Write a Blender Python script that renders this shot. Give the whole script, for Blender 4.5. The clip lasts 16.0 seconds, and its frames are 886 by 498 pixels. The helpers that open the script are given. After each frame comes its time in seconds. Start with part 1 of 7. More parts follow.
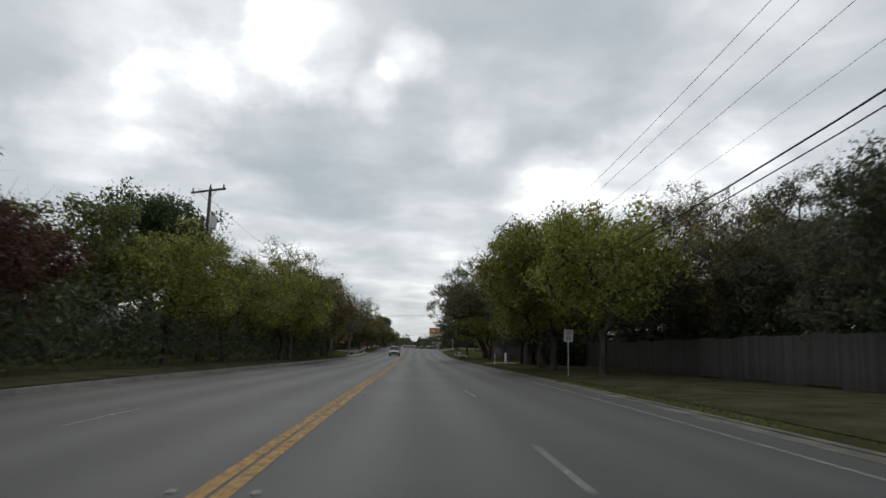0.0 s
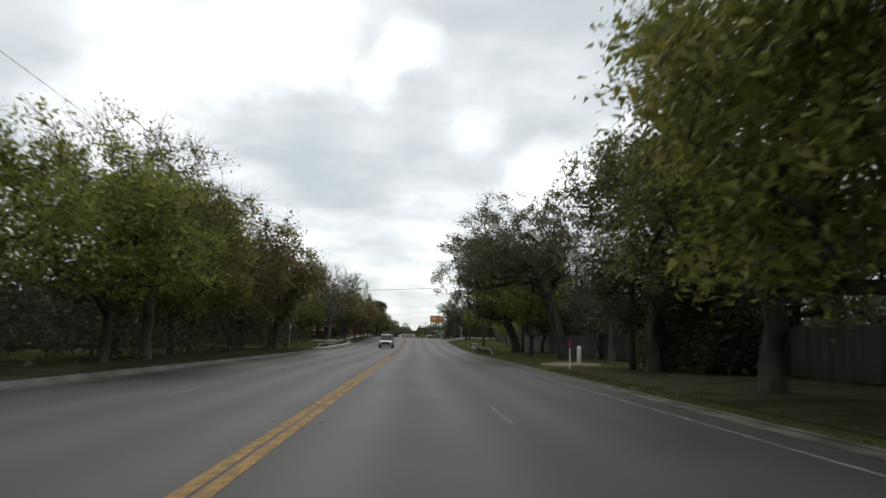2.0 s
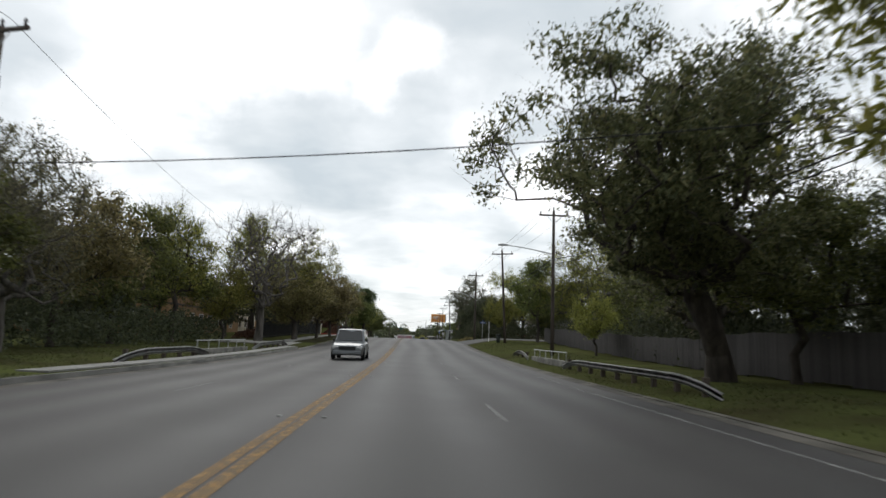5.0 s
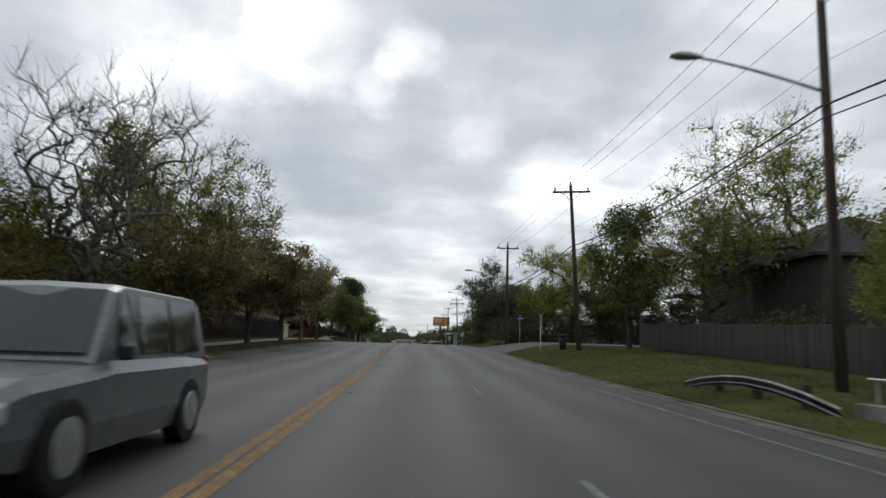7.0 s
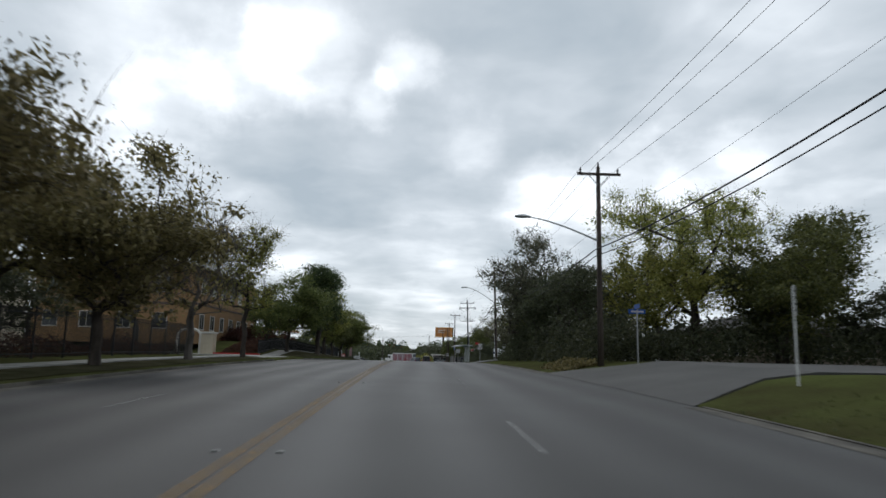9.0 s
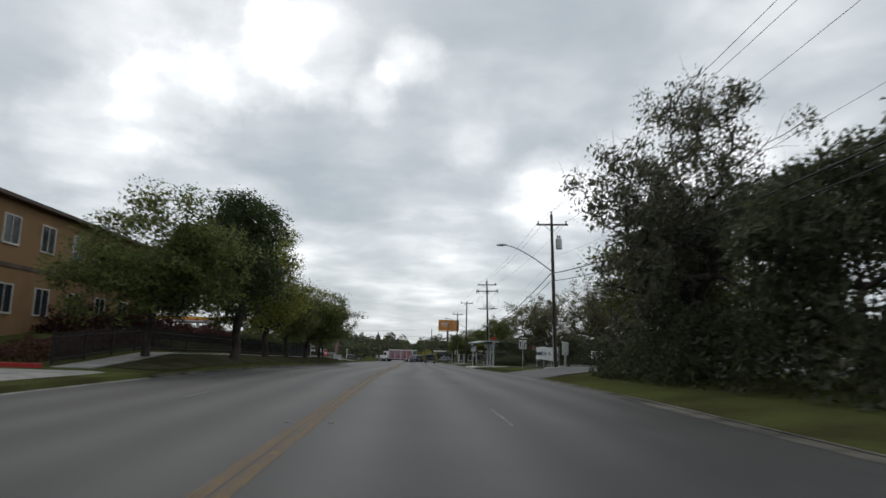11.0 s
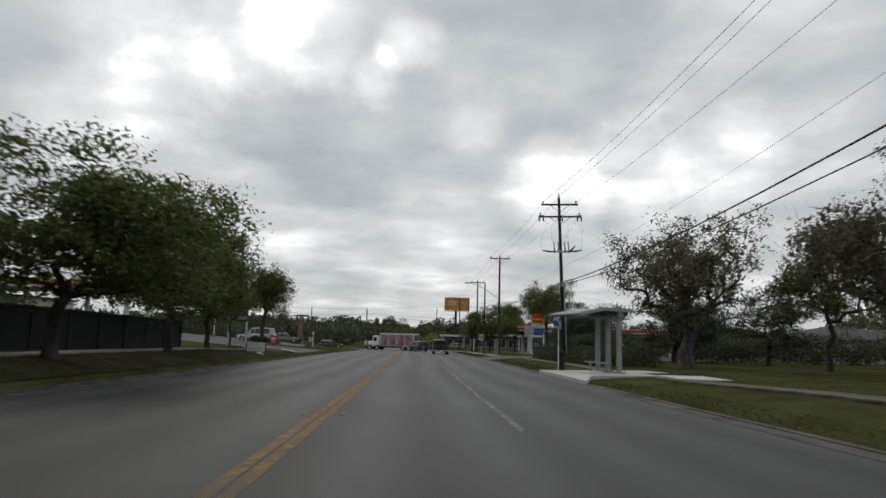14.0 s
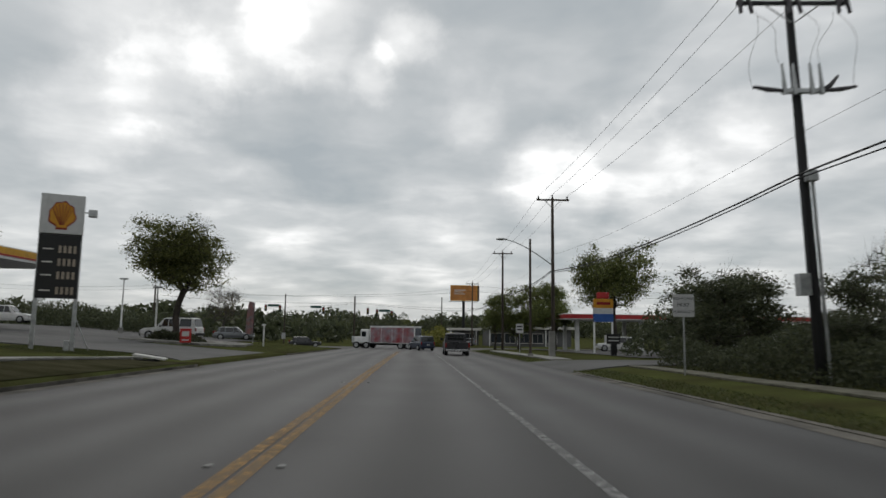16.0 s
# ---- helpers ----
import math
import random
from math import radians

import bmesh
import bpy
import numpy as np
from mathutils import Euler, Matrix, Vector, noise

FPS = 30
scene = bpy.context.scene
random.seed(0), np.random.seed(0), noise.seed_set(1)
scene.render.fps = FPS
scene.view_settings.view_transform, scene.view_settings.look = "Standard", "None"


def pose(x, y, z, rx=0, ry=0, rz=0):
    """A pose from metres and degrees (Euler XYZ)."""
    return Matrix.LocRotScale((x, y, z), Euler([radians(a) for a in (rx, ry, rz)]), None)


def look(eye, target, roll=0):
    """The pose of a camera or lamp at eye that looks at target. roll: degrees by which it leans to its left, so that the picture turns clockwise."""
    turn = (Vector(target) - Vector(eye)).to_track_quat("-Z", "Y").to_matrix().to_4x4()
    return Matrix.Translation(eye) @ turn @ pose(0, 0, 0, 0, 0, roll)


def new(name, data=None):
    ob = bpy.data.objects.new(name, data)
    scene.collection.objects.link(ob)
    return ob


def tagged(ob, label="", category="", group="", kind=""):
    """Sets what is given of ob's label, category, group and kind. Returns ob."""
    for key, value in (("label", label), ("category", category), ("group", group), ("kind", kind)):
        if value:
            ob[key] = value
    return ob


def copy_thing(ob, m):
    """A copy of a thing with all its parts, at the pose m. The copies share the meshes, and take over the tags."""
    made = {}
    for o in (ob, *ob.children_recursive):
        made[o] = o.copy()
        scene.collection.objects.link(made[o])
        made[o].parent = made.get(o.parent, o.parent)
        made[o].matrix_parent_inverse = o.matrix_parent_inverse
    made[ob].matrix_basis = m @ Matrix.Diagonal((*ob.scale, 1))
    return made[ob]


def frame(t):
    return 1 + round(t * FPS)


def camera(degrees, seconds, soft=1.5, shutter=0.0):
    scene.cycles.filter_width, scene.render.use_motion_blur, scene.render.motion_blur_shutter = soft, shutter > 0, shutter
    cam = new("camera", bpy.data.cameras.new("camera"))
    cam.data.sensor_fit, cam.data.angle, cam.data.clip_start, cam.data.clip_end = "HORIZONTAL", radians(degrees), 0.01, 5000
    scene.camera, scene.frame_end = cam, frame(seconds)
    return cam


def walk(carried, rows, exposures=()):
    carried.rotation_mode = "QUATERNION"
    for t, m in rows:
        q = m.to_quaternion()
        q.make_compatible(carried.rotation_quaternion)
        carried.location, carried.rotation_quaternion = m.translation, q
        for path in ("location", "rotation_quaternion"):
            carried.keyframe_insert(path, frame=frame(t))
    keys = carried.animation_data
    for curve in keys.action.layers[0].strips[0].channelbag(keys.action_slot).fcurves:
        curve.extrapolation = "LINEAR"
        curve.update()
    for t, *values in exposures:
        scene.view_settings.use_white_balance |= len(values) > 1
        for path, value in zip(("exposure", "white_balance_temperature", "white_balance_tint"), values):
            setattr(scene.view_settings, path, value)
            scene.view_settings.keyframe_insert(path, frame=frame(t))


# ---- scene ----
cam = camera(68.0, 16.0, soft=1.5, shutter=0.28)
# seconds, place, tilt, roll and heading of the car's camera
PATH = [
    (0.0, -0.055, -0.000, 1.300, 98.491, -1.465, -2.454),
    (0.5, -0.019, 8.035, 1.328, 97.963, -1.506, -2.547),
    (1.0, 0.004, 16.038, 1.294, 97.647, -1.529, -2.549),
    (1.5, 0.007, 24.013, 1.240, 97.595, -1.572, -2.477),
    (2.0, 0.014, 32.007, 1.184, 97.584, -1.586, -2.484),
    (2.5, 0.026, 40.018, 1.125, 97.558, -1.609, -2.470),
    (3.0, 0.041, 48.058, 1.063, 97.543, -1.636, -2.404),
    (3.5, 0.068, 56.168, 1.002, 97.594, -1.797, -2.500),
    (4.0, 0.089, 64.314, 0.957, 97.741, -1.918, -2.571),
    (4.5, 0.075, 72.389, 0.924, 97.787, -1.964, -2.731),
    (5.0, 0.008, 80.319, 0.881, 97.754, -2.026, -2.599),
    (5.5, -0.047, 88.279, 0.842, 97.730, -1.977, -2.466),
    (6.0, -0.056, 96.381, 0.811, 97.759, -1.869, -2.497),
    (6.5, -0.040, 104.525, 0.771, 97.855, -1.796, -2.525),
    (7.0, -0.015, 112.681, 0.757, 98.205, -1.752, -2.586),
    (7.5, 0.007, 120.830, 0.812, 98.712, -1.727, -2.729),
    (8.0, 0.030, 128.903, 0.885, 98.934, -1.524, -2.667),
    (8.5, 0.063, 136.714, 1.008, 99.164, -1.263, -2.566),
    (9.0, 0.062, 144.724, 1.165, 99.256, -1.317, -2.547),
    (9.5, 0.040, 152.914, 1.358, 99.414, -1.375, -2.530),
    (10.0, 0.001, 161.194, 1.581, 99.326, -1.452, -2.515),
    (10.5, -0.042, 169.505, 1.741, 99.006, -1.524, -2.520),
    (11.0, -0.079, 177.801, 1.858, 98.769, -1.598, -2.551),
    (11.5, -0.093, 186.006, 1.942, 98.419, -1.684, -2.575),
    (12.0, -0.059, 193.995, 1.965, 98.286, -1.426, -2.607),
    (12.5, 0.042, 201.676, 1.970, 97.996, -1.281, -2.577),
    (13.0, 0.072, 209.294, 1.951, 97.724, -1.329, -2.596),
    (13.5, -0.012, 217.279, 1.853, 97.525, -1.478, -2.547),
    (14.0, -0.120, 225.360, 1.719, 97.429, -1.458, -2.501),
    (14.5, -0.218, 233.402, 1.587, 97.402, -1.357, -2.501),
    (15.0, -0.271, 241.143, 1.448, 97.174, -1.095, -2.382),
    (15.5, -0.236, 248.524, 1.345, 97.186, -1.007, -2.279),
    (16.0, -0.084, 255.397, 1.270, 97.047, -0.775, -2.386),
]
EXPOSURES = [(0.0, 0.0, 6450, 10), (1.0, 0.04, 6450, 10), (1.5, 0.16, 6500, 10), (2.2, 0.48, 6550, 10), (3.0, 0.6, 6550, 10), (4.2, 0.6, 6550, 10), (5.0, 0.5, 6500, 10), (7.5, 0.07, 6300, 10), (9.0, 0.08, 6120, 9), (11.5, 0.02, 6450, 10), (13.0, -0.03, 6550, 10), (16.0, -0.15, 6600, 10)]
walk(cam, [(t, pose(*p)) for t, *p in PATH], EXPOSURES)

# ---- world and sun: a bright broken overcast ----
world = bpy.data.worlds.new("overcast_sky")
scene.world = world
world.use_nodes = True
wt = world.node_tree
wt.nodes.clear()


def wnode(kind):
    return wt.nodes.new(kind)


def wmath(op, a, b=None, clamp=False):
    n = wnode("ShaderNodeMath")
    n.operation, n.use_clamp = op, clamp
    for i, v in enumerate((a, b)):
        if v is None:
            continue
        if isinstance(v, (int, float)):
            n.inputs[i].default_value = v
        else:
            wt.links.new(v, n.inputs[i])
    return n.outputs[0]


def direction(az, el):
    """Unit vector: az degrees to the right of the road's heading, el degrees up."""
    a, e = radians(az), radians(el)
    return (math.sin(a) * math.cos(e), math.cos(a) * math.cos(e), math.sin(e))


SUN_AZ, SUN_EL = -14, 48
coord = wnode("ShaderNodeTexCoord").outputs["Generated"]
sep = wnode("ShaderNodeSeparateXYZ")
wt.links.new(coord, sep.inputs[0])
den = wmath("ADD", wmath("MAXIMUM", sep.outputs[2], 0.0), 0.15)
comb = wnode("ShaderNodeCombineXYZ")
wt.links.new(wmath("DIVIDE", sep.outputs[0], den), comb.inputs[0])
wt.links.new(wmath("DIVIDE", sep.outputs[1], den), comb.inputs[1])


def cloud_noise(scale, detail, rough, offset):
    mp = wnode("ShaderNodeMapping")
    mp.inputs["Location"].default_value = offset
    wt.links.new(comb.outputs[0], mp.inputs["Vector"])
    n = wnode("ShaderNodeTexNoise")
    n.inputs["Scale"].default_value = scale
    n.inputs["Detail"].default_value = detail
    n.inputs["Roughness"].default_value = rough
    n.inputs["Distortion"].default_value = 0.25
    wt.links.new(mp.outputs[0], n.inputs["Vector"])
    return n.outputs[0]


big = cloud_noise(1.5, 4.0, 0.5, (0.3, 1.1, 0))
fine = cloud_noise(3.3, 6.0, 0.5, (4.2, 0.6, 0))
mixed = wmath("ADD", wmath("MULTIPLY", big, 0.62), wmath("MULTIPLY", fine, 0.40))


def ragged(scale, detail, amount, source):
    """The direction, pushed about by a noise, so that cloud edges come out ragged."""
    n = wnode("ShaderNodeTexNoise")
    n.inputs["Scale"].default_value, n.inputs["Detail"].default_value, n.inputs["Roughness"].default_value = scale, detail, 0.62
    wt.links.new(coord, n.inputs["Vector"])
    sub, scl, add = wnode("ShaderNodeVectorMath"), wnode("ShaderNodeVectorMath"), wnode("ShaderNodeVectorMath")
    sub.operation, scl.operation, add.operation = "SUBTRACT", "SCALE", "ADD"
    wt.links.new(n.outputs["Color"], sub.inputs[0])
    sub.inputs[1].default_value = (0.5, 0.5, 0.5)
    wt.links.new(sub.outputs[0], scl.inputs[0])
    scl.inputs["Scale"].default_value = amount
    wt.links.new(source, add.inputs[0])
    wt.links.new(scl.outputs[0], add.inputs[1])
    unit = wnode("ShaderNodeVectorMath")
    unit.operation = "NORMALIZE"
    wt.links.new(add.outputs[0], unit.inputs[0])
    return unit.outputs[0]


wavy = ragged(7.0, 5.0, 0.13, coord)


def thin_place(az, el, width, amount):
    """A thin, bright place in the cloud deck."""
    d = wnode("ShaderNodeVectorMath")
    d.operation = "DOT_PRODUCT"
    wt.links.new(wavy, d.inputs[0])
    d.inputs[1].default_value = direction(az, el)
    k = wmath("DIVIDE", wmath("SUBTRACT", d.outputs["Value"], math.cos(radians(width))), 1 - math.cos(radians(width)), True)
    return wmath("MULTIPLY", wmath("MULTIPLY", wmath("MULTIPLY", k, k), wmath("SUBTRACT", 3.0, wmath("MULTIPLY", k, 2.0))), amount)


total = mixed
for az, el, width, amount in ((-11, 26, 6, 0.16), (-15.5, 23, 6, 0.16), (-21, 20, 6, 0.17), (-26.5, 17, 6, 0.16), (-28, 28, 6, 0.10), (-1, 24, 4, 0.17), (-4, 21.5, 3.4, 0.15), (5, 18.5, 4, 0.10),
                              (12, 12.5, 5.5, 0.19), (18.5, 14, 6, 0.19), (26, 14.5, 6, 0.15), (2, 8, 5, 0.06), (-13, 9, 6, 0.09), (4, 5, 5, 0.05),
                              (11, 26, 12, -0.07), (-13, 15, 8, -0.09), (-5, 15, 7, -0.07), (-33, 22, 8, -0.05), (24, 22, 9, -0.02), (4, 12, 6, -0.04)):
    total = wmath("ADD", total, thin_place(az, el, width, amount))
ramp = wnode("ShaderNodeValToRGB")
wt.links.new(total, ramp.inputs[0])
ramp.color_ramp.elements[0].position, ramp.color_ramp.elements[0].color = 0.30, (0.45, 0.50, 0.53, 1)
ramp.color_ramp.elements[1].position, ramp.color_ramp.elements[1].color = 0.84, (1.55, 1.56, 1.56, 1)
for pos, col in ((0.42, (0.55, 0.59, 0.61, 1)), (0.54, (0.69, 0.72, 0.735, 1)), (0.67, (0.93, 0.95, 0.955, 1))):
    ramp.color_ramp.elements.new(pos).color = col
nish = wnode("ShaderNodeTexSky")
nish.sky_type, nish.sun_disc = "NISHITA", False
nish.sun_elevation, nish.sun_rotation = radians(SUN_EL), radians(SUN_AZ)
dim = wnode("ShaderNodeVectorMath")
dim.operation = "SCALE"
wt.links.new(nish.outputs[0], dim.inputs[0])
dim.inputs["Scale"].default_value = 0.07
mix = wnode("ShaderNodeMix")
mix.data_type = "RGBA"
mix.inputs[0].default_value = 0.9
wt.links.new(dim.outputs[0], mix.inputs[6])
wt.links.new(ramp.outputs[0], mix.inputs[7])
back = wnode("ShaderNodeBackground")
back.inputs[1].default_value = 1.0
wt.links.new(mix.outputs[2], back.inputs[0])
wt.links.new(back.outputs[0], wnode("ShaderNodeOutputWorld").inputs[0])

sun = new("sun", bpy.data.lights.new("sun", "SUN"))
sun.data.energy, sun.data.angle, sun.data.color = 0.6, radians(25), (1.0, 0.96, 0.9)
sun.matrix_world = look((0, 0, 50), tuple(Vector((0, 0, 50)) - Vector(direction(SUN_AZ, SUN_EL))))

# ---- materials ----


def material(name, base, rough=0.8, metal=0.0, vary=0.15, scale=1.5, grain=30.0, bump=0.1, second=None, spec=0.3, island=0.0, obj=0.0, coords="Object", stretch=(1, 1, 1)):
    """A procedural surface: base colour broken up at two scales, with a fine relief."""
    m = bpy.data.materials.new(name)
    m.use_nodes = True
    nt = m.node_tree
    b = nt.nodes["Principled BSDF"]
    b.inputs["Metallic"].default_value = metal
    b.inputs["Specular IOR Level"].default_value = spec
    tc = nt.nodes.new("ShaderNodeTexCoord")
    mp = nt.nodes.new("ShaderNodeMapping")
    mp.inputs["Scale"].default_value = stretch
    nt.links.new(tc.outputs[coords], mp.inputs[0])
    n1, n2 = nt.nodes.new("ShaderNodeTexNoise"), nt.nodes.new("ShaderNodeTexNoise")
    for n, s, d in ((n1, scale, 4), (n2, grain, 3)):
        n.inputs["Scale"].default_value, n.inputs["Detail"].default_value = s, d
        nt.links.new(mp.outputs[0], n.inputs["Vector"])
    cr = nt.nodes.new("ShaderNodeValToRGB")
    nt.links.new(n1.outputs[0], cr.inputs[0])
    lo = second or tuple(c * (1 - 1.6 * vary) for c in base)
    hi = tuple(min(1, c * (1 + vary)) for c in base)
    cr.color_ramp.elements[0].position, cr.color_ramp.elements[1].position = 0.33, 0.66
    cr.color_ramp.elements[0].color, cr.color_ramp.elements[1].color = (*lo, 1), (*hi, 1)
    g = nt.nodes.new("ShaderNodeMix")
    g.data_type, g.blend_type = "RGBA", "MULTIPLY"
    g.inputs[0].default_value = 0.5
    nt.links.new(cr.outputs[0], g.inputs[6])
    gr = nt.nodes.new("ShaderNodeValToRGB")
    gr.color_ramp.elements[0].position, gr.color_ramp.elements[1].position = 0.3, 0.7
    gr.color_ramp.elements[0].color, gr.color_ramp.elements[1].color = (0.62, 0.62, 0.62, 1), (1.25, 1.25, 1.25, 1)
    nt.links.new(n2.outputs[0], gr.inputs[0])
    nt.links.new(gr.outputs[0], g.inputs[7])
    out = g.outputs[2]
    if island or obj:
        hsv = nt.nodes.new("ShaderNodeHueSaturation")
        src = nt.nodes.new("ShaderNodeNewGeometry").outputs["Random Per Island"] if island else nt.nodes.new("ShaderNodeObjectInfo").outputs["Random"]
        mr = nt.nodes.new("ShaderNodeMapRange")
        mr.inputs["To Min"].default_value, mr.inputs["To Max"].default_value = 1 - (island or obj), 1 + (island or obj)
        nt.links.new(src, mr.inputs[0])
        nt.links.new(mr.outputs[0], hsv.inputs["Value"])
        nt.links.new(out, hsv.inputs["Color"])
        out = hsv.outputs[0]
    nt.links.new(out, b.inputs["Base Color"])
    rr = nt.nodes.new("ShaderNodeMapRange")
    rr.inputs["To Min"].default_value, rr.inputs["To Max"].default_value = max(0.02, rough - 0.1), min(1, rough + 0.1)
    nt.links.new(n1.outputs[0], rr.inputs[0])
    nt.links.new(rr.outputs[0], b.inputs["Roughness"])
    if bump:
        bp = nt.nodes.new("ShaderNodeBump")
        bp.inputs["Strength"].default_value, bp.inputs["Distance"].default_value = bump, 0.02
        nt.links.new(n2.outputs[0], bp.inputs["Height"])
        nt.links.new(bp.outputs[0], b.inputs["Normal"])
    return m


def leaf_material(name, dark, light, tip=None):
    """Leaves that let some light through, each of its own shade between dark and light."""
    m = bpy.data.materials.new(name)
    m.use_nodes = True
    nt = m.node_tree
    nt.nodes.clear()
    geo = nt.nodes.new("ShaderNodeNewGeometry")
    info = nt.nodes.new("ShaderNodeObjectInfo")
    cr = nt.nodes.new("ShaderNodeValToRGB")
    cr.color_ramp.elements[0].color, cr.color_ramp.elements[1].color = (*dark, 1), (*light, 1)
    if tip:
        cr.color_ramp.elements[1].position = 0.8
        cr.color_ramp.elements.new(1.0).color = (*tip, 1)
    nt.links.new(geo.outputs["Random Per Island"], cr.inputs[0])
    hsv = nt.nodes.new("ShaderNodeHueSaturation")
    for src, a, b, where in ((info.outputs["Random"], 0.8, 1.2, "Value"), (info.outputs["Random"], 0.488, 0.512, "Hue")):
        mr = nt.nodes.new("ShaderNodeMapRange")
        mr.inputs["To Min"].default_value, mr.inputs["To Max"].default_value = a, b
        nt.links.new(src, mr.inputs[0])
        nt.links.new(mr.outputs[0], hsv.inputs[where])
    nt.links.new(cr.outputs[0], hsv.inputs["Color"])
    p = nt.nodes.new("ShaderNodeBsdfPrincipled")
    p.inputs["Roughness"].default_value, p.inputs["Specular IOR Level"].default_value = 0.55, 0.25
    nt.links.new(hsv.outputs[0], p.inputs["Base Color"])
    tr = nt.nodes.new("ShaderNodeBsdfTranslucent")
    nt.links.new(hsv.outputs[0], tr.inputs["Color"])
    mx = nt.nodes.new("ShaderNodeMixShader")
    mx.inputs[0].default_value = 0.42
    nt.links.new(p.outputs[0], mx.inputs[1])
    nt.links.new(tr.outputs[0], mx.inputs[2])
    nt.links.new(mx.outputs[0], nt.nodes.new("ShaderNodeOutputMaterial").inputs[0])
    return m


def paint_on_road(name, base, cover):
    """Road paint worn through to the asphalt; cover: how much of it is left."""
    m = material(name, base, 0.75, vary=0.1, scale=3, grain=40)
    nt = m.node_tree
    tc, n, cr = nt.nodes.new("ShaderNodeTexCoord"), nt.nodes.new("ShaderNodeTexNoise"), nt.nodes.new("ShaderNodeValToRGB")
    n.inputs["Scale"].default_value, n.inputs["Detail"].default_value, n.inputs["Roughness"].default_value = 7.0, 9, 0.75
    nt.links.new(tc.outputs["Object"], n.inputs["Vector"])
    nt.links.new(n.outputs[0], cr.inputs[0])
    mid = 0.5 + (0.5 - cover) * 0.45
    cr.color_ramp.elements[0].position, cr.color_ramp.elements[1].position = mid - 0.16, mid + 0.16
    cr.color_ramp.elements[0].color = (0.75 * cover, 0.75 * cover, 0.75 * cover, 1)
    b = nt.nodes["Principled BSDF"]
    nt.links.new(cr.outputs[0], b.inputs["Alpha"])
    return m


def glass_material(name, tint, rough=0.05):
    m = bpy.data.materials.new(name)
    m.use_nodes = True
    b = m.node_tree.nodes["Principled BSDF"]
    b.inputs["Base Color"].default_value = (*tint, 1)
    b.inputs["Roughness"].default_value, b.inputs["Specular IOR Level"].default_value = rough, 0.6
    return m


def road_material():
    """Worn grey asphalt: wheel tracks polished paler than the oily lane middles, paving seams, patches and fine aggregate."""
    m = material("asphalt", (0.035, 0.0337, 0.0328), 0.62, vary=0.14, scale=0.3, grain=48, bump=0.22, spec=0.38)
    nt = m.node_tree
    b = nt.nodes["Principled BSDF"]
    src = b.inputs["Base Color"].links[0].from_socket
    rough = b.inputs["Roughness"].links[0].from_socket
    tc = nt.nodes.new("ShaderNodeTexCoord")
    xyz = nt.nodes.new("ShaderNodeSeparateXYZ")
    nt.links.new(tc.outputs["Object"], xyz.inputs[0])

    def calc(op, a, c=None, clamp=False):
        n = nt.nodes.new("ShaderNodeMath")
        n.operation, n.use_clamp = op, clamp
        for i, v in enumerate((a, c)):
            if isinstance(v, (int, float)):
                n.inputs[i].default_value = v
            elif v is not None:
                nt.links.new(v, n.inputs[i])
        return n.outputs[0]

    def streaks(sx, sy, detail):
        mp = nt.nodes.new("ShaderNodeMapping")
        mp.inputs["Scale"].default_value = (sx, sy, 1)
        nt.links.new(tc.outputs["Object"], mp.inputs[0])
        n = nt.nodes.new("ShaderNodeTexNoise")
        n.inputs["Scale"].default_value, n.inputs["Detail"].default_value = 1.0, detail
        nt.links.new(mp.outputs[0], n.inputs["Vector"])
        return n.outputs[0]

    # two wheel tracks in each 3.45 m lane, wandering a little along the road
    wander = calc("MULTIPLY", calc("SUBTRACT", streaks(0.12, 0.03, 2), 0.5), 2.0)
    phase = calc("MULTIPLY", calc("ADD", calc("ADD", xyz.outputs[0], 0.05), wander), 4 * math.pi / 3.45)
    tracks = calc("MULTIPLY", calc("COSINE", calc("ADD", phase, math.pi)), 0.055)
    lanes = calc("MULTIPLY", calc("SUBTRACT", streaks(1.3, 0.016, 5), 0.5), 0.42)
    tar = calc("MULTIPLY", calc("SUBTRACT", streaks(0.45, 0.22, 6), 0.5), 0.7)
    shade = calc("ADD", calc("ADD", calc("ADD", 1.0, tracks), lanes), tar)
    comb_ = nt.nodes.new("ShaderNodeCombineXYZ")
    for k in range(3):
        nt.links.new(shade, comb_.inputs[k])
    g = nt.nodes.new("ShaderNodeMix")
    g.data_type, g.blend_type = "RGBA", "MULTIPLY"
    g.inputs[0].default_value = 1.0
    nt.links.new(src, g.inputs[6])
    nt.links.new(comb_.outputs[0], g.inputs[7])
    nt.links.new(g.outputs[2], b.inputs["Base Color"])
    nt.links.new(calc("SUBTRACT", rough, calc("MULTIPLY", tracks, 0.7)), b.inputs["Roughness"])
    return m


ASPHALT = road_material()
LOT = material("lot_asphalt", (0.088, 0.087, 0.085), 0.85, vary=0.2, scale=0.25, grain=40)
SIDE_STREET = material("old_asphalt", (0.08, 0.078, 0.075), 0.85, vary=0.18, scale=0.3, grain=40)
CONCRETE = material("concrete", (0.24, 0.235, 0.22), 0.85, vary=0.2, scale=0.9, grain=25, obj=0.08)
# dry earth and litter, with the shade under the trees mixed into the colour
DRY_SHADED_VERGE = material("dry_shaded_verge", (0.046, 0.043, 0.027), 1.0, vary=0.4, scale=0.8, grain=16, bump=0.5, second=(0.034, 0.034, 0.018), spec=0.0)
OLD_CONCRETE = material("dirty_old_concrete", (0.105, 0.097, 0.083), 0.9, vary=0.35, scale=0.9, grain=22)
REFLECTOR = material("dusty_reflector", (0.24, 0.24, 0.23), 0.6, vary=0.15)
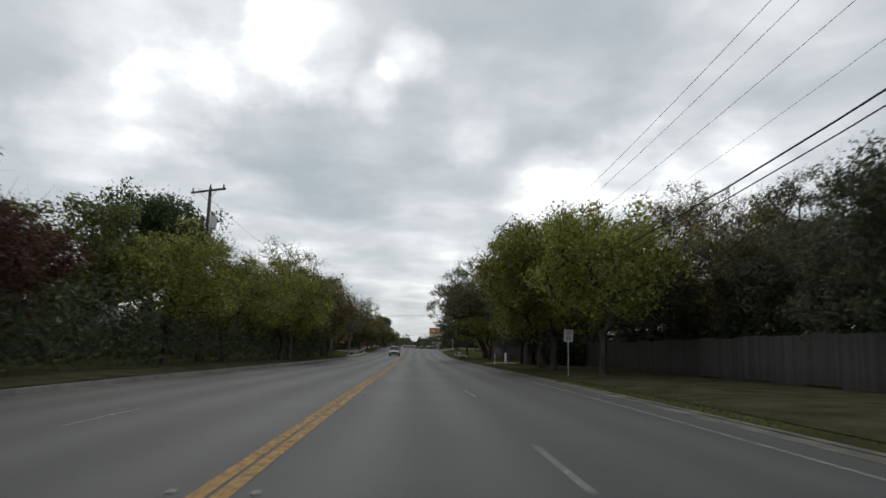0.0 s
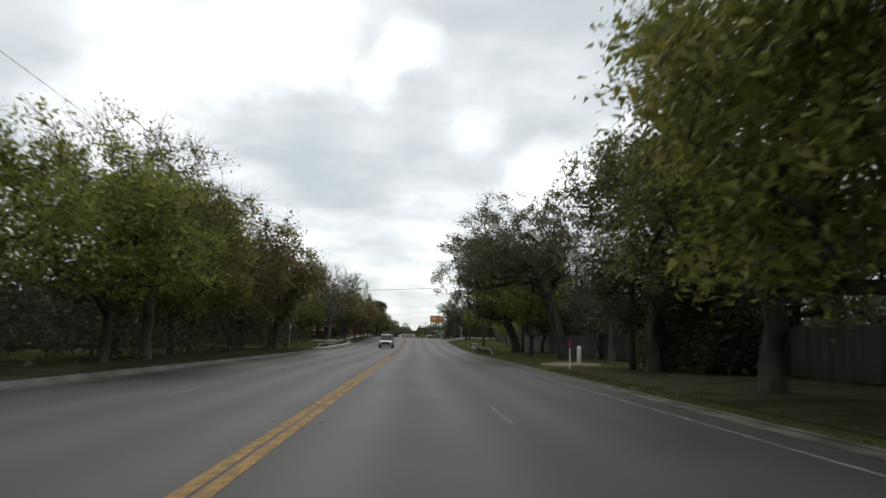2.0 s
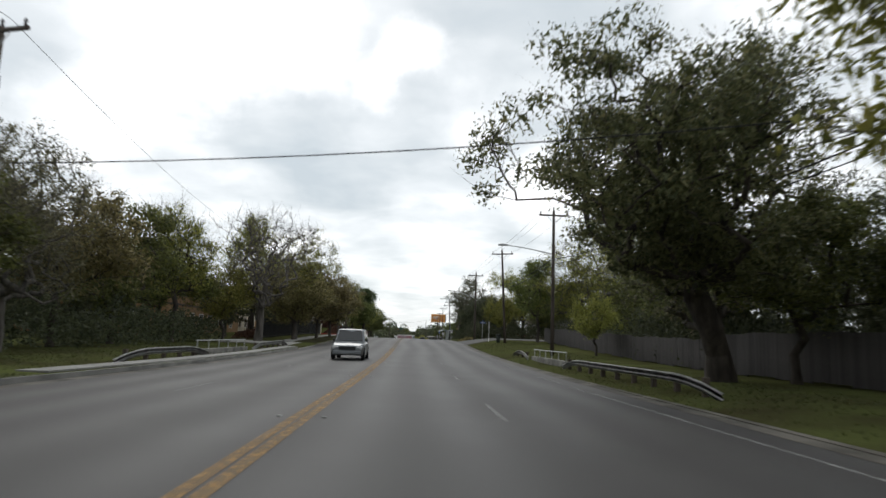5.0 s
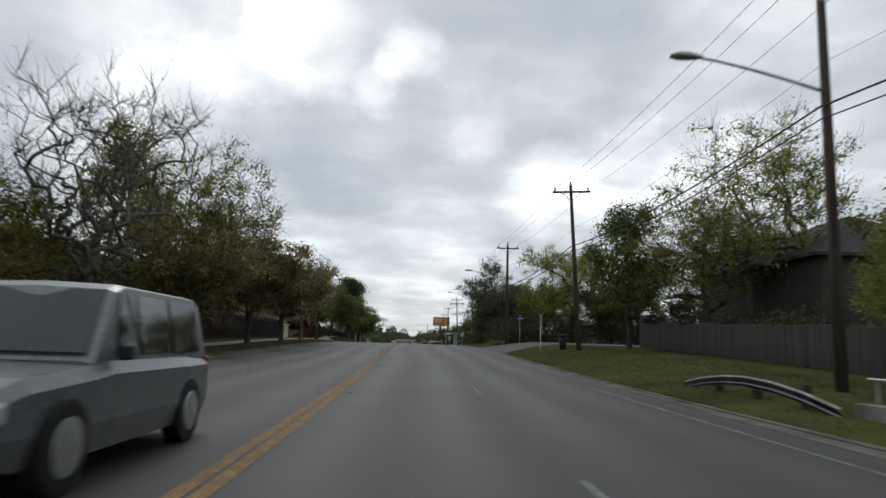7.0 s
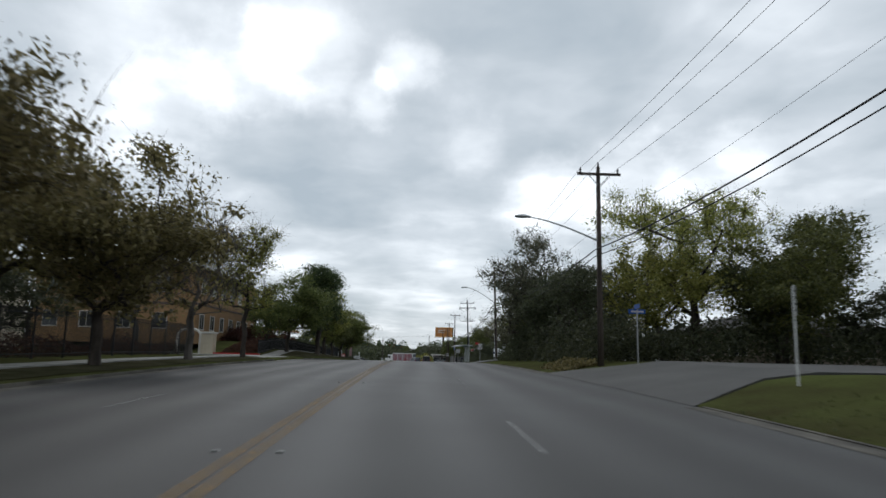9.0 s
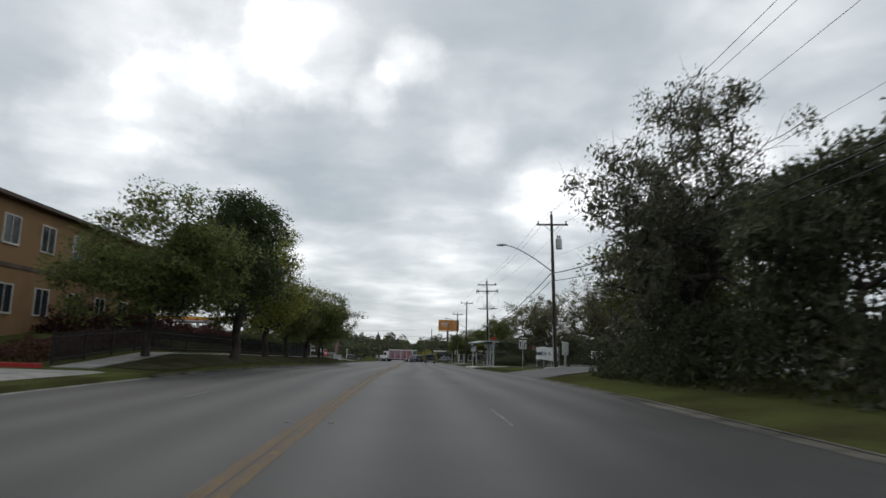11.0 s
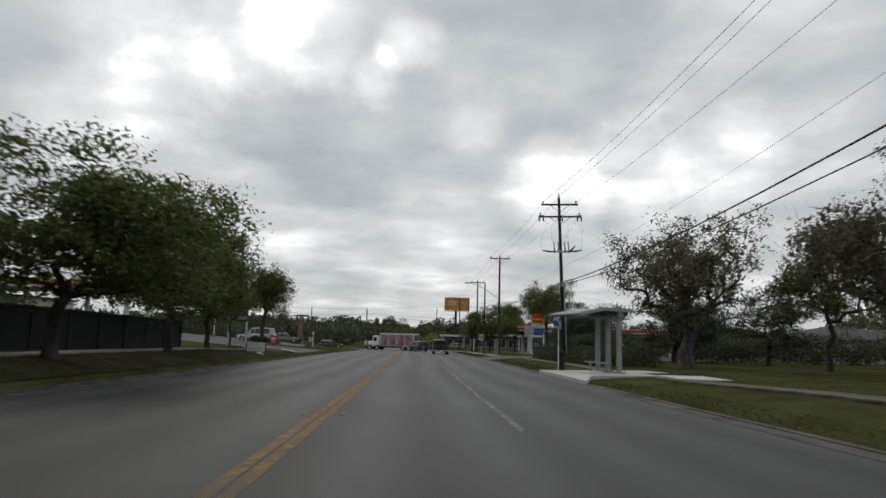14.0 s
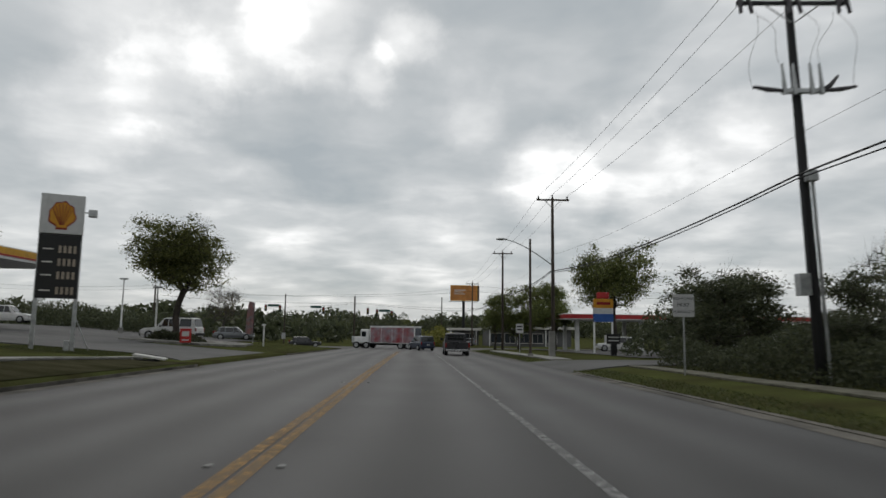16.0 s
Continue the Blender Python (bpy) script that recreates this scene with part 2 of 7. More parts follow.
NEW_CONCRETE = material("pale_concrete", (0.52, 0.51, 0.485), 0.85, vary=0.08, scale=1.2, grain=25)
DIRT_CONCRETE = material("stained_concrete", (0.18, 0.174, 0.158), 0.9, vary=0.35, scale=1.2, grain=25)
YELLOW = paint_on_road("yellow_paint", (0.40, 0.235, 0.07), 0.46)
YELLOW_THIN = paint_on_road("thin_yellow_paint", (0.36, 0.215, 0.075), 0.36)
YELLOW_WORN = paint_on_road("faded_yellow_paint", (0.30, 0.195, 0.085), 0.27)
WHITE_WORN = paint_on_road("faded_white_paint", (0.36, 0.36, 0.355), 0.24)
WHITE_LINE = paint_on_road("white_paint", (0.30, 0.30, 0.295), 0.34)
GRASS = material("grass_ground", (0.054, 0.062, 0.022), 1.0, vary=0.4, scale=0.35, grain=14, bump=0.5, second=(0.048, 0.045, 0.022), spec=0.0)
DIRT = material("sandy_dirt", (0.19, 0.145, 0.105), 0.95, vary=0.25, scale=0.8, grain=20, bump=0.4)
BARK = material("bark", (0.06, 0.05, 0.042), 0.95, vary=0.4, scale=3, grain=18, bump=0.6, stretch=(1, 1, 0.25))
BARK_GREY = material("grey_bark", (0.10, 0.09, 0.08), 0.95, vary=0.35, scale=3, grain=18, bump=0.6, stretch=(1, 1, 0.25))
POLE_WOOD = material("weathered_pole_wood", (0.075, 0.06, 0.05), 0.9, vary=0.35, scale=2, grain=30, stretch=(3, 3, 0.15), bump=0.3)
POLE_DARK = material("creosoted_wood", (0.035, 0.035, 0.037), 0.85, vary=0.3, scale=2, grain=30, stretch=(3, 3, 0.15), bump=0.3)
OVERGROWN = material("overgrown_concrete", (0.12, 0.115, 0.085), 0.95, vary=0.3, scale=1.5, grain=20)
FENCE_WOOD = material("grey_fence_wood", (0.062, 0.057, 0.055), 0.9, vary=0.3, scale=1.5, grain=25, stretch=(4, 4, 0.3), obj=0.22)
GALV = material("galvanised_steel", (0.42, 0.43, 0.43), 0.45, metal=0.7, vary=0.15, scale=4, grain=60, bump=0.05)
RAIL_STEEL = material("weathered_guardrail", (0.42, 0.42, 0.41), 0.6, metal=0.35, vary=0.2, scale=2, grain=40, bump=0.05)
BLACK_IRON = material("black_iron", (0.02, 0.02, 0.021), 0.5, metal=0.2, vary=0.2, scale=4, grain=40)
CABLE = material("cable_sheath", (0.018, 0.018, 0.019), 0.7, vary=0.1)
WIRE = material("bare_wire", (0.16, 0.16, 0.165), 0.6, metal=0.3, vary=0.1)
INSULATOR = material("insulator", (0.05, 0.045, 0.05), 0.35, vary=0.2, spec=0.5)
WHITE_PAINT = material("white_paint_metal", (0.72, 0.72, 0.71), 0.5, vary=0.06, scale=2, grain=30, bump=0.03)
SIGN_WHITE = material("sign_sheeting", (0.48, 0.48, 0.475), 0.55, vary=0.06, scale=3, grain=40, bump=0.02)
BANNER_CLOTH = material("banner_cloth", (0.84, 0.85, 0.86), 0.8, vary=0.04, scale=1.5, grain=60, bump=0.05)
BANNER_INK = material("navy_ink", (0.015, 0.025, 0.07), 0.7, vary=0.1)
SIGN_BLACK = material("sign_black", (0.02, 0.02, 0.02), 0.6, vary=0.1)
SIGN_BLUE = material("sign_blue", (0.03, 0.09, 0.30), 0.5, vary=0.08)
SIGN_RED = material("sign_red", (0.42, 0.03, 0.03), 0.5, vary=0.1)
RED_BAND = material("canopy_red", (0.40, 0.035, 0.035), 0.5, vary=0.1)
SIGN_YELLOW = material("sign_yellow", (0.62, 0.33, 0.03), 0.5, vary=0.1)
EMBLEM_YELLOW = material("emblem_yellow", (0.52, 0.24, 0.02), 0.5, vary=0.08)
EMBLEM_RED = material("emblem_red", (0.22, 0.03, 0.015), 0.5, vary=0.1)
SHELTER_PAINT = material("grey_green_paint", (0.30, 0.32, 0.31), 0.55, vary=0.1, scale=2, grain=30)
SHELTER_GREEN = material("dark_green_metal", (0.03, 0.085, 0.075), 0.5, vary=0.15)
PEDESTAL_GREEN = material("weathered_green_plastic", (0.022, 0.028, 0.024), 0.7, vary=0.2)
MESH_DARK = material("dark_mesh", (0.02, 0.022, 0.024), 0.8, vary=0.15)
STUCCO = material("tan_stucco", (0.27, 0.165, 0.082), 0.9, vary=0.1, scale=0.7, grain=30)
STUCCO_PALE = material("cream_stucco", (0.50, 0.44, 0.34), 0.9, vary=0.1, scale=0.7, grain=30)
BRICK_BEIGE = material("beige_wall", (0.30, 0.25, 0.20), 0.9, vary=0.15, scale=0.7, grain=20)
ROOF = material("roof_shingle", (0.075, 0.07, 0.068), 0.9, vary=0.25, scale=1.2, grain=18, bump=0.3)
ROOF_BROWN = material("brown_roof_shingle", (0.12, 0.09, 0.075), 0.9, vary=0.25, scale=1.2, grain=18, bump=0.3)
WHITE_WALL = material("white_wall", (0.45, 0.45, 0.44), 0.85, vary=0.06, scale=0.6, grain=20)
DARK_SIDING = material("dark_siding", (0.05, 0.045, 0.04), 0.8, vary=0.2, scale=1.2, grain=30, bump=0.05)
ROOF_DARK = material("dark_shingles", (0.045, 0.043, 0.042), 0.9, vary=0.2, scale=1.5, grain=25, bump=0.1)
GREY_WALL = material("grey_wall", (0.33, 0.33, 0.33), 0.85, vary=0.1, scale=0.6, grain=20)
SHOP_DARK = material("shaded_shop_front", (0.10, 0.10, 0.10), 0.7, vary=0.25, scale=0.5, grain=12)
TRIM = material("pale_trim", (0.55, 0.53, 0.49), 0.7, vary=0.08)
WINDOW_GLASS = glass_material("window_glass", (0.03, 0.035, 0.04))
CAR_GLASS = glass_material("car_glass", (0.012, 0.014, 0.016))
CAR_WHITE = material("white_car_paint", (0.62, 0.62, 0.61), 0.3, vary=0.04, scale=2, grain=20, bump=0.0, spec=0.5)
CAR_DARK = material("black_car_paint", (0.018, 0.019, 0.022), 0.3, vary=0.15, scale=2, grain=20, bump=0.0, spec=0.5)
CAR_NAVY = material("navy_car_paint", (0.02, 0.03, 0.055), 0.3, vary=0.15, scale=2, grain=20, bump=0.0, spec=0.5)
CAR_SILVER = material("silver_car_paint", (0.19, 0.20, 0.21), 0.3, metal=0.5, vary=0.06, scale=2, grain=20, bump=0.0)
TYRE = material("tyre_rubber", (0.018, 0.018, 0.018), 0.85, vary=0.15)
CHROME = material("chrome", (0.5, 0.5, 0.5), 0.2, metal=0.9, vary=0.05, bump=0.0)
TAIL_RED = material("tail_light_plastic", (0.22, 0.012, 0.012), 0.3, vary=0.1, bump=0.0)
HEADLAMP = material("headlight_plastic", (0.5, 0.5, 0.5), 0.15, vary=0.05, bump=0.0)
LEAF_SPRING = leaf_material("spring_leaves", (0.10, 0.11, 0.024), (0.27, 0.27, 0.06), (0.34, 0.31, 0.09))
LEAF_GREEN = leaf_material("green_leaves", (0.055, 0.072, 0.024), (0.17, 0.185, 0.055))
LEAF_DEEP = leaf_material("deep_green_leaves", (0.028, 0.042, 0.018), (0.085, 0.11, 0.042))
LEAF_OAK = leaf_material("oak_leaves", (0.06, 0.064, 0.038), (0.17, 0.162, 0.09), (0.22, 0.19, 0.12))
LEAF_LIVEOAK = leaf_material("live_oak_leaves", (0.042, 0.052, 0.024), (0.145, 0.15, 0.064), (0.2, 0.18, 0.09))
LEAF_DARK = leaf_material("dark_leaves", (0.038, 0.046, 0.027), (0.096, 0.106, 0.055))
LEAF_GREYGREEN = leaf_material("grey_green_leaves", (0.045, 0.052, 0.034), (0.125, 0.13, 0.082), (0.17, 0.15, 0.10))
LEAF_BROWN = leaf_material("olive_brown_leaves", (0.075, 0.068, 0.03), (0.22, 0.185, 0.075), (0.28, 0.24, 0.12))
LEAF_RED = leaf_material("reddish_leaves", (0.035, 0.016, 0.012), (0.10, 0.045, 0.03))
BLADES = leaf_material("grass_blades", (0.044, 0.054, 0.018), (0.076, 0.088, 0.028), (0.10, 0.09, 0.04))
ROADSIDE_YELLOW = material("hazard_yellow", (0.5, 0.36, 0.05), 0.6, vary=0.1)

# ---- mesh helpers ----
PROFILE_Y = (-60, 0, 16, 40, 64, 80, 96, 113, 129, 145, 161, 178, 194, 206, 217, 233, 248, 255, 272, 302, 340, 380, 440, 600)
PROFILE_Z = (0.05, 0, 0, -.17, -.34, -.42, -.49, -.54, -.42, -.13, .28, .56, .66, .66, .55, .29, .05, -.03, -.2, -.6, -1.2, -1.8, -2.3, -2.6)


def road_z(y):
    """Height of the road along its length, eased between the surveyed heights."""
    return float(sum(np.interp(y + o, PROFILE_Y, PROFILE_Z) for o in (-9, -6, -3, 0, 3, 6, 9)) / 7)


LEFT_KERB, RIGHT_KERB, CENTRE = -9.2, 6.4, -1.75


def lawn_z(x, y):
    """Height of the ground beside the road."""
    out = max(0.0, LEFT_KERB - x, x - RIGHT_KERB)
    edge = 0.12 if x < 0 else 0.12 * min(1, out / 2.5) - 0.02
    bank = 0.0
    if x > 0:
        bank = 0.45 * float(np.interp(y, (118, 148, 174, 186, 236, 250), (0, 1, 1, 0.6, 0.6, 0))) * min(1, out / 4.5) ** 1.2
    if x < LEFT_KERB:
        bank = min(2.2, 0.067 * max(0.0, out - 1.5)) * float(np.interp(y, (258, 280, 334, 337.5), (0, 1, 1, 0)))
        bank += 0.52 * min(1, out / 2.1) ** 0.6 * float(np.interp(y, (202, 210, 262, 284), (0, 1, 1, 0)))
        bank += 0.85 * min(1, max(0.0, out - 4.0) / 3.6) * float(np.interp(y, (206, 212, 248, 262), (0, 1, 1, 0)))
    return road_z(y) + edge + bank + 0.10 * min(1, out / 4) + 0.05 * noise.noise((x * 0.15, y * 0.15, 0)) * min(1, out / 2)


def part(name, bm, mat, parent=None, label="", smooth=False):
    """Links a bmesh as one mesh object, under a thing or part where one is given."""
    me = bpy.data.meshes.new(name)
    bm.to_mesh(me)
    bm.free()
    me.materials.append(mat)
    if smooth:
        for p in me.polygons:
            p.use_smooth = True
    ob = new(name, me)
    if parent:
        ob.parent = parent
    if label:
        ob["label"] = label
    return ob


def empty(name, x, y, z, rz=0.0):
    e = new(name)
    e.matrix_world = pose(x, y, z, 0, 0, rz)
    e.empty_display_size = 0.3
    return e


def box(bm, x0, x1, y0, y1, z0, z1, m=None):
    v = [bm.verts.new((x, y, z)) for z in (z0, z1) for y in (y0, y1) for x in (x0, x1)]
    if m is not None:
        for q in v:
            q.co = m @ q.co
    for f in ((0, 2, 3, 1), (4, 5, 7, 6), (0, 1, 5, 4), (1, 3, 7, 5), (3, 2, 6, 7), (2, 0, 4, 6)):
        bm.faces.new([v[i] for i in f])
    return bm


def boxed(*a, bevel=0.0, m=None):
    bm = box(bmesh.new(), *a, m=m)
    if bevel:
        bmesh.ops.bevel(bm, geom=bm.edges[:], offset=bevel, segments=2, profile=0.5, affect="EDGES")
    return bm


def tube(bm, points, radii, sides=6, cap=True):
    """A bent tube through points."""
    rings = []
    n = len(points)
    pts = [Vector(p) for p in points]
    ref = Vector((0.31, 0.17, 0.93))
    for i, p in enumerate(pts):
        d = (pts[min(i + 1, n - 1)] - pts[max(i - 1, 0)]).normalized()
        u = d.cross(ref)
        u = (u if u.length > 0.1 else d.cross(Vector((1, 0, 0)))).normalized()
        w = d.cross(u)
        rings.append([bm.verts.new(p + (u * math.cos(2 * math.pi * k / sides) + w * math.sin(2 * math.pi * k / sides)) * radii[i]) for k in range(sides)])
    for a, b in zip(rings, rings[1:]):
        for k in range(sides):
            bm.faces.new((a[k], a[(k + 1) % sides], b[(k + 1) % sides], b[k]))
    if cap:
        bm.faces.new(rings[0][::-1])
        bm.faces.new(rings[-1])
    return bm


def rod(x0, y0, z0, x1, y1, z1, r, sides=8):
    return tube(bmesh.new(), [(x0, y0, z0), (x1, y1, z1)], [r, r], sides)


def prism(bm, outline, y0, y1, m=None):
    """An outline of (x, z) pushed from y0 to y1."""
    a = [bm.verts.new((x, y0, z)) for x, z in outline]
    b = [bm.verts.new((x, y1, z)) for x, z in outline]
    if m is not None:
        for q in a + b:
            q.co = m @ q.co
    bm.faces.new(a)
    bm.faces.new(b[::-1])
    for i in range(len(a)):
        j = (i + 1) % len(a)
        bm.faces.new((a[j], a[i], b[i], b[j]))
    bmesh.ops.recalc_face_normals(bm, faces=bm.faces[:])
    return bm


def along(bm, xs, y0, y1, height, step=2.0):
    """A sheet over the columns xs, from y0 to y1, at height(x, y)."""
    ny = max(1, int(round((y1 - y0) / step)))
    rows = [[bm.verts.new((x, y0 + (y1 - y0) * j / ny, height(x, y0 + (y1 - y0) * j / ny))) for x in xs] for j in range(ny + 1)]
    for a, b in zip(rows, rows[1:]):
        for i in range(len(xs) - 1):
            bm.faces.new((a[i], a[i + 1], b[i + 1], b[i]))
    return bm


def bar_along(bm, x0, x1, y0, y1, top, bottom, step=4.0):
    """A long bar that follows the ground; top and bottom give its heights at (x, y)."""
    ny = max(1, int(round((y1 - y0) / step)))
    rings = []
    for j in range(ny + 1):
        y = y0 + (y1 - y0) * j / ny
        rings.append([bm.verts.new(c) for c in ((x0, y, bottom(x0, y)), (x1, y, bottom(x1, y)), (x1, y, top(x1, y)), (x0, y, top(x0, y)))])
    for a, b in zip(rings, rings[1:]):
        for k in range(4):
            bm.faces.new((a[k], b[k], b[(k + 1) % 4], a[(k + 1) % 4]))
    bm.faces.new(rings[0])
    bm.faces.new(rings[-1][::-1])
    bmesh.ops.recalc_face_normals(bm, faces=bm.faces[:])
    return bm


# ---- ground, road and pavements ----
SIDE_Y0, SIDE_Y1 = 162.0, 173.5      # the side street on the right
CROSS_Y0, CROSS_Y1 = 338.0, 366.0    # the crossing street at the lights


def land_z(x, y):
    if LEFT_KERB - 0.02 < x < RIGHT_KERB + 0.02 or CROSS_Y0 - 2 < y < CROSS_Y1 + 2:
        return road_z(y) - 0.22
    rise = 0.0
    if y > 470:
        k = min(1, (y - 470) / 900)
        rise = 20 * k * k * (3 - 2 * k)
    return lawn_z(x, y) + rise


def build_ground():
    xs = [-3000, -1200, -500, -220, -120, -80, -60, -48, -40, -34, -29, -25, -22, -19, -17, -15, -13.5, -12, -11, -10, -9.6, -9.25, -9.19, -5, 0, 4, 6.39,
          6.45, 7, 7.8, 8.6, 9.5, 10.5, 12, 13.5, 15, 17, 19, 22, 26, 31, 37, 45, 60, 80, 120, 220, 500, 1200, 3000]
    ys = [-600, -200, -80] + [-50 + 2.5 * i for i in range(160)] + [352, 362, 364.1, 368, 376, 390, 410, 440, 470, 520, 600, 700, 850, 1000, 1300, 1800, 2600, 4000]
    bm = bmesh.new()
    rows = [[bm.verts.new((x, y, land_z(x, y))) for x in xs] for y in sorted(ys)]
    for a, b in zip(rows, rows[1:]):
        for i in range(len(xs) - 1):
            bm.faces.new((a[i], a[i + 1], b[i + 1], b[i]))
    tagged(part("ground", bm, GRASS, smooth=True), "patchy green and brown roadside grass and earth", "ground", kind="structure")


build_ground()
road = part("road", along(bmesh.new(), [LEFT_KERB, -7, -5.3, -3.5, CENTRE, 0, 1.65, 3.4, 5.2, RIGHT_KERB], -60, 460,
                          lambda x, y: road_z(y) - 0.005 * abs(x - CENTRE)), ASPHALT, smooth=True)
tagged(road, "worn grey asphalt four-lane road with dark wheel tracks", "road", kind="structure")
tagged(part("road_crossing", along(bmesh.new(), [-160, -80, -40, -20, LEFT_KERB], CROSS_Y0, CROSS_Y1, lambda x, y: road_z(y) - 0.03), SIDE_STREET),
       "grey asphalt street crossing at the traffic lights", "road", kind="structure")
tagged(part("road_crossing_east", along(bmesh.new(), [RIGHT_KERB, 20, 40, 80, 160], CROSS_Y0, CROSS_Y1, lambda x, y: road_z(y) - 0.03), SIDE_STREET),
       "grey asphalt street crossing at the traffic lights", "road", kind="structure")


def apron(name, x_road, x_end, y0, y1, mat, label, flare=1.5, category="driveway", ramp=0.35):
    """Paving that climbs from the road to the ground beside it, with flared corners at the road."""
    bm = bmesh.new()
    side = 1 if x_end > x_road else -1
    n = max(3, int(abs(x_end - x_road) / 1.5))
    cols = []
    for i in range(n + 1):
        x = x_road + (x_end - x_road) * i / n
        k = min(1, abs(x - x_road) / ramp)
        fl = flare * max(0, 1 - abs(x - x_road) / 3.0)
        col = []
        for j in range(9):
            y = y0 - fl + (y1 - y0 + 2 * fl) * j / 8
            col.append(bm.verts.new((x, y, (road_z(y) - 0.05) * (1 - k) + (lawn_z(x, y) + 0.03) * k + 0.02)))
        cols.append(col)
    for a, b in zip(cols, cols[1:]):
        for j in range(8):
            bm.faces.new((a[j], b[j], b[j + 1], a[j + 1]) if side > 0 else (a[j], a[j + 1], b[j + 1], b[j]))
    for j in (0, 8):
        skirt = [bm.verts.new((c[j].co.x, c[j].co.y + (0.02 if j else -0.02), c[j].co.z - 0.3)) for c in cols]
        for i in range(n):
            bm.faces.new((cols[i][j], cols[i + 1][j], skirt[i + 1], skirt[i]))
    bmesh.ops.recalc_face_normals(bm, faces=bm.faces[:])
    return tagged(part(name, bm, mat), label, category, kind="structure")


apron("side_street", RIGHT_KERB - 0.1, 80, SIDE_Y0, SIDE_Y1, SIDE_STREET, "pale grey asphalt side street joining the road", 2.6, "road", 0.5)
apron("driveway_1", RIGHT_KERB - 0.1, 60, 213.0, 223.6, LOT, "grey asphalt driveway with flared kerbs", 1.6)
apron("driveway_2", LEFT_KERB + 0.1, -30, 192.0, 199.5, CONCRETE, "grey concrete apartment driveway", 2.0)
apron("driveway_3", LEFT_KERB + 0.1, -16, 136.0, 142.5, CONCRETE, "pale concrete driveway apron", 1.5)
apron("driveway_4", LEFT_KERB + 0.1, -24, 287.0, 300.0, LOT, "grey asphalt driveway into the petrol station", 3.0)
apron("driveway_5", RIGHT_KERB - 0.1, 30, 284.5, 292.0, LOT, "grey asphalt driveway into the petrol station", 2.0)
part("parking_lot_1", along(bmesh.new(), [-75, -55, -40, -30, -24, -18.5], 287, 336, lambda x, y: lawn_z(x, y) + 0.06), LOT)
tagged(bpy.data.objects["parking_lot_1"], "grey asphalt forecourt of the petrol station", "parking lot", kind="structure")
part("parking_lot_2", along(bmesh.new(), [14, 22, 35, 60, 80], 296, 336, lambda x, y: lawn_z(x, y) + 0.06), LOT)
tagged(bpy.data.objects["parking_lot_2"], "grey asphalt forecourt with petrol pumps", "parking lot", kind="structure")

# kerbs, in runs between the openings


def kerb(i, x, y0, y1, mat=DIRT_CONCRETE, label="worn grey concrete kerb with a gutter edge", lift=0.0):
    side = 1 if x > 0 else -1
    a, b = sorted((x, x + 0.16 * side))
    bm = bar_along(bmesh.new(), a, b, y0, y1, lambda x_, y: road_z(y) + lift + 0.07 + (0.055 if (x_ - x) * side > 0.01 else 0.045), lambda x_, y: road_z(y) - 0.2, 3.0)
    tagged(part("kerb_%d" % i, bm, mat), label, "kerb", kind="structure")
    g0, g1 = sorted((x, x - 0.45 * side))
    bm = along(bmesh.new(), [g0, g1], y0, y1, lambda x_, y: road_z(y) - 0.005 * abs(x_ - CENTRE) + 0.006, 3.0)
    tagged(part("gutter_%d" % i, bm, OLD_CONCRETE), "stained concrete gutter along the kerb", "gutter", kind="structure")


for i, (x, y0, y1) in enumerate(((LEFT_KERB, -60, 134.3), (LEFT_KERB, 144.2, 189.8), (LEFT_KERB, 201.7, 283.8), (LEFT_KERB, 303.2, 337.5),
                                 (RIGHT_KERB, -60, 159.2), (RIGHT_KERB, 176.2, 211.2), (RIGHT_KERB, 225.4, 250.0), (RIGHT_KERB, 259.8, 282.3), (RIGHT_KERB, 294.2, 337.5))):
    kerb(i + 1, x, y0, y1, CONCRETE if x < 0 and y0 < 140 else OLD_CONCRETE, lift=-0.13 if x > 0 else 0.0 if y0 < 140 else -0.05)
bm = bmesh.new()
high = []
for k in range(14):
    x, y = 10.9 + 1.5 * k, 223.75 + 0.3 * min(2.0, 0.5 * k)
    quad = [(x, y, -0.2), (x, y, 0.19), (x, y + 0.16, 0.19), (x, y + 0.16, -0.2)]
    high.append([bm.verts.new((a, b, lawn_z(a, b) + c)) for a, b, c in quad])
for a, b in zip(high, high[1:]):
    for k in range(3):
        bm.faces.new((a[k], b[k], b[k + 1], a[k + 1]))
for a in (high[0], high[-1]):
    bm.faces.new(a)
bmesh.ops.recalc_face_normals(bm, faces=bm.faces[:])
tagged(part("kerb_20", bm, CONCRETE), "pale concrete kerb along the driveway", "kerb", kind="structure")
bm = bmesh.new()
tops = [bm.verts.new((x, y, lawn_z(x, y) + 0.07)) for x, y in ((8.9, 223.4), (10.6, 223.4), (10.7, 226.6), (9.7, 226.6))]
lows = [bm.verts.new((v.co.x, v.co.y, v.co.z - 0.15)) for v in tops]
bm.faces.new(tops)
for k in range(4):
    bm.faces.new((tops[k], lows[k], lows[(k + 1) % 4], tops[(k + 1) % 4]))
bmesh.ops.recalc_face_normals(bm, faces=bm.faces[:])
tagged(part("ramp_slab", bm, CONCRETE), "pale concrete ramp slab down to the driveway", "paving", kind="structure")

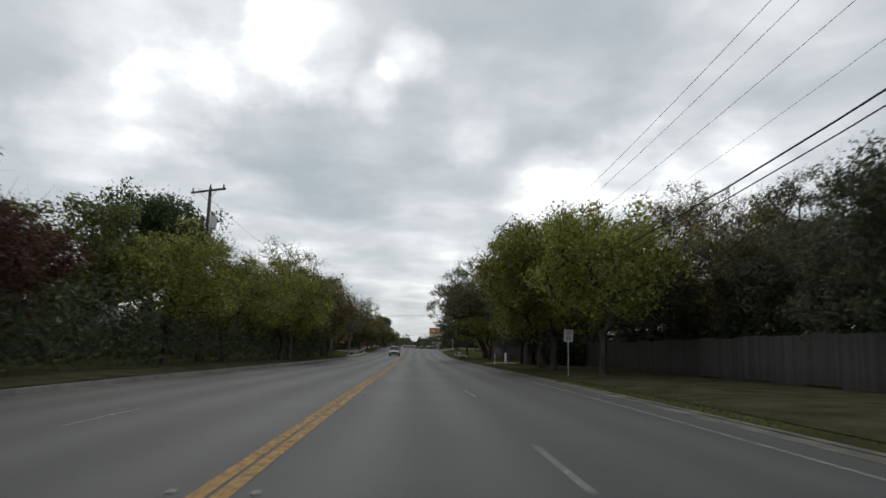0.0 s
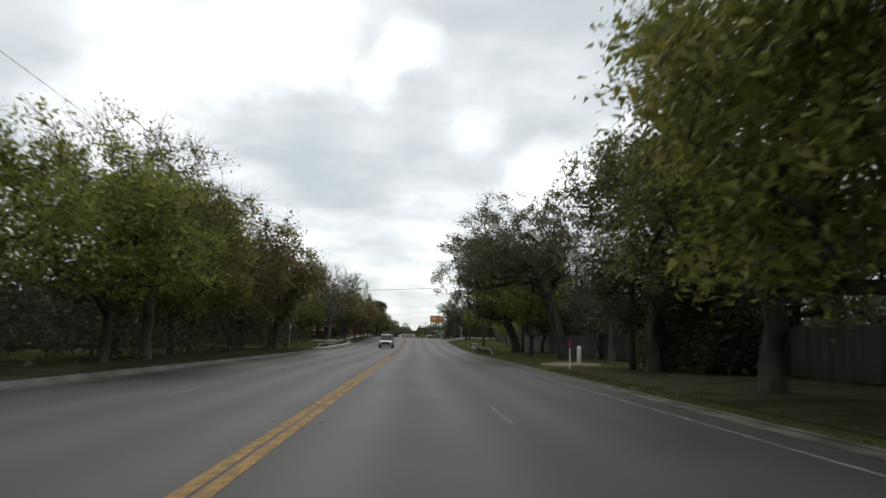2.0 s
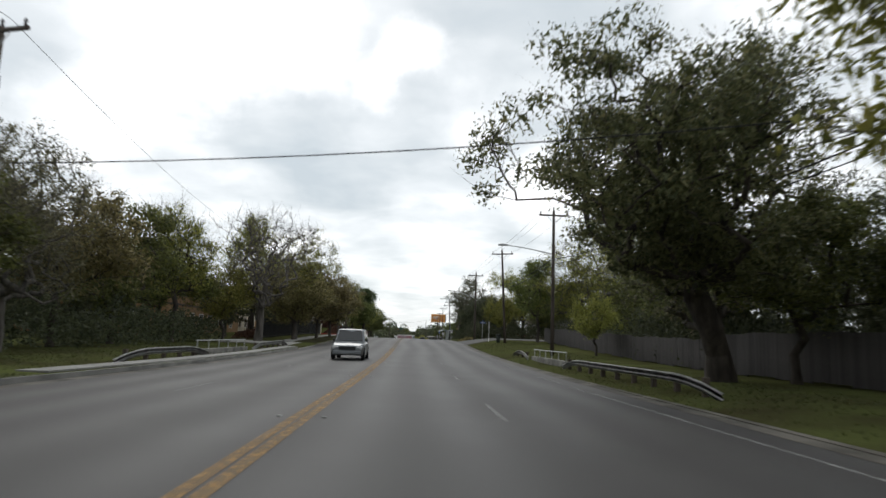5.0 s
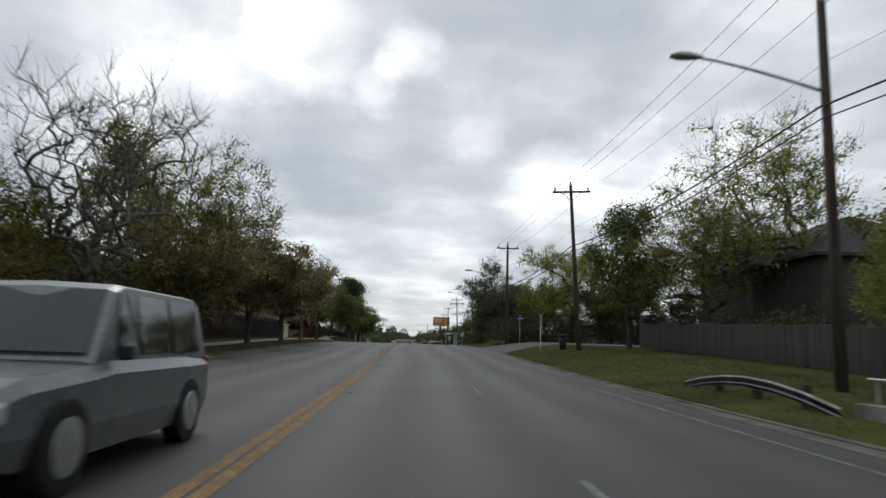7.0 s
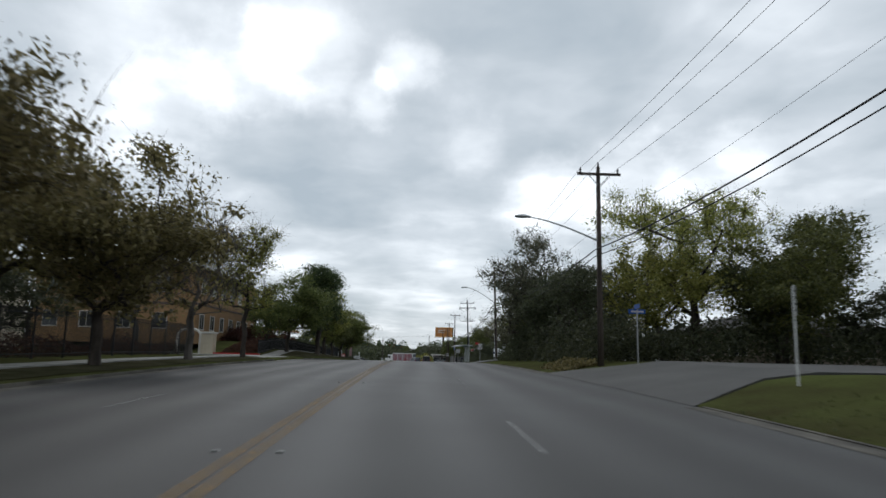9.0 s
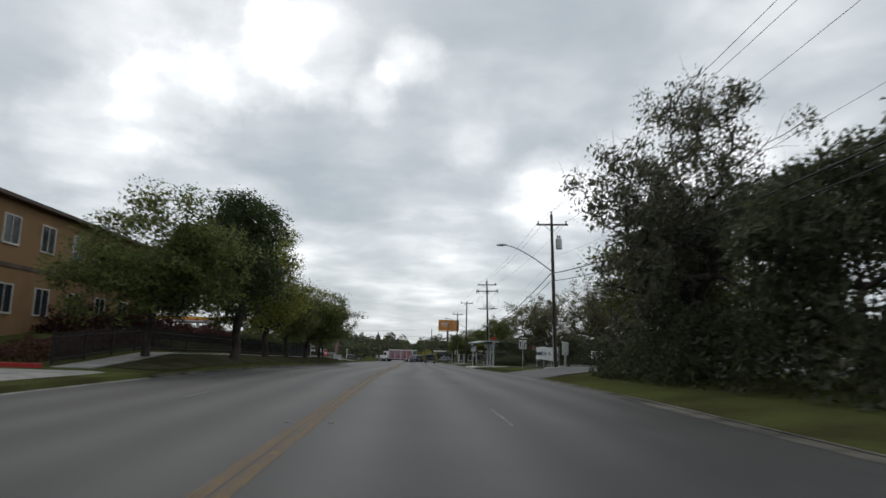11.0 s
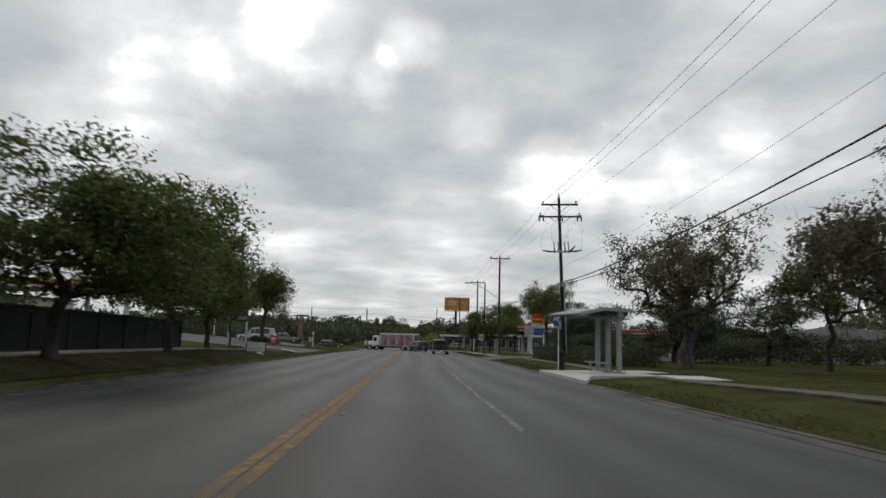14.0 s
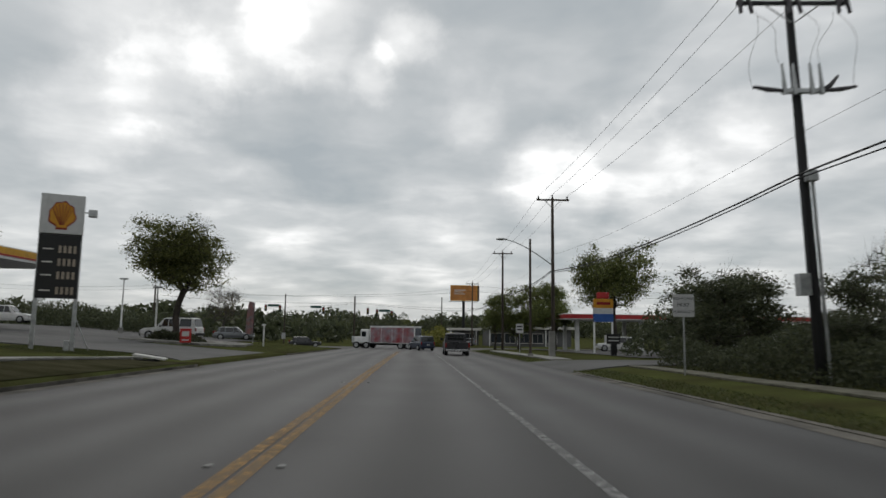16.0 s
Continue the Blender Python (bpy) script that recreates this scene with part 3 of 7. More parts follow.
# dry verge between the kerb and the sidewalk, tree shade put into its brown
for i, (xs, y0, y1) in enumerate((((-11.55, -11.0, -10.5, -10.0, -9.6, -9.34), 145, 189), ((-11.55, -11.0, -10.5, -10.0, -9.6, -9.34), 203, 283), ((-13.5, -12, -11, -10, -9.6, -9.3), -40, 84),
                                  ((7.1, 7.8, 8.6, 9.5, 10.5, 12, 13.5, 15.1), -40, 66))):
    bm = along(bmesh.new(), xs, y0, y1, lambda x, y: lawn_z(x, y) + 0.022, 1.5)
    tagged(part("verge_%d" % (i + 1), bm, DRY_SHADED_VERGE, smooth=True), "dry brown earth and litter, darkened for the street trees' shade", "verge", kind="structure")

# sidewalks, slab by slab


def sidewalk(i, x0, x1, y0, y1, mat=CONCRETE, label="grey concrete sidewalk of jointed slabs", pitch=1.5):
    ys = np.arange(y0, y1 - 0.2, pitch)
    root = tagged(part("pavement_%d" % i, bar_along(bmesh.new(), x0 + 0.02, x1 - 0.02, y0, y1, lambda x, y: lawn_z((x0 + x1) / 2, y) + 0.015, lambda x, y: lawn_z((x0 + x1) / 2, y) - 0.2), DIRT_CONCRETE),
                  label, "sidewalk", kind="structure")
    shared = None
    for y in ys:
        if shared is None:
            ob = part("slab", boxed(x0, x1, 0.008, pitch - 0.008, -0.06, 0.0, bevel=0.008), mat, root)
            shared = ob.data
        else:
            ob = new("slab", shared)
            ob.parent = root
        xm = (x0 + x1) / 2
        za, zb = lawn_z(xm, y), lawn_z(xm, y + pitch)
        ob.location = (0, y, za + 0.05)
        ob.rotation_euler = (math.atan2(zb - za, pitch), 0, 0)


sidewalk(1, -12.9, -11.5, 144, 190)
sidewalk(2, -12.9, -11.5, 202, 284)
sidewalk(3, 9.15, 10.15, 259.9, 283, OVERGROWN, "narrow dirty concrete sidewalk before the hedge")
sidewalk(4, 9.5, 10.7, 226.5, 252, OVERGROWN, "dirty grey concrete sidewalk half grown over")
sidewalk(5, -10.2, -9.36, 98, 134, label="grey concrete walkway along the culvert")
sidewalk(6, 7.8, 9.1, 294, 325)

# road markings


def stripe(i, name, x, width, y0, y1, mat, label):
    bm = along(bmesh.new(), [x - width / 2, x + width / 2], y0, y1, lambda x_, y: road_z(y) - 0.005 * abs(x_ - CENTRE) + 0.007, 3.0)
    return tagged(part("%s_%d" % (name, i), bm, mat), label, "road marking", kind="structure")


for i, (y0, y1, mat, words) in enumerate(((-40, 80, YELLOW, "worn yellow double centre line"), (80, 140, YELLOW_THIN, "thin worn yellow double centre line"), (140, 232, YELLOW_WORN, "faded yellow double centre line"), (232, 322, YELLOW_THIN, "worn yellow double centre line"))):
    stripe(2 * i + 1, "centre_line", CENTRE - 0.1, 0.155, y0, y1, mat, words)
    stripe(2 * i + 2, "centre_line", CENTRE + 0.1, 0.155, y0, y1, mat, words)
for i in range(20):
    y = 6.3 + 12.2 * (i - 1)
    if y < 225:
        stripe(2 * i + 1, "lane_dash", 1.65, 0.11, y, y + 3.05, WHITE_WORN, "faded white lane dash")
    stripe(2 * i + 2, "lane_dash", -5.3, 0.11, y + 4, y + 7.05, WHITE_WORN, "faded white lane dash")
stripe(1, "edge_line", 5.2, 0.11, -40, 132, WHITE_WORN, "faded white edge line along the shoulder")
stripe(1, "turn_line", 1.65, 0.14, 236, 325, WHITE_LINE, "solid white turn lane line")
stripe(1, "stop_line", 2.3, 7.6, 327, 327.6, WHITE_LINE, "white stop line before the lights")


def road_reflector():
    bm = bmesh.new()
    prism(bm, [(-0.05, 0), (0.05, 0), (0.035, 0.016), (-0.035, 0.016)], -0.045, 0.045)
    return part("road_reflector", bm, REFLECTOR)


first = tagged(road_reflector(), "small white raised reflector on the asphalt", "road reflector", "reflectors along the lane lines")
spots = [(CENTRE + s, y) for y in np.arange(6.0, 300, 12.2) for s in (-0.36, 0.36)] + [(1.65, y) for y in np.arange(240, 322, 6.1)] + [(-5.3, y) for y in np.arange(12, 300, 24.4)]
for i, (x, y) in enumerate(spots):
    m = pose(x, y, road_z(y) - 0.005 * abs(x - CENTRE) + 0.003)
    if i == 0:
        first.matrix_world = m
    else:
        copy_thing(first, m)

# a bare sandy patch at a gate, beside the road
bm = bmesh.new()
ring = []
for k in range(28):
    a = 2 * math.pi * k / 28
    r = 1 + 0.25 * noise.noise((math.cos(a) * 1.7, math.sin(a) * 1.7, 3))
    ring.append((9.2 + 1.7 * r * math.cos(a), 70.6 + 2.8 * r * math.sin(a)))
vs = [bm.verts.new((x, y, lawn_z(x, y) + 0.012)) for x, y in ring]
mid = bm.verts.new((9.2, 70.6, lawn_z(9.2, 70.6) + 0.05))
for k in range(28):
    bm.faces.new((vs[k], vs[(k + 1) % 28], mid))
tagged(part("dirt_patch", bm, DIRT, smooth=True), "bare sandy dirt patch beside the road", "dirt", kind="structure")

# ---- trees ----


def leaf_mesh(name, centres, size, rng, mat, droop=0.3, factor=None):
    """Many small leaves as one mesh, each a single pointed face; factor scales each of them."""
    n = len(centres)
    c = np.asarray(centres)
    a = rng.normal(size=(n, 3))
    a[:, 2] -= droop
    a /= np.linalg.norm(a, axis=1)[:, None]
    b = np.cross(a, rng.normal(size=(n, 3)))
    b /= np.linalg.norm(b, axis=1)[:, None]
    s = size * rng.uniform(0.55, 1.4, n)[:, None]
    if factor is not None:
        s = s * factor[:, None]
    v = np.stack([c - a * s * 0.8 + b * s * 0.5, c - a * s * 0.8 - b * s * 0.5, c + a * s * 1.2], 1).reshape(-1, 3)
    me = bpy.data.meshes.new(name)
    me.vertices.add(3 * n)
    me.vertices.foreach_set("co", v.astype(np.float32).ravel())
    me.loops.add(3 * n)
    me.loops.foreach_set("vertex_index", np.arange(3 * n, dtype=np.int32))
    me.polygons.add(n)
    me.polygons.foreach_set("loop_start", np.arange(0, 3 * n, 3, dtype=np.int32))
    me.update(calc_edges=True)
    me.validate()
    me.materials.append(mat)
    return me


def skeleton(rng, height, radius, clear, lumps, tips, lean=0.0, shape="round", crook=0.045):
    """Trunk, limbs and twig ends for a crown made of uneven lumps."""
    crown_mid, half = (height + clear) / 2, (height - clear) / 2
    centres = []
    for k in range(lumps):
        for _ in range(30):
            p = rng.normal(size=3)
            p /= np.linalg.norm(p)
            p *= rng.uniform(0.35, 0.78)
            if p[2] > -0.75:
                break
        w = 1.0
        if shape == "cone":
            w = 1.05 - 0.55 * (p[2] + 1) / 1.7
        if shape == "vase":
            w = 0.75 + 0.3 * (p[2] + 1)
        centres.append((p[0] * radius * w + lean, p[1] * radius * w, crown_mid + p[2] * half))
    ends = []
    for k in range(tips):
        c = centres[k % lumps]
        q = rng.normal(size=3)
        q *= rng.uniform(0.55, 1.0) / np.linalg.norm(q)
        lr = radius * rng.uniform(0.30, 0.46)
        ends.append(np.array(c) + q * np.array((lr, lr, lr * 0.75)))
    ends = [e for e in ends if e[2] > clear * 0.75]
    ends.sort(key=lambda e: e[2] - 0.3 * clear + 0.6 * math.hypot(e[0], e[1]))
    nodes, parent, load = [np.array((0, 0, 0.0))], [-1], [0]
    top = clear + 0.35 * (height - clear)
    for k in range(1, 7):
        z = top * k / 6
        nodes.append(np.array((lean * (z / top) ** 1.5 + 0.05 * radius * rng.normal() * z / top, 0.05 * radius * rng.normal() * z / top, z)))
        parent.append(k - 1)
        load.append(0)
    arr = None
    tip_ids = []
    for e in ends:
        arr = np.array(nodes)
        d = np.linalg.norm(arr - e, axis=1) + 1.2 * np.maximum(0, arr[:, 2] - e[2] + 0.15 * np.linalg.norm(arr[:, :2] - e[:2], axis=1))
        d[0] += 50
        d[:3] += height * 0.25
        j = int(np.argmin(d))
        start = nodes[j]
        n = 3
        prev = j
        for k in range(1, n + 1):
            u = k / n
            p = start + (e - start) * u
            p = p + rng.normal(size=3) * crook * np.linalg.norm(e - start) * (1 - u) + np.array((0, 0, 0.02 * np.linalg.norm(e - start) * math.sin(math.pi * u)))
            nodes.append(p)
            parent.append(prev)
            load.append(0)
            prev = len(nodes) - 1
        tip_ids.append(prev)
    for t in tip_ids:
        k = t
        while k >= 0:
            load[k] += 1
            k = parent[k]
    return nodes, parent, load, tip_ids


def tree(name, seed, height, radius, clear, leaf, bark, lumps=10, tips=130, leaves=9000, size=0.13, spread=0.42, trunk=0.2, lean=0.0, shape="round", droop=0.3, twigs=0, crook=0.045):
    """A tree at the origin: tapered trunk with limbs, and a crown of single leaves round the twig ends."""
    rng = np.random.default_rng(seed)
    nodes, parent, load, tip_ids = skeleton(rng, height, radius, clear, lumps, tips, lean, shape, crook)
    root = new(name)
    root.empty_display_size = 0.3
    full = max(load)
    r_of = [max(0.012, trunk * (l / full) ** 0.52) for l in load]
    verts, faces = [], []
    for i, p in enumerate(nodes):
        if parent[i] < 0:
            continue
        a, b = nodes[parent[i]], p
        d = b - a
        ln = np.linalg.norm(d)
        if ln < 1e-4:
            continue
        d = d / ln
        u = np.cross(d, (0.3, 0.2, 0.93))
        u /= np.linalg.norm(u) + 1e-9
        w = np.cross(d, u)
        ra, rb = r_of[parent[i]], r_of[i]
        if parent[i] > 6:
            ra = min(ra, rb * 1.3)
        if parent[i] == 0:
            ra *= 1.45
        sides = 8 if i < 7 else (5 if rb > 0.05 else 3)
        if i < 7:
            a = a - d * min(0.3 * ln, ra * 0.6)
        base = len(verts)
        for q, r in ((a, ra), (b, rb)):
            for k in range(sides):
                t = 2 * math.pi * k / sides
                verts.append((q + (u * math.cos(t) + w * math.sin(t)) * r).tolist())
        faces += [(base + k, base + (k + 1) % sides, base + sides + (k + 1) % sides, base + sides + k) for k in range(sides)]
    for _ in range(twigs):
        k = int(rng.integers(8, len(nodes)))
        if load[k] > 5:
            continue
        a, b = nodes[parent[k]], nodes[k]
        e = a + (b - a) * rng.uniform(0.3, 1.0)
        d = (b - a) / (np.linalg.norm(b - a) + 1e-6) + rng.normal(size=3) * 0.5 + np.array((0, 0, 0.35))
        d *= rng.uniform(0.35, 0.85) / np.linalg.norm(d)
        bend = d * 0.8 + rng.normal(size=3) * 0.16 + np.array((0, 0, 0.12))
        side = np.cross(d, rng.normal(size=3))
        side *= 0.011 / (np.linalg.norm(side) + 1e-9)
        base = len(verts)
        verts += [q.tolist() for q in (e - side, e + side, e + d + side * 0.6, e + d - side * 0.6, e + d + bend)]
        faces += [(base, base + 1, base + 2, base + 3), (base + 3, base + 2, base + 4)]
    me = bpy.data.meshes.new("trunk")
    me.from_pydata(verts, [], faces)
    me.materials.append(bark)
    for p in me.polygons:
        p.use_smooth = True
    t = new("trunk", me)
    t.parent = root
    if leaves:
        per = leaves // len(tip_ids)
        pts, sizes = [], []
        for e in tip_ids:
            k = int(per * rng.uniform(0.4, 1.6))
            c = nodes[e]
            q = rng.normal(size=(k, 3))
            out = rng.uniform(0, 1, k) ** 0.45
            q *= out[:, None] / np.linalg.norm(q, axis=1)[:, None]
            sizes.append(np.interp(out, (0.3, 0.7, 0.95), (1.3, 1.0, 0.55)))
            pts.append(c + q * np.array((1.75, 1.75, 1.35)) * spread * rng.uniform(0.7, 1.25))
        crown = new("crown", leaf_mesh("crown", np.concatenate(pts), size, rng, leaf, droop, np.concatenate(sizes)))
        crown.parent = root
    return root


KINDS, SIZES = {}, {}


def tree_kinds():
    """One model of each kind of tree, at unit places; all trees are copies of them."""
    spec = {
        "spring_a": dict(height=8, radius=3.6, clear=1.0, leaf=LEAF_SPRING, bark=BARK, lumps=15, tips=190, leaves=14200, size=0.090, spread=0.50, trunk=0.14, shape="vase", twigs=700),
        "spring_b": dict(height=8, radius=3.4, clear=0.8, leaf=LEAF_SPRING, bark=BARK, lumps=14, tips=180, leaves=13600, size=0.090, spread=0.48, trunk=0.13, twigs=700),
        "green_a": dict(height=8, radius=3.6, clear=1.2, leaf=LEAF_GREEN, bark=BARK, lumps=15, tips=190, leaves=12400, size=0.110, spread=0.48, trunk=0.14, twigs=300),
        "green_b": dict(height=8, radius=3.2, clear=1.2, leaf=LEAF_GREEN, bark=BARK, lumps=13, tips=160, leaves=13500, size=0.092, spread=0.46, trunk=0.13, twigs=300),
        "oak_a": dict(height=8, radius=4.6, clear=1.5, leaf=LEAF_OAK, bark=BARK_GREY, lumps=22, tips=260, leaves=14200, size=0.096, spread=0.44, trunk=0.34, shape="vase", lean=0.4, twigs=500, crook=0.07),
        "oak_b": dict(height=8, radius=4.4, clear=1.6, leaf=LEAF_OAK, bark=BARK_GREY, lumps=20, tips=240, leaves=13000, size=0.096, spread=0.42, trunk=0.32, shape="vase", lean=-0.5, twigs=500, crook=0.07),
        "dark_a": dict(height=8, radius=3.4, clear=0.6, leaf=LEAF_DARK, bark=BARK, lumps=16, tips=200, leaves=11800, size=0.116, spread=0.46, trunk=0.17),
        "dark_b": dict(height=8, radius=3.6, clear=0.6, leaf=LEAF_DARK, bark=BARK, lumps=14, tips=180, leaves=9500, size=0.100, spread=0.46, trunk=0.14, twigs=400),
        "brown_a": dict(height=8, radius=3.7, clear=1.3, leaf=LEAF_BROWN, bark=BARK, lumps=15, tips=210, leaves=11800, size=0.107, spread=0.48, trunk=0.14, twigs=900),
        "brown_b": dict(height=8, radius=3.5, clear=1.4, leaf=LEAF_BROWN, bark=BARK, lumps=14, tips=200, leaves=10400, size=0.075, spread=0.44, trunk=0.13, twigs=1400, shape="vase"),
        "bare_a": dict(height=8, radius=3.4, clear=1.6, leaf=LEAF_BROWN, bark=BARK_GREY, lumps=14, tips=320, leaves=2600, size=0.055, spread=0.34, trunk=0.17, twigs=2600, shape="vase"),
        "light_a": dict(height=8, radius=2.6, clear=1.8, leaf=LEAF_SPRING, bark=BARK, lumps=13, tips=190, leaves=10500, size=0.068, spread=0.38, trunk=0.13, twigs=1200, shape="cone"),
        "column_a": dict(height=11, radius=2.6, clear=0.8, leaf=LEAF_DEEP, bark=BARK, lumps=64, tips=420, leaves=23700, size=0.096, spread=0.46, trunk=0.2, droop=-0.4, shape="round"),
        "tallspring_a": dict(height=14, radius=6, clear=1.6, leaf=LEAF_SPRING, bark=BARK, lumps=22, tips=420, leaves=36700, size=0.085, spread=0.55, trunk=0.30, twigs=2500, shape="vase"),
        "talloak_a": dict(height=14, radius=8, clear=2.4, leaf=LEAF_OAK, bark=BARK_GREY, lumps=26, tips=480, leaves=27200, size=0.094, spread=0.52, trunk=0.48, lean=0.5, twigs=1500, shape="vase", crook=0.065),
        "tallbrown_a": dict(height=13, radius=5, clear=1.8, leaf=LEAF_BROWN, bark=BARK, lumps=20, tips=380, leaves=23700, size=0.079, spread=0.5, trunk=0.26, twigs=2500, shape="vase"),
        "tallgreen_a": dict(height=12, radius=5, clear=1.4, leaf=LEAF_GREEN, bark=BARK, lumps=20, tips=380, leaves=30800, size=0.087, spread=0.52, trunk=0.28, twigs=800),
        "tallbare_a": dict(height=13, radius=5, clear=2.2, leaf=LEAF_BROWN, bark=BARK_GREY, lumps=60, tips=480, leaves=3200, size=0.050, spread=0.42, trunk=0.32, twigs=4500, shape="vase"),
        "sparse_a": dict(height=13, radius=4.4, clear=2.0, leaf=LEAF_SPRING, bark=BARK_GREY, lumps=36, tips=360, leaves=14200, size=0.077, spread=0.42, trunk=0.22, twigs=2800, shape="vase", droop=-0.3),
        "leanoak_a": dict(height=12.5, radius=6.4, clear=2.6, leaf=LEAF_LIVEOAK, bark=BARK, lumps=30, tips=520, leaves=59200, size=0.092, spread=0.5, trunk=0.42, lean=-2.8, twigs=1500, crook=0.075),
        "limboak_a": dict(height=12.4, radius=6.2, clear=4.2, leaf=LEAF_OAK, bark=BARK, lumps=26, tips=480, leaves=33100, size=0.090, spread=0.42, trunk=0.38, lean=-2.6, twigs=2500, crook=0.085),
        "dense_a": dict(height=8.6, radius=3.9, clear=0.9, leaf=LEAF_GREEN, bark=BARK, lumps=26, tips=280, leaves=24900, size=0.100, spread=0.5, trunk=0.16),
        "densespring_a": dict(height=8.6, radius=3.9, clear=0.9, leaf=LEAF_SPRING, bark=BARK, lumps=26, tips=280, leaves=24400, size=0.099, spread=0.52, trunk=0.16, twigs=700),
        "denseolive_a": dict(height=8.6, radius=4.0, clear=1.1, leaf=LEAF_BROWN, bark=BARK, lumps=26, tips=280, leaves=21300, size=0.103, spread=0.5, trunk=0.16, twigs=900),
        "umbrella_a": dict(height=9, radius=4.4, clear=3.4, leaf=LEAF_GREEN, bark=BARK, lumps=26, tips=300, leaves=24900, size=0.090, spread=0.5, trunk=0.2, twigs=800),
        "darkoak_a": dict(height=12, radius=5.4, clear=0.8, leaf=LEAF_GREYGREEN, bark=BARK, lumps=30, tips=420, leaves=28400, size=0.096, spread=0.5, trunk=0.34, twigs=1500, crook=0.08),
        "dome_a": dict(height=12, radius=4.6, clear=1.0, leaf=LEAF_DEEP, bark=BARK, lumps=30, tips=420, leaves=24900, size=0.128, spread=0.62, trunk=0.28),
        "cone_a": dict(height=9.5, radius=4.0, clear=1.3, leaf=LEAF_SPRING, bark=BARK, lumps=30, tips=320, leaves=29600, size=0.080, spread=0.52, trunk=0.18, twigs=900, shape="cone"),
        "red_a": dict(height=8, radius=4.4, clear=0.4, leaf=LEAF_RED, bark=BARK, lumps=14, tips=170, leaves=13900, size=0.107, spread=0.55, trunk=0.18),
    }
    for i, (key, kw) in enumerate(spec.items()):
        KINDS[key] = tree("tree", 11 + 7 * i, **kw)
        SIZES[key] = (kw["height"], kw["radius"])


tree_kinds()
WORDS = {"spring": ("yellow-green spring-leafed roadside tree", "tree"), "green": ("full green leafy roadside tree", "tree"), "oak": ("spreading live oak with twisting grey limbs", "tree"),
         "dark": ("dense dark green evergreen tree", "tree"), "brown": ("olive-brown tree just coming into leaf", "tree"), "bare": ("nearly bare tree with thin grey twigs", "tree"),
         "light": ("slender sparse young tree with pale leaves", "tree"), "sparse": ("tall sparse tree with upright limbs and pale leaves", "tree"), "darkoak": ("dense dark tree with a ragged fine-leaved crown", "tree"), "denseolive": ("full olive-brown street tree in new leaf", "tree"), "densespring": ("full yellow-green spring tree over the verge", "tree"), "dense": ("dense olive-green street tree with a full crown", "tree"), "limboak": ("live oak with long twisting limbs over the road", "tree"), "umbrella": ("spreading green tree with a clear trunk", "tree"), "leanoak": ("live oak leaning its crown over the road", "tree"), "cone": ("pale green spring-leafed street tree narrowing upwards", "tree"), "dome": ("dense rounded deep green tree", "tree"), "column": ("tall narrow pear tree in full leaf", "tree"), "red": ("dense dark reddish-leaved roadside shrub", "shrub")}
used = set()


def plant(kind, x, y, height, spread, turn, sink=0.05):
    """Sets a tree of that kind down, height metres tall with a crown spread metres in radius."""
    src = KINDS[kind]
    tall, crown = SIZES[kind]
    m = pose(x, y, land_z(x, y) - sink, 0, 0, turn)
    k = kind.split("_")[0].replace("tall", "")
    if kind in used:
        ob = copy_thing(src, m)
    else:
        used.add(kind)
        ob = src
        ob.matrix_basis = m
    ob.scale = (spread / crown, spread / crown, height / tall)
    label, category = WORDS[k]
    ob.name = "shrub" if category == "shrub" else "tree"
    return tagged(ob, label, category, "trees along the road")


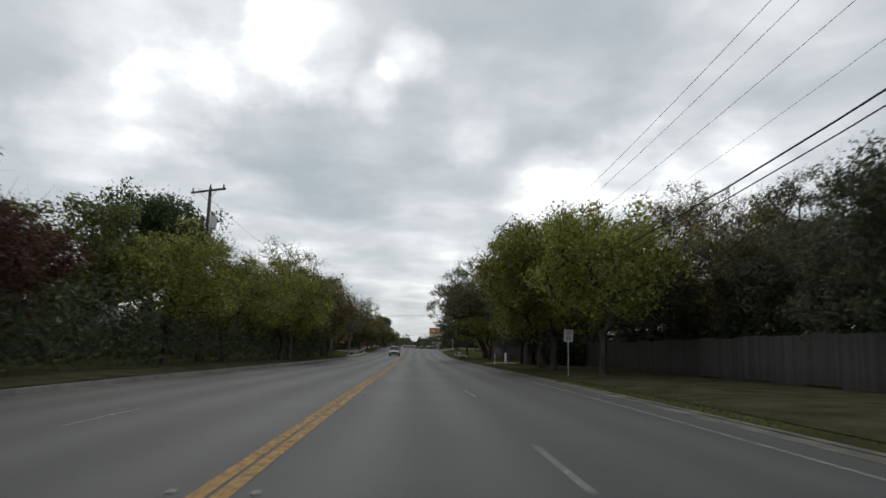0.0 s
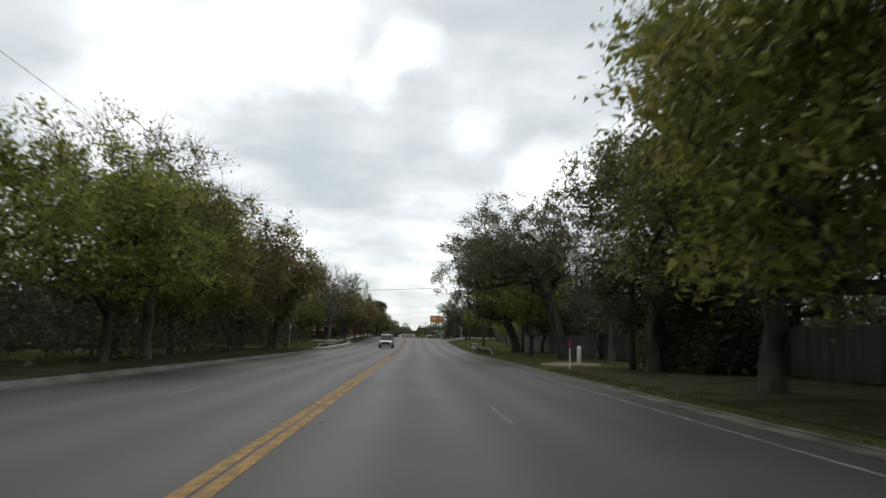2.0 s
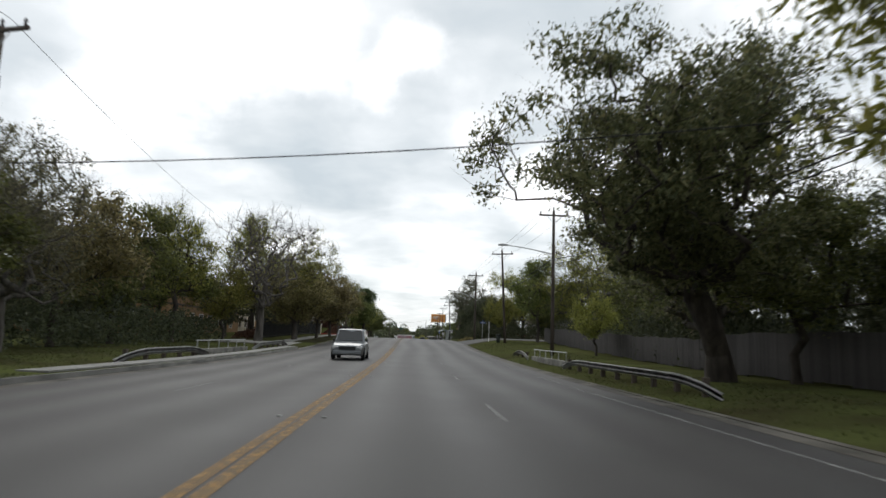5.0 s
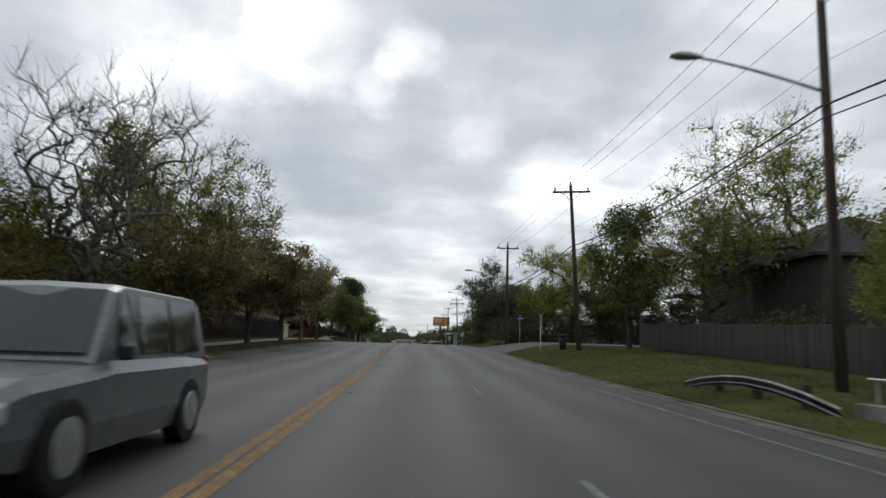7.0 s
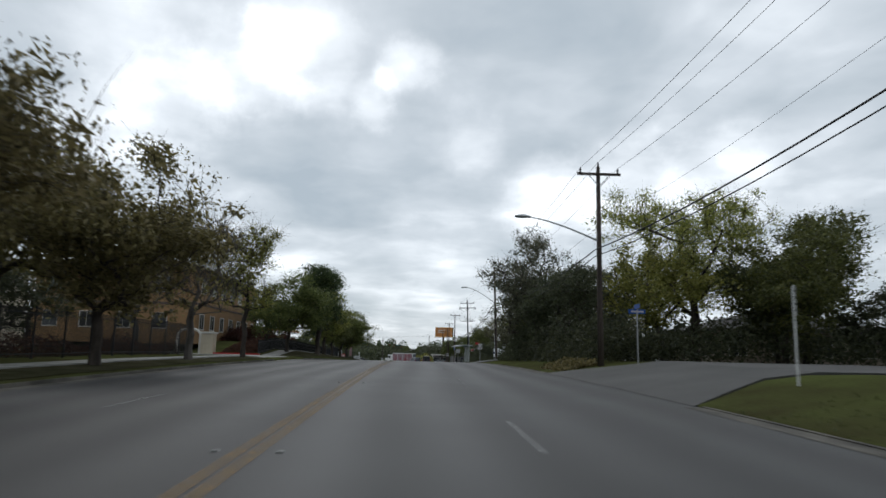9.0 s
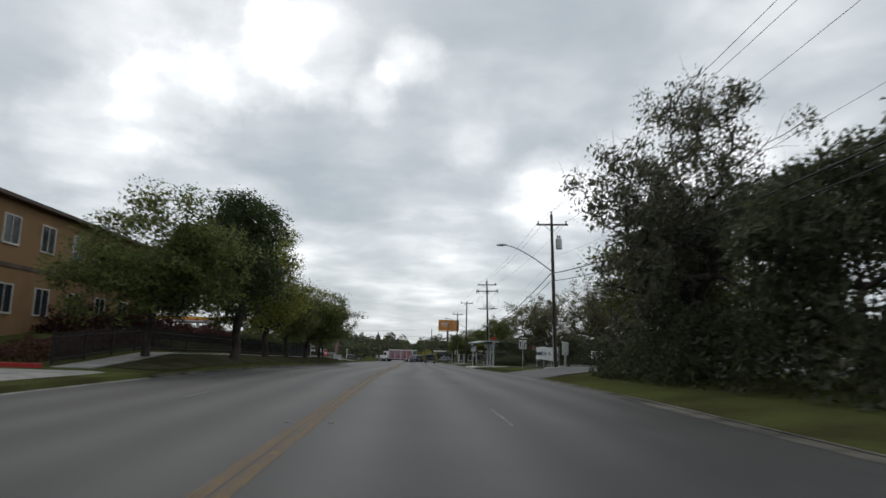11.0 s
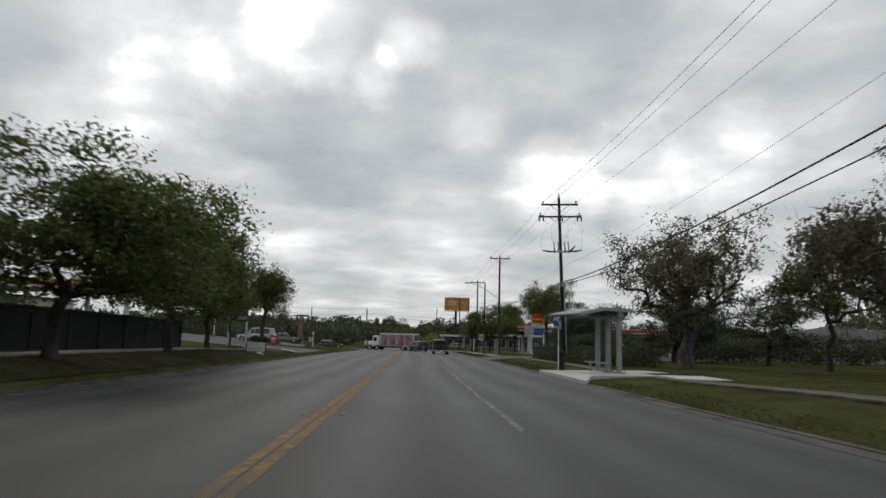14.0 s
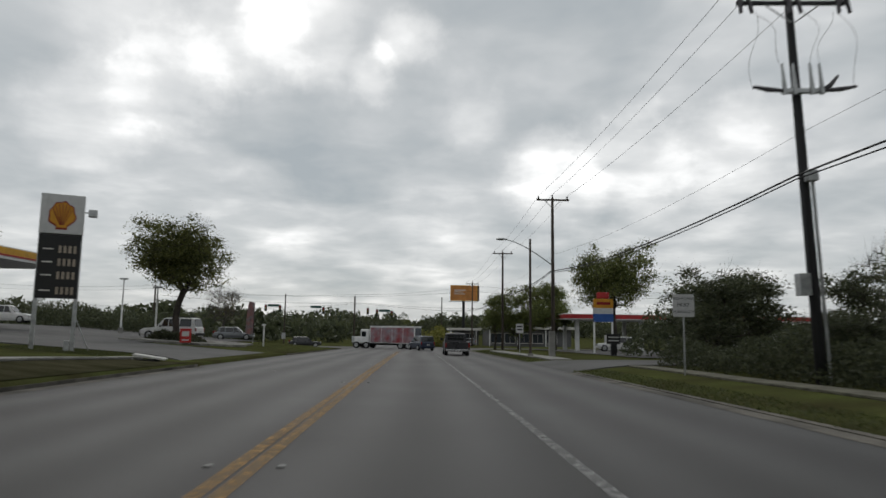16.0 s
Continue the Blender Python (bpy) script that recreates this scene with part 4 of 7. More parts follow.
TREES = [
    # left of the road: kind, x, y, height, crown radius, turn
    ("red_a", -13.5, 20.0, 6.2, 3.8, 10), ("green_b", -20, 27, 10.0, 4.4, 50), ("dome_a", -20.3, 50.5, 14.8, 5.2, 200), ("green_a", -17.5, 32, 8.6, 4.2, 40), ("red_a", -13.0, 9, 5.0, 3.4, 120),
    ("spring_a", -12.6, 34, 7.8, 4.0, 30), ("spring_b", -12.2, 42.5, 8.0, 3.8, 140), ("spring_b", -12.6, 50.5, 8.4, 3.6, 260), ("spring_a", -11.4, 57, 8.4, 4.5, 15),
    ("sparse_a", -11.5, 61, 12.0, 4.6, 70), ("densespring_a", -12.6, 67, 10.4, 4.0, 310), ("denseolive_a", -12.0, 76, 9.9, 4.2, 160), ("spring_b", -12.6, 70, 7.2, 3.6, 10), ("denseolive_a", -11.2, 86.2, 10.7, 4.2, 20), ("green_b", -13.8, 84, 6.6, 3.8, 60), ("green_a", -12.7, 81.5, 7.4, 3.8, 160), ("green_b", -12.6, 90.5, 7.0, 3.4, 100), ("spring_b", -13.2, 62, 7.4, 3.6, 10),
    ("talloak_a", -17.0, 108, 9.8, 4.8, 90), ("green_b", -15.5, 101, 7.6, 4.0, 240), ("brown_a", -19, 116, 9.6, 4.6, 190), ("green_a", -19.5, 124, 10.0, 4.6, 80), ("tallbrown_a", -24, 113, 10, 5, 30),
    ("light_a", -18.5, 132, 11.5, 3.6, 33), ("tallbare_a", -14.0, 141, 13.4, 5.2, 120), ("spring_b", -16.6, 139, 7.6, 3.2, 77), ("green_b", -21, 136, 9, 4.6, 10), ("light_a", -17.5, 153, 14.2, 4.6, 100),
    ("sparse_a", -12.4, 150.5, 13.0, 4.2, 200), ("denseolive_a", -12.2, 148.5, 8.0, 4.2, 0), ("dark_b", -20, 152, 6, 3.6, 0), ("dark_b", -20, 162, 6.4, 3.6, 100), ("dark_b", -20.5, 171, 6, 3.4, 220), ("dark_b", -21, 182, 5.5, 3.4, 50), ("denseolive_a", -11.2, 158, 9.2, 4.5, 40), ("denseolive_a", -11.0, 168.4, 8.4, 4.3, 300), ("brown_a", -17, 172, 11.5, 4.4, 15), ("bare_a", -11.0, 178, 8.4, 3.4, 15),
    ("light_a", -10.9, 188, 9.4, 2.8, 210), ("bare_a", -17, 186, 9.5, 3.6, 80), ("dense_a", -11.8, 207.5, 7.8, 4.0, 70), ("column_a", -10.2, 216.0, 10.7, 3.2, 5), ("dome_a", -16.4, 219.5, 5.4, 3.0, 90), ("cone_a", -10.9, 227.0, 10.4, 4.3, 150),
    ("dense_a", -11.0, 235.7, 7.2, 3.9, 290), ("dense_a", -11.0, 245.8, 7.0, 4.9, 45), ("dense_a", -11.0, 255.3, 8.0, 3.8, 130),
    ("dense_a", -11.6, 262.8, 7.4, 3.2, 310), ("dense_a", -14.8, 266.0, 8.2, 3.6, 220), ("green_b", -12.9, 272.0, 6.2, 1.9, 20), ("umbrella_a", -18.9, 308.4, 10.2, 5.5, 260), ("bare_a", -22, 332, 6.5, 2.8, 10),
    # right of the road
    ("dark_b", 17.0, 21, 9.6, 3.6, 60), ("tallbrown_a", 17.6, 40, 12.6, 4.4, 210), ("spring_a", 10.0, 35, 10.3, 4.9, 85), ("dark_a", 18.8, 34, 8.6, 3.6, 10), ("dark_b", 19.2, 39.5, 7.6, 3.8, 200), ("brown_a", 17, 34, 10.6, 4.2, 120), ("darkoak_a", 18.2, 46.0, 9.6, 4.6, 60), ("dark_b", 16.8, 40, 8.0, 4.0, 310), ("darkoak_a", 18.0, 24.5, 9.6, 4.2, 250), ("darkoak_a", 18.2, 30.0, 10.4, 4.6, 40),
    ("densespring_a", 9.2, 43.8, 11.6, 5.1, 170), ("tallgreen_a", 9.4, 49, 12.2, 5.3, 150), ("green_b", 17.5, 63, 8.5, 4.2, 70), ("tallgreen_a", 10.4, 60.4, 12.6, 5.0, 20), ("dome_a", 10.9, 61.2, 6.8, 4.3, 130), ("limboak_a", 11.2, 81, 12.2, 6.4, 0), ("darkoak_a", 17.8, 62, 10.5, 4.8, 200), ("darkoak_a", 17.4, 53, 9.0, 4.0, 120), ("darkoak_a", 20.0, 112, 10.5, 5.2, 80), ("spring_b", 9.9, 88.0, 11.8, 4.9, 60),
    ("tallbare_a", 14.2, 79, 10.2, 4.0, 220), ("tallbare_a", 20, 88, 10, 5, 20), ("tallbare_a", 14.6, 84, 8.6, 3.6, 120), ("dark_b", 20, 76, 6.5, 4, 0), ("dark_b", 18.5, 90, 6, 4, 90), ("darkoak_a", 17.8, 95.5, 9.6, 4.8, 30), ("dark_b", 18.5, 101, 7.4, 4.2, 140), ("leanoak_a", 11.2, 104, 13.0, 6.8, 25), ("green_b", 14, 104, 7.6, 4.0, 110), ("oak_a", 15.5, 114, 9.0, 4.6, 290),
    ("spring_b", 13.6, 129, 5.2, 2.2, 80), ("green_b", 18.0, 122, 8.5, 4.2, 280), ("green_a", 18.5, 134, 8.0, 4.0, 20), ("sparse_a", 17.6, 152, 10.8, 4.6, 130),
    ("sparse_a", 20.0, 151, 16.5, 5.6, 200), ("green_b", 14.4, 156.4, 10.2, 3.9, 20), ("sparse_a", 26, 163.5, 13.5, 4.6, 320), ("tallspring_a", 17.4, 185, 13.6, 5.2, 240), ("green_b", 25, 186, 10.4, 4.6, 75), ("spring_b", 13.8, 181, 7.6, 3.6, 100), ("green_b", 32, 182, 9, 4.6, 15), ("dense_a", 20.5, 180.5, 8.0, 4.2, 95), ("dark_b", 21, 182, 6.5, 3.6, 0), ("dark_a", 27, 180.5, 5.6, 3.4, 120), ("green_a", 38, 184, 8, 4.4, 60),
    ("dark_b", 11.0, 184.5, 6.4, 3.2, 40), ("dark_a", 11.4, 194, 8.0, 3.6, 160), ("darkoak_a", 10.9, 202.5, 12.2, 5.2, 290), ("dense_a", 12.6, 207.6, 8.2, 4.0, 220), ("dark_b", 15.5, 200, 8.4, 4.0, 20),
    ("talloak_a", 22.5, 244, 11.6, 6.4, 150), ("oak_b", 23.5, 255, 10.6, 5.4, 250), ("oak_a", 17.4, 267.5, 10.4, 5.6, 30), ("green_b", 26, 266, 10.0, 3.8, 120), ("oak_b", 34, 252, 10.5, 5.6, 300),
    ("bare_a", 30, 236, 9.0, 3.6, 200), ("dark_a", 14.0, 286, 4.6, 3.0, 60), ("dark_b", 20.5, 300, 6.8, 4.2, 180), ("umbrella_a", 18.0, 315, 10.4, 4.7, 95), ("green_a", 12.6, 336, 8.4, 4.6, 10), ("green_b", 9.4, 334, 7.0, 3.2, 60),
    ("bare_a", 27, 290, 7.2, 2.6, 40), ("green_b", 16, 331, 8.2, 3.8, 230), ("dark_b", 32, 300, 7.0, 4.4, 20), ("dark_b", 13.2, 275, 2.4, 2.0, 70), ("dark_a", 22, 281, 5.6, 4.0, 30), ("dark_a", 16.8, 291, 5.0, 3.2, 140), ("dark_b", 28, 277, 6.0, 4.4, 200), ("dark_b", 36, 270, 6.0, 4.6, 100), ("dark_a", 40, 258, 5.4, 4.2, 250),
]
for row in TREES:
    plant(*row)
for key in [k for k in KINDS if k not in used]:
    for ob in list(KINDS[key].children) + [KINDS[key]]:
        bpy.data.objects.remove(ob)


def foliage_belt(name, label, y0, y1, x0, x1, height, count, mat, seed, size=0.17, kind="stuff"):
    """Undergrowth: low shrubs grown into one another, with a ragged top."""
    rng = np.random.default_rng(seed)
    pts = []
    while len(pts) < count:
        x, y = rng.uniform(x0, x1), rng.uniform(y0, y1)
        h = height * (0.62 + 0.55 * noise.noise((x * 0.35 + seed, y * 0.22, 0)) + 0.25 * noise.noise((x * 1.1, y * 0.9, seed)))
        edge = min(1, (x - x0) / 0.8, (x1 - x) / 0.8)
        z = h * edge ** 0.4 * rng.uniform(0, 1) ** 0.6
        pts.append((x, y, land_z(x, y) + z))
    ob = new(name, leaf_mesh(name, np.array(pts), size, rng, mat))
    return tagged(ob, label, "shrubs", kind=kind)


foliage_belt("undergrowth", "dark tangled undergrowth beneath the roadside trees", -20, 93, -18, -11.3, 4.6, 32000, LEAF_DARK, 3, 0.134)
foliage_belt("undergrowth", "dark tangled undergrowth beneath the roadside trees", 93, 142, -22, -17, 3.6, 16000, LEAF_DARK, 4, 0.134)
foliage_belt("undergrowth", "dark undergrowth at the end of the wooden fence", 58, 67, 11.6, 15.0, 4.6, 11200, LEAF_DARK, 5, 0.123)
foliage_belt("undergrowth", "dark scrub behind the wooden fence", 10, 41, 16.0, 20.0, 5.6, 24000, LEAF_DARK, 28, 0.123)
foliage_belt("undergrowth", "dark shrubs behind the fence before the house", 41, 60, 15.8, 18.0, 3.0, 11200, LEAF_DARK, 29, 0.112)
foliage_belt("undergrowth", "dark shrubs spreading over the verge", 199, 209, 8.2, 10.6, 3.4, 11200, LEAF_DARK, 61, 0.078)
foliage_belt("undergrowth", "dark shrubs beneath the trees by the street corner", 176.5, 208, 8.6, 14, 3.2, 17600, LEAF_DARK, 6, 0.123)
foliage_belt("undergrowth", "dark shrubs along the side street", 178, 190, 14, 42, 3.6, 16000, LEAF_DARK, 16, 0.134)
foliage_belt("hedge", "dense dark hedge behind the sidewalk", 264.5, 284, 10.4, 14.8, 1.65, 36800, LEAF_DARK, 7, 0.067)
foliage_belt("hedge", "dark reddish hedge on the lawn behind the fence", 212, 247, -19.4, -17.2, 2.5, 17600, LEAF_RED, 8, 0.101)
foliage_belt("shrubs", "low reddish shrubs beside the apartment driveway", 203, 216, -16.6, -14.2, 1.1, 9000, LEAF_RED, 48, 0.070)
foliage_belt("hedge", "dark hedge behind the screen fence", 244, 263, -18.2, -15.4, 2.4, 12800, LEAF_DARK, 18, 0.101)
foliage_belt("hedge", "dark reddish hedge behind the iron fence", 146, 192, -17.8, -16.2, 1.5, 12800, LEAF_RED, 9, 0.084)
foliage_belt("hedge", "long dark green hedge behind the petrol station", 328, 334, -75, -24, 3.2, 20800, LEAF_DARK, 10, 0.145)
foliage_belt("shrubs", "low dark shrubs beside the white off-road car", 306.5, 309.5, -20.6, -16.8, 1.0, 2200, LEAF_DARK, 12, 0.120)
foliage_belt("weeds", "dry weeds at the foot of the pole", 176, 181, 7.0, 9.0, 0.7, 1500, LEAF_BROWN, 13, 0.120)
foliage_belt("undergrowth", "dark scrub beneath the bare trees", 66, 128, 15.3, 20, 5.2, 36800, LEAF_DARK, 24, 0.145)
foliage_belt("undergrowth", "dark scrub behind the fence", 100, 158, 16.0, 21, 3.0, 14400, LEAF_DARK, 14, 0.134)
foliage_belt("shrubs", "dark shrubs between the park and the petrol station", 299, 304, 15, 44, 4.2, 11200, LEAF_DARK, 19, 0.157)
foliage_belt("shrubs", "dark shrubs along the back of the park", 283, 288, 25, 47, 3.6, 12000, LEAF_DARK, 71, 0.130)
foliage_belt("shrubs", "bright green shrubs beyond the crossing", 372, 382, -2, 7, 4.2, 4000, LEAF_SPRING, 15, 0.250)


def far_woods(name, label, y0, y1, x0, x1, count, height, mat, seed):
    """Far woods: overlapping crowns of leaves, as one mass."""
    rng = np.random.default_rng(seed)
    pts = []
    for k in range(count):
        x, y = rng.uniform(x0, x1), rng.uniform(y0, y1)
        h = height * rng.uniform(0.6, 1.15)
        r = rng.uniform(3.0, 6.0)
        q = rng.normal(size=(160, 3))
        q /= np.linalg.norm(q, axis=1)[:, None]
        q *= rng.uniform(0.6, 1.0, (160, 1))
        pts.append(np.array((x, y, land_z(x, y) + h * 0.52)) + q * np.array((r, r, h * 0.5)))
    ob = new(name, leaf_mesh(name, np.concatenate(pts), 0.82, rng, mat, 0.0))
    tagged(ob, label, "woods", kind="stuff")


far_woods("far_woods", "dark distant woods on a low hill", 470, 620, -260, 260, 330, 9, LEAF_DARK, 21)
far_woods("far_woods", "hazy green woods on the far hillside", 640, 1150, -600, 600, 420, 11, LEAF_DEEP, 22)
far_woods("far_woods", "green woods beyond the crossing", 385, 440, -120, -14, 70, 7.5, LEAF_DARK, 23)
far_woods("far_woods", "dark woods behind the roadside trees", -40, 150, -60, -25, 60, 8, LEAF_DARK, 24)
far_woods("far_woods", "dark trees behind the houses", -40, 160, 40, 75, 60, 9, LEAF_DARK, 25)
far_woods("far_woods", "dark trees behind the park", 225, 330, 62, 100, 45, 9, LEAF_OAK, 26)
far_woods("far_woods", "dark trees behind the apartments", 150, 290, -95, -62, 45, 9, LEAF_OAK, 27)


def grass_tufts(name, label, areas, count, seed):
    rng = np.random.default_rng(seed)
    v, f = [], []
    for k in range(count):
        x0, x1, y0, y1 = areas[rng.integers(len(areas))]
        x, y = rng.uniform(x0, x1), rng.uniform(y0, y1)
        z = land_z(x, y) - 0.01
        a = rng.uniform(0, 2 * math.pi)
        h, w = rng.uniform(0.03, 0.10), rng.uniform(0.01, 0.025)
        dx, dy = math.cos(a) * w, math.sin(a) * w
        lx, ly = rng.normal(0, 0.05, 2)
        b = len(v)
        v += [(x - dx, y - dy, z), (x + dx, y + dy, z), (x + lx, y + ly, z + h)]
        f.append((b, b + 1, b + 2))
    me = bpy.data.meshes.new(name)
    me.from_pydata(v, [], f)
    me.materials.append(BLADES)
    tagged(new(name, me), label, "grass", kind="stuff")


grass_tufts("grass", "short green verge grass", [(6.5, 7.4, 0, 65), (6.5, 13, 66, 158), (6.5, 12, 94, 156)], 24000, 31)
grass_tufts("grass", "short green verge grass", [(-12.5, -9.2, 82, 97), (-17, -10.2, 98, 134), (-18, -13, 283, 287)], 24000, 32)
grass_tufts("grass", "short green park grass", [(6.5, 7.7, 224, 250), (9.2, 22, 226, 262), (6.5, 7.7, 262, 283), (-16, -8.9, 304, 336), (6.5, 7.7, 294, 330)], 20000, 33)
# ---- utility poles and lines ----
# x, y, top, crossarm height, half arm, cable height, second arm, lamp, transformer
POLES = [
    (9.8, -45, 10.7, 10.3, 1.05, 7.1, 0, 0, 0), (9.8, 9, 10.7, 10.3, 1.05, 7.1, 0, 0, 0), (10.0, 62, 10.2, 9.8, 1.05, 6.9, 0, 0, 0), (12.3, 106.5, 10.2, 9.8, 1.05, 6.8, 0, 0, 0),
    (10.1, 128, 10.6, 10.2, 1.0, 6.9, 0, 1, 0), (9.78, 152.8, 10.9, 10.45, 1.05, 7.0, 0, 0, 0), (8.85, 175.6, 10.5, 10.1, 0.92, 6.4, 0, 1, 0), (9.9, 225, 12.0, 11.2, 1.03, 7.6, 0, 1, 1),
    (10.42, 272.6, 12.0, 11.42, 1.22, 5.6, 1, 0, 0), (9.75, 302.3, 11.0, 10.8, 1.05, 5.6, 0, 1, 0), (9.9, 331, 10.4, 10.2, 1.0, 5.4, 0, 0, 0), (9.9, 372, 9.8, 9.5, 1.0, 5.2, 0, 0, 0)]


def insulator(parent, x, y, z):
    bm = tube(bmesh.new(), [(x, y, z), (x, y, z + 0.06), (x, y, z + 0.1), (x, y, z + 0.16), (x, y, z + 0.22), (x, y, z + 0.26)], [0.03, 0.06, 0.035, 0.06, 0.035, 0.02], 8)
    part("insulator", bm, INSULATOR, parent)


def street_light_arm(parent, z0, tip_x, tip_z, tip_y=-0.6):
    """A curved bracket arm out over the road with a cobra head."""
    pts = []
    for k in range(9):
        u = k / 8
        pts.append((tip_x * u, tip_y * u, z0 + (tip_z - z0) * (1 - (1 - u) ** 1.4)))
    arm = part("lamp_arm", tube(bmesh.new(), pts, [0.045 - 0.012 * k / 8 for k in range(9)], 7), GALV, parent, smooth=True)
    d = 1 if tip_x > 0 else -1
    bm = bmesh.new()
    rings = []
    for u, w, h in ((0, 0.05, 0.05), (0.12, 0.09, 0.08), (0.35, 0.16, 0.12), (0.6, 0.17, 0.11), (0.78, 0.10, 0.06)):
        rings.append([bm.verts.new((tip_x + d * u, tip_y + w * math.cos(a), tip_z + 0.02 + h * (math.sin(a) if math.sin(a) > 0 else 0.6 * math.sin(a)))) for a in [2 * math.pi * k / 10 for k in range(10)]])
    for a, b in zip(rings, rings[1:]):
        for k in range(10):
            bm.faces.new((a[k], a[(k + 1) % 10], b[(k + 1) % 10], b[k]))
    bm.faces.new(rings[0])
    bm.faces.new(rings[-1])
    bmesh.ops.recalc_face_normals(bm, faces=bm.faces[:])
    part("lamp_head", bm, GALV, arm, "grey cobra-head street light", smooth=True)


LEAN = {272.6: -2.0, 152.8: -3.0, 225: -1.8, 99.5: 2.0}


def utility_pole(x, y, top, arm_z, half, cable_z, second, lamp, can, mat=POLE_WOOD, label="", turn=0.0):
    """A pole that stands at (x, y) halfway up; some of them lean a little."""
    z0 = land_z(x, y)
    lean = LEAN.get(y, 0.0)
    root = empty("utility_pole", x - math.tan(radians(lean)) * (top - z0) * 0.6, y, z0)
    root.matrix_world = root.matrix_world @ pose(0, 0, 0, 0, lean, turn)
    h = top - z0
    part("shaft", tube(bmesh.new(), [(0, 0, -0.3), (0, 0, h * 0.3), (0, 0, h * 0.7), (0, 0, h)], [0.15, 0.135, 0.115, 0.095], 12), mat, root, smooth=True)
    az = arm_z - z0
    arms = [az] + ([az - 0.9] if second else [])
    for a in arms:
        w = half if a == az else half * 1.18
        arm = part("crossarm", boxed(-w - 0.15, w + 0.15, -0.22, -0.12, a - 0.06, a + 0.06, bevel=0.012), mat, root)
        for s in (-1, 1):
            part("brace", rod(s * w * 0.55, -0.17, a - 0.05, s * 0.06, -0.14, a - 0.55, 0.02, 6), GALV, root)
            insulator(arm, s * w, -0.17, a + 0.05)
    insulator(root, 0, 0, h)
    if second:
        for s in (-1, 0, 1):
            for k in (-0.12, 0.12):
                part("dead_end_insulator", tube(bmesh.new(), [(s * half * 1.15 + k, -0.25, az - 0.82), (s * half * 1.15 + k * 1.3, -0.3, az - 1.25)], [0.07, 0.05], 7), INSULATOR, root)
        c = az - 3.5
        part("switch_bracket", boxed(-0.55, 0.6, -0.3, -0.16, c - 0.05, c + 0.08, bevel=0.01), GALV, root)
        for s in (-0.5, -0.2, 0.28, 0.55):
            part("cutout_fuse", tube(bmesh.new(), [(s, -0.3, c - 0.1), (s - 0.03, -0.34, c + 0.35), (s - 0.06, -0.36, c + 0.75)], [0.075, 0.05, 0.035], 8), GALV, root)
        for s, dx in ((-0.55, -0.85), (0.6, 0.9), (0.5, 0.5)):
            part("lightning_arrester", tube(bmesh.new(), [(s, -0.3, c), (s + dx * 0.5, -0.34, c + 0.02 + 0.1 * (dx == 0.5)), (s + dx, -0.34, c + 0.1 + 0.3 * (dx == 0.5))], [0.05, 0.07, 0.04], 8), INSULATOR, root)
        for a, b, sag in (((-1.25, -0.25, az - 1.2), (-0.56, -0.36, c + 0.8), 0.2), ((-1.1, -0.25, az - 1.2), (-1.35, -0.34, c + 0.05), -0.15), ((1.2, -0.25, az - 1.2), (1.5, -0.34, c + 0.05), 0.2),
                          ((1.1, -0.25, az - 1.2), (0.6, -0.36, c + 0.8), -0.2), ((0.1, -0.25, az - 1.15), (0.3, -0.36, c + 0.8), 0.3)):
            pts = []
            for k in range(9):
                u = k / 8
                pts.append((a[0] + (b[0] - a[0]) * u + sag * math.sin(math.pi * u) + 0.12 * math.sin(2 * math.pi * u), a[1] - 0.2 * math.sin(math.pi * u), a[2] + (b[2] - a[2]) * u))
            part("jumper_wire", tube(bmesh.new(), pts, [0.006] * 9, 5), CABLE, root)
        part("meter_box", boxed(-0.46, -0.14, -0.16, 0.1, 2.35, 2.95, bevel=0.02), GALV, root)
        part("conduit", rod(0.17, -0.12, 0, 0.17, -0.1, cable_z - z0, 0.045), GALV, root)
        part("splice_box", boxed(-0.1, 0.2, -0.36, -0.16, cable_z - z0 - 0.2, cable_z - z0 + 0.1, bevel=0.02), GALV, root)
    if lamp:
        street_light_arm(root, cable_z - z0 + 0.1 if can else cable_z - z0 + 0.4, -3.4, (9.58 if can else 7.75) - z0)
    if can:
        bm = tube(bmesh.new(), [(0.48, -0.05, h - 2.6), (0.48, -0.05, h - 2.55), (0.48, -0.05, h - 1.85), (0.48, -0.05, h - 1.8)], [0.2, 0.23, 0.23, 0.19], 14)
        t = part("transformer", bm, GALV, root, "grey can transformer")
        for s in (-0.08, 0.08):
            insulator(t, 0.48 + s, -0.05, h - 1.8)
        part("ground_conduit", rod(-0.16, -0.06, 0, -0.15, -0.05, 3.0, 0.03), GALV, root)
    return tagged(root, label or ("weathered wooden utility pole" + (" with a curved street light" if lamp else " with a crossarm")), "utility pole", "utility poles along the road")


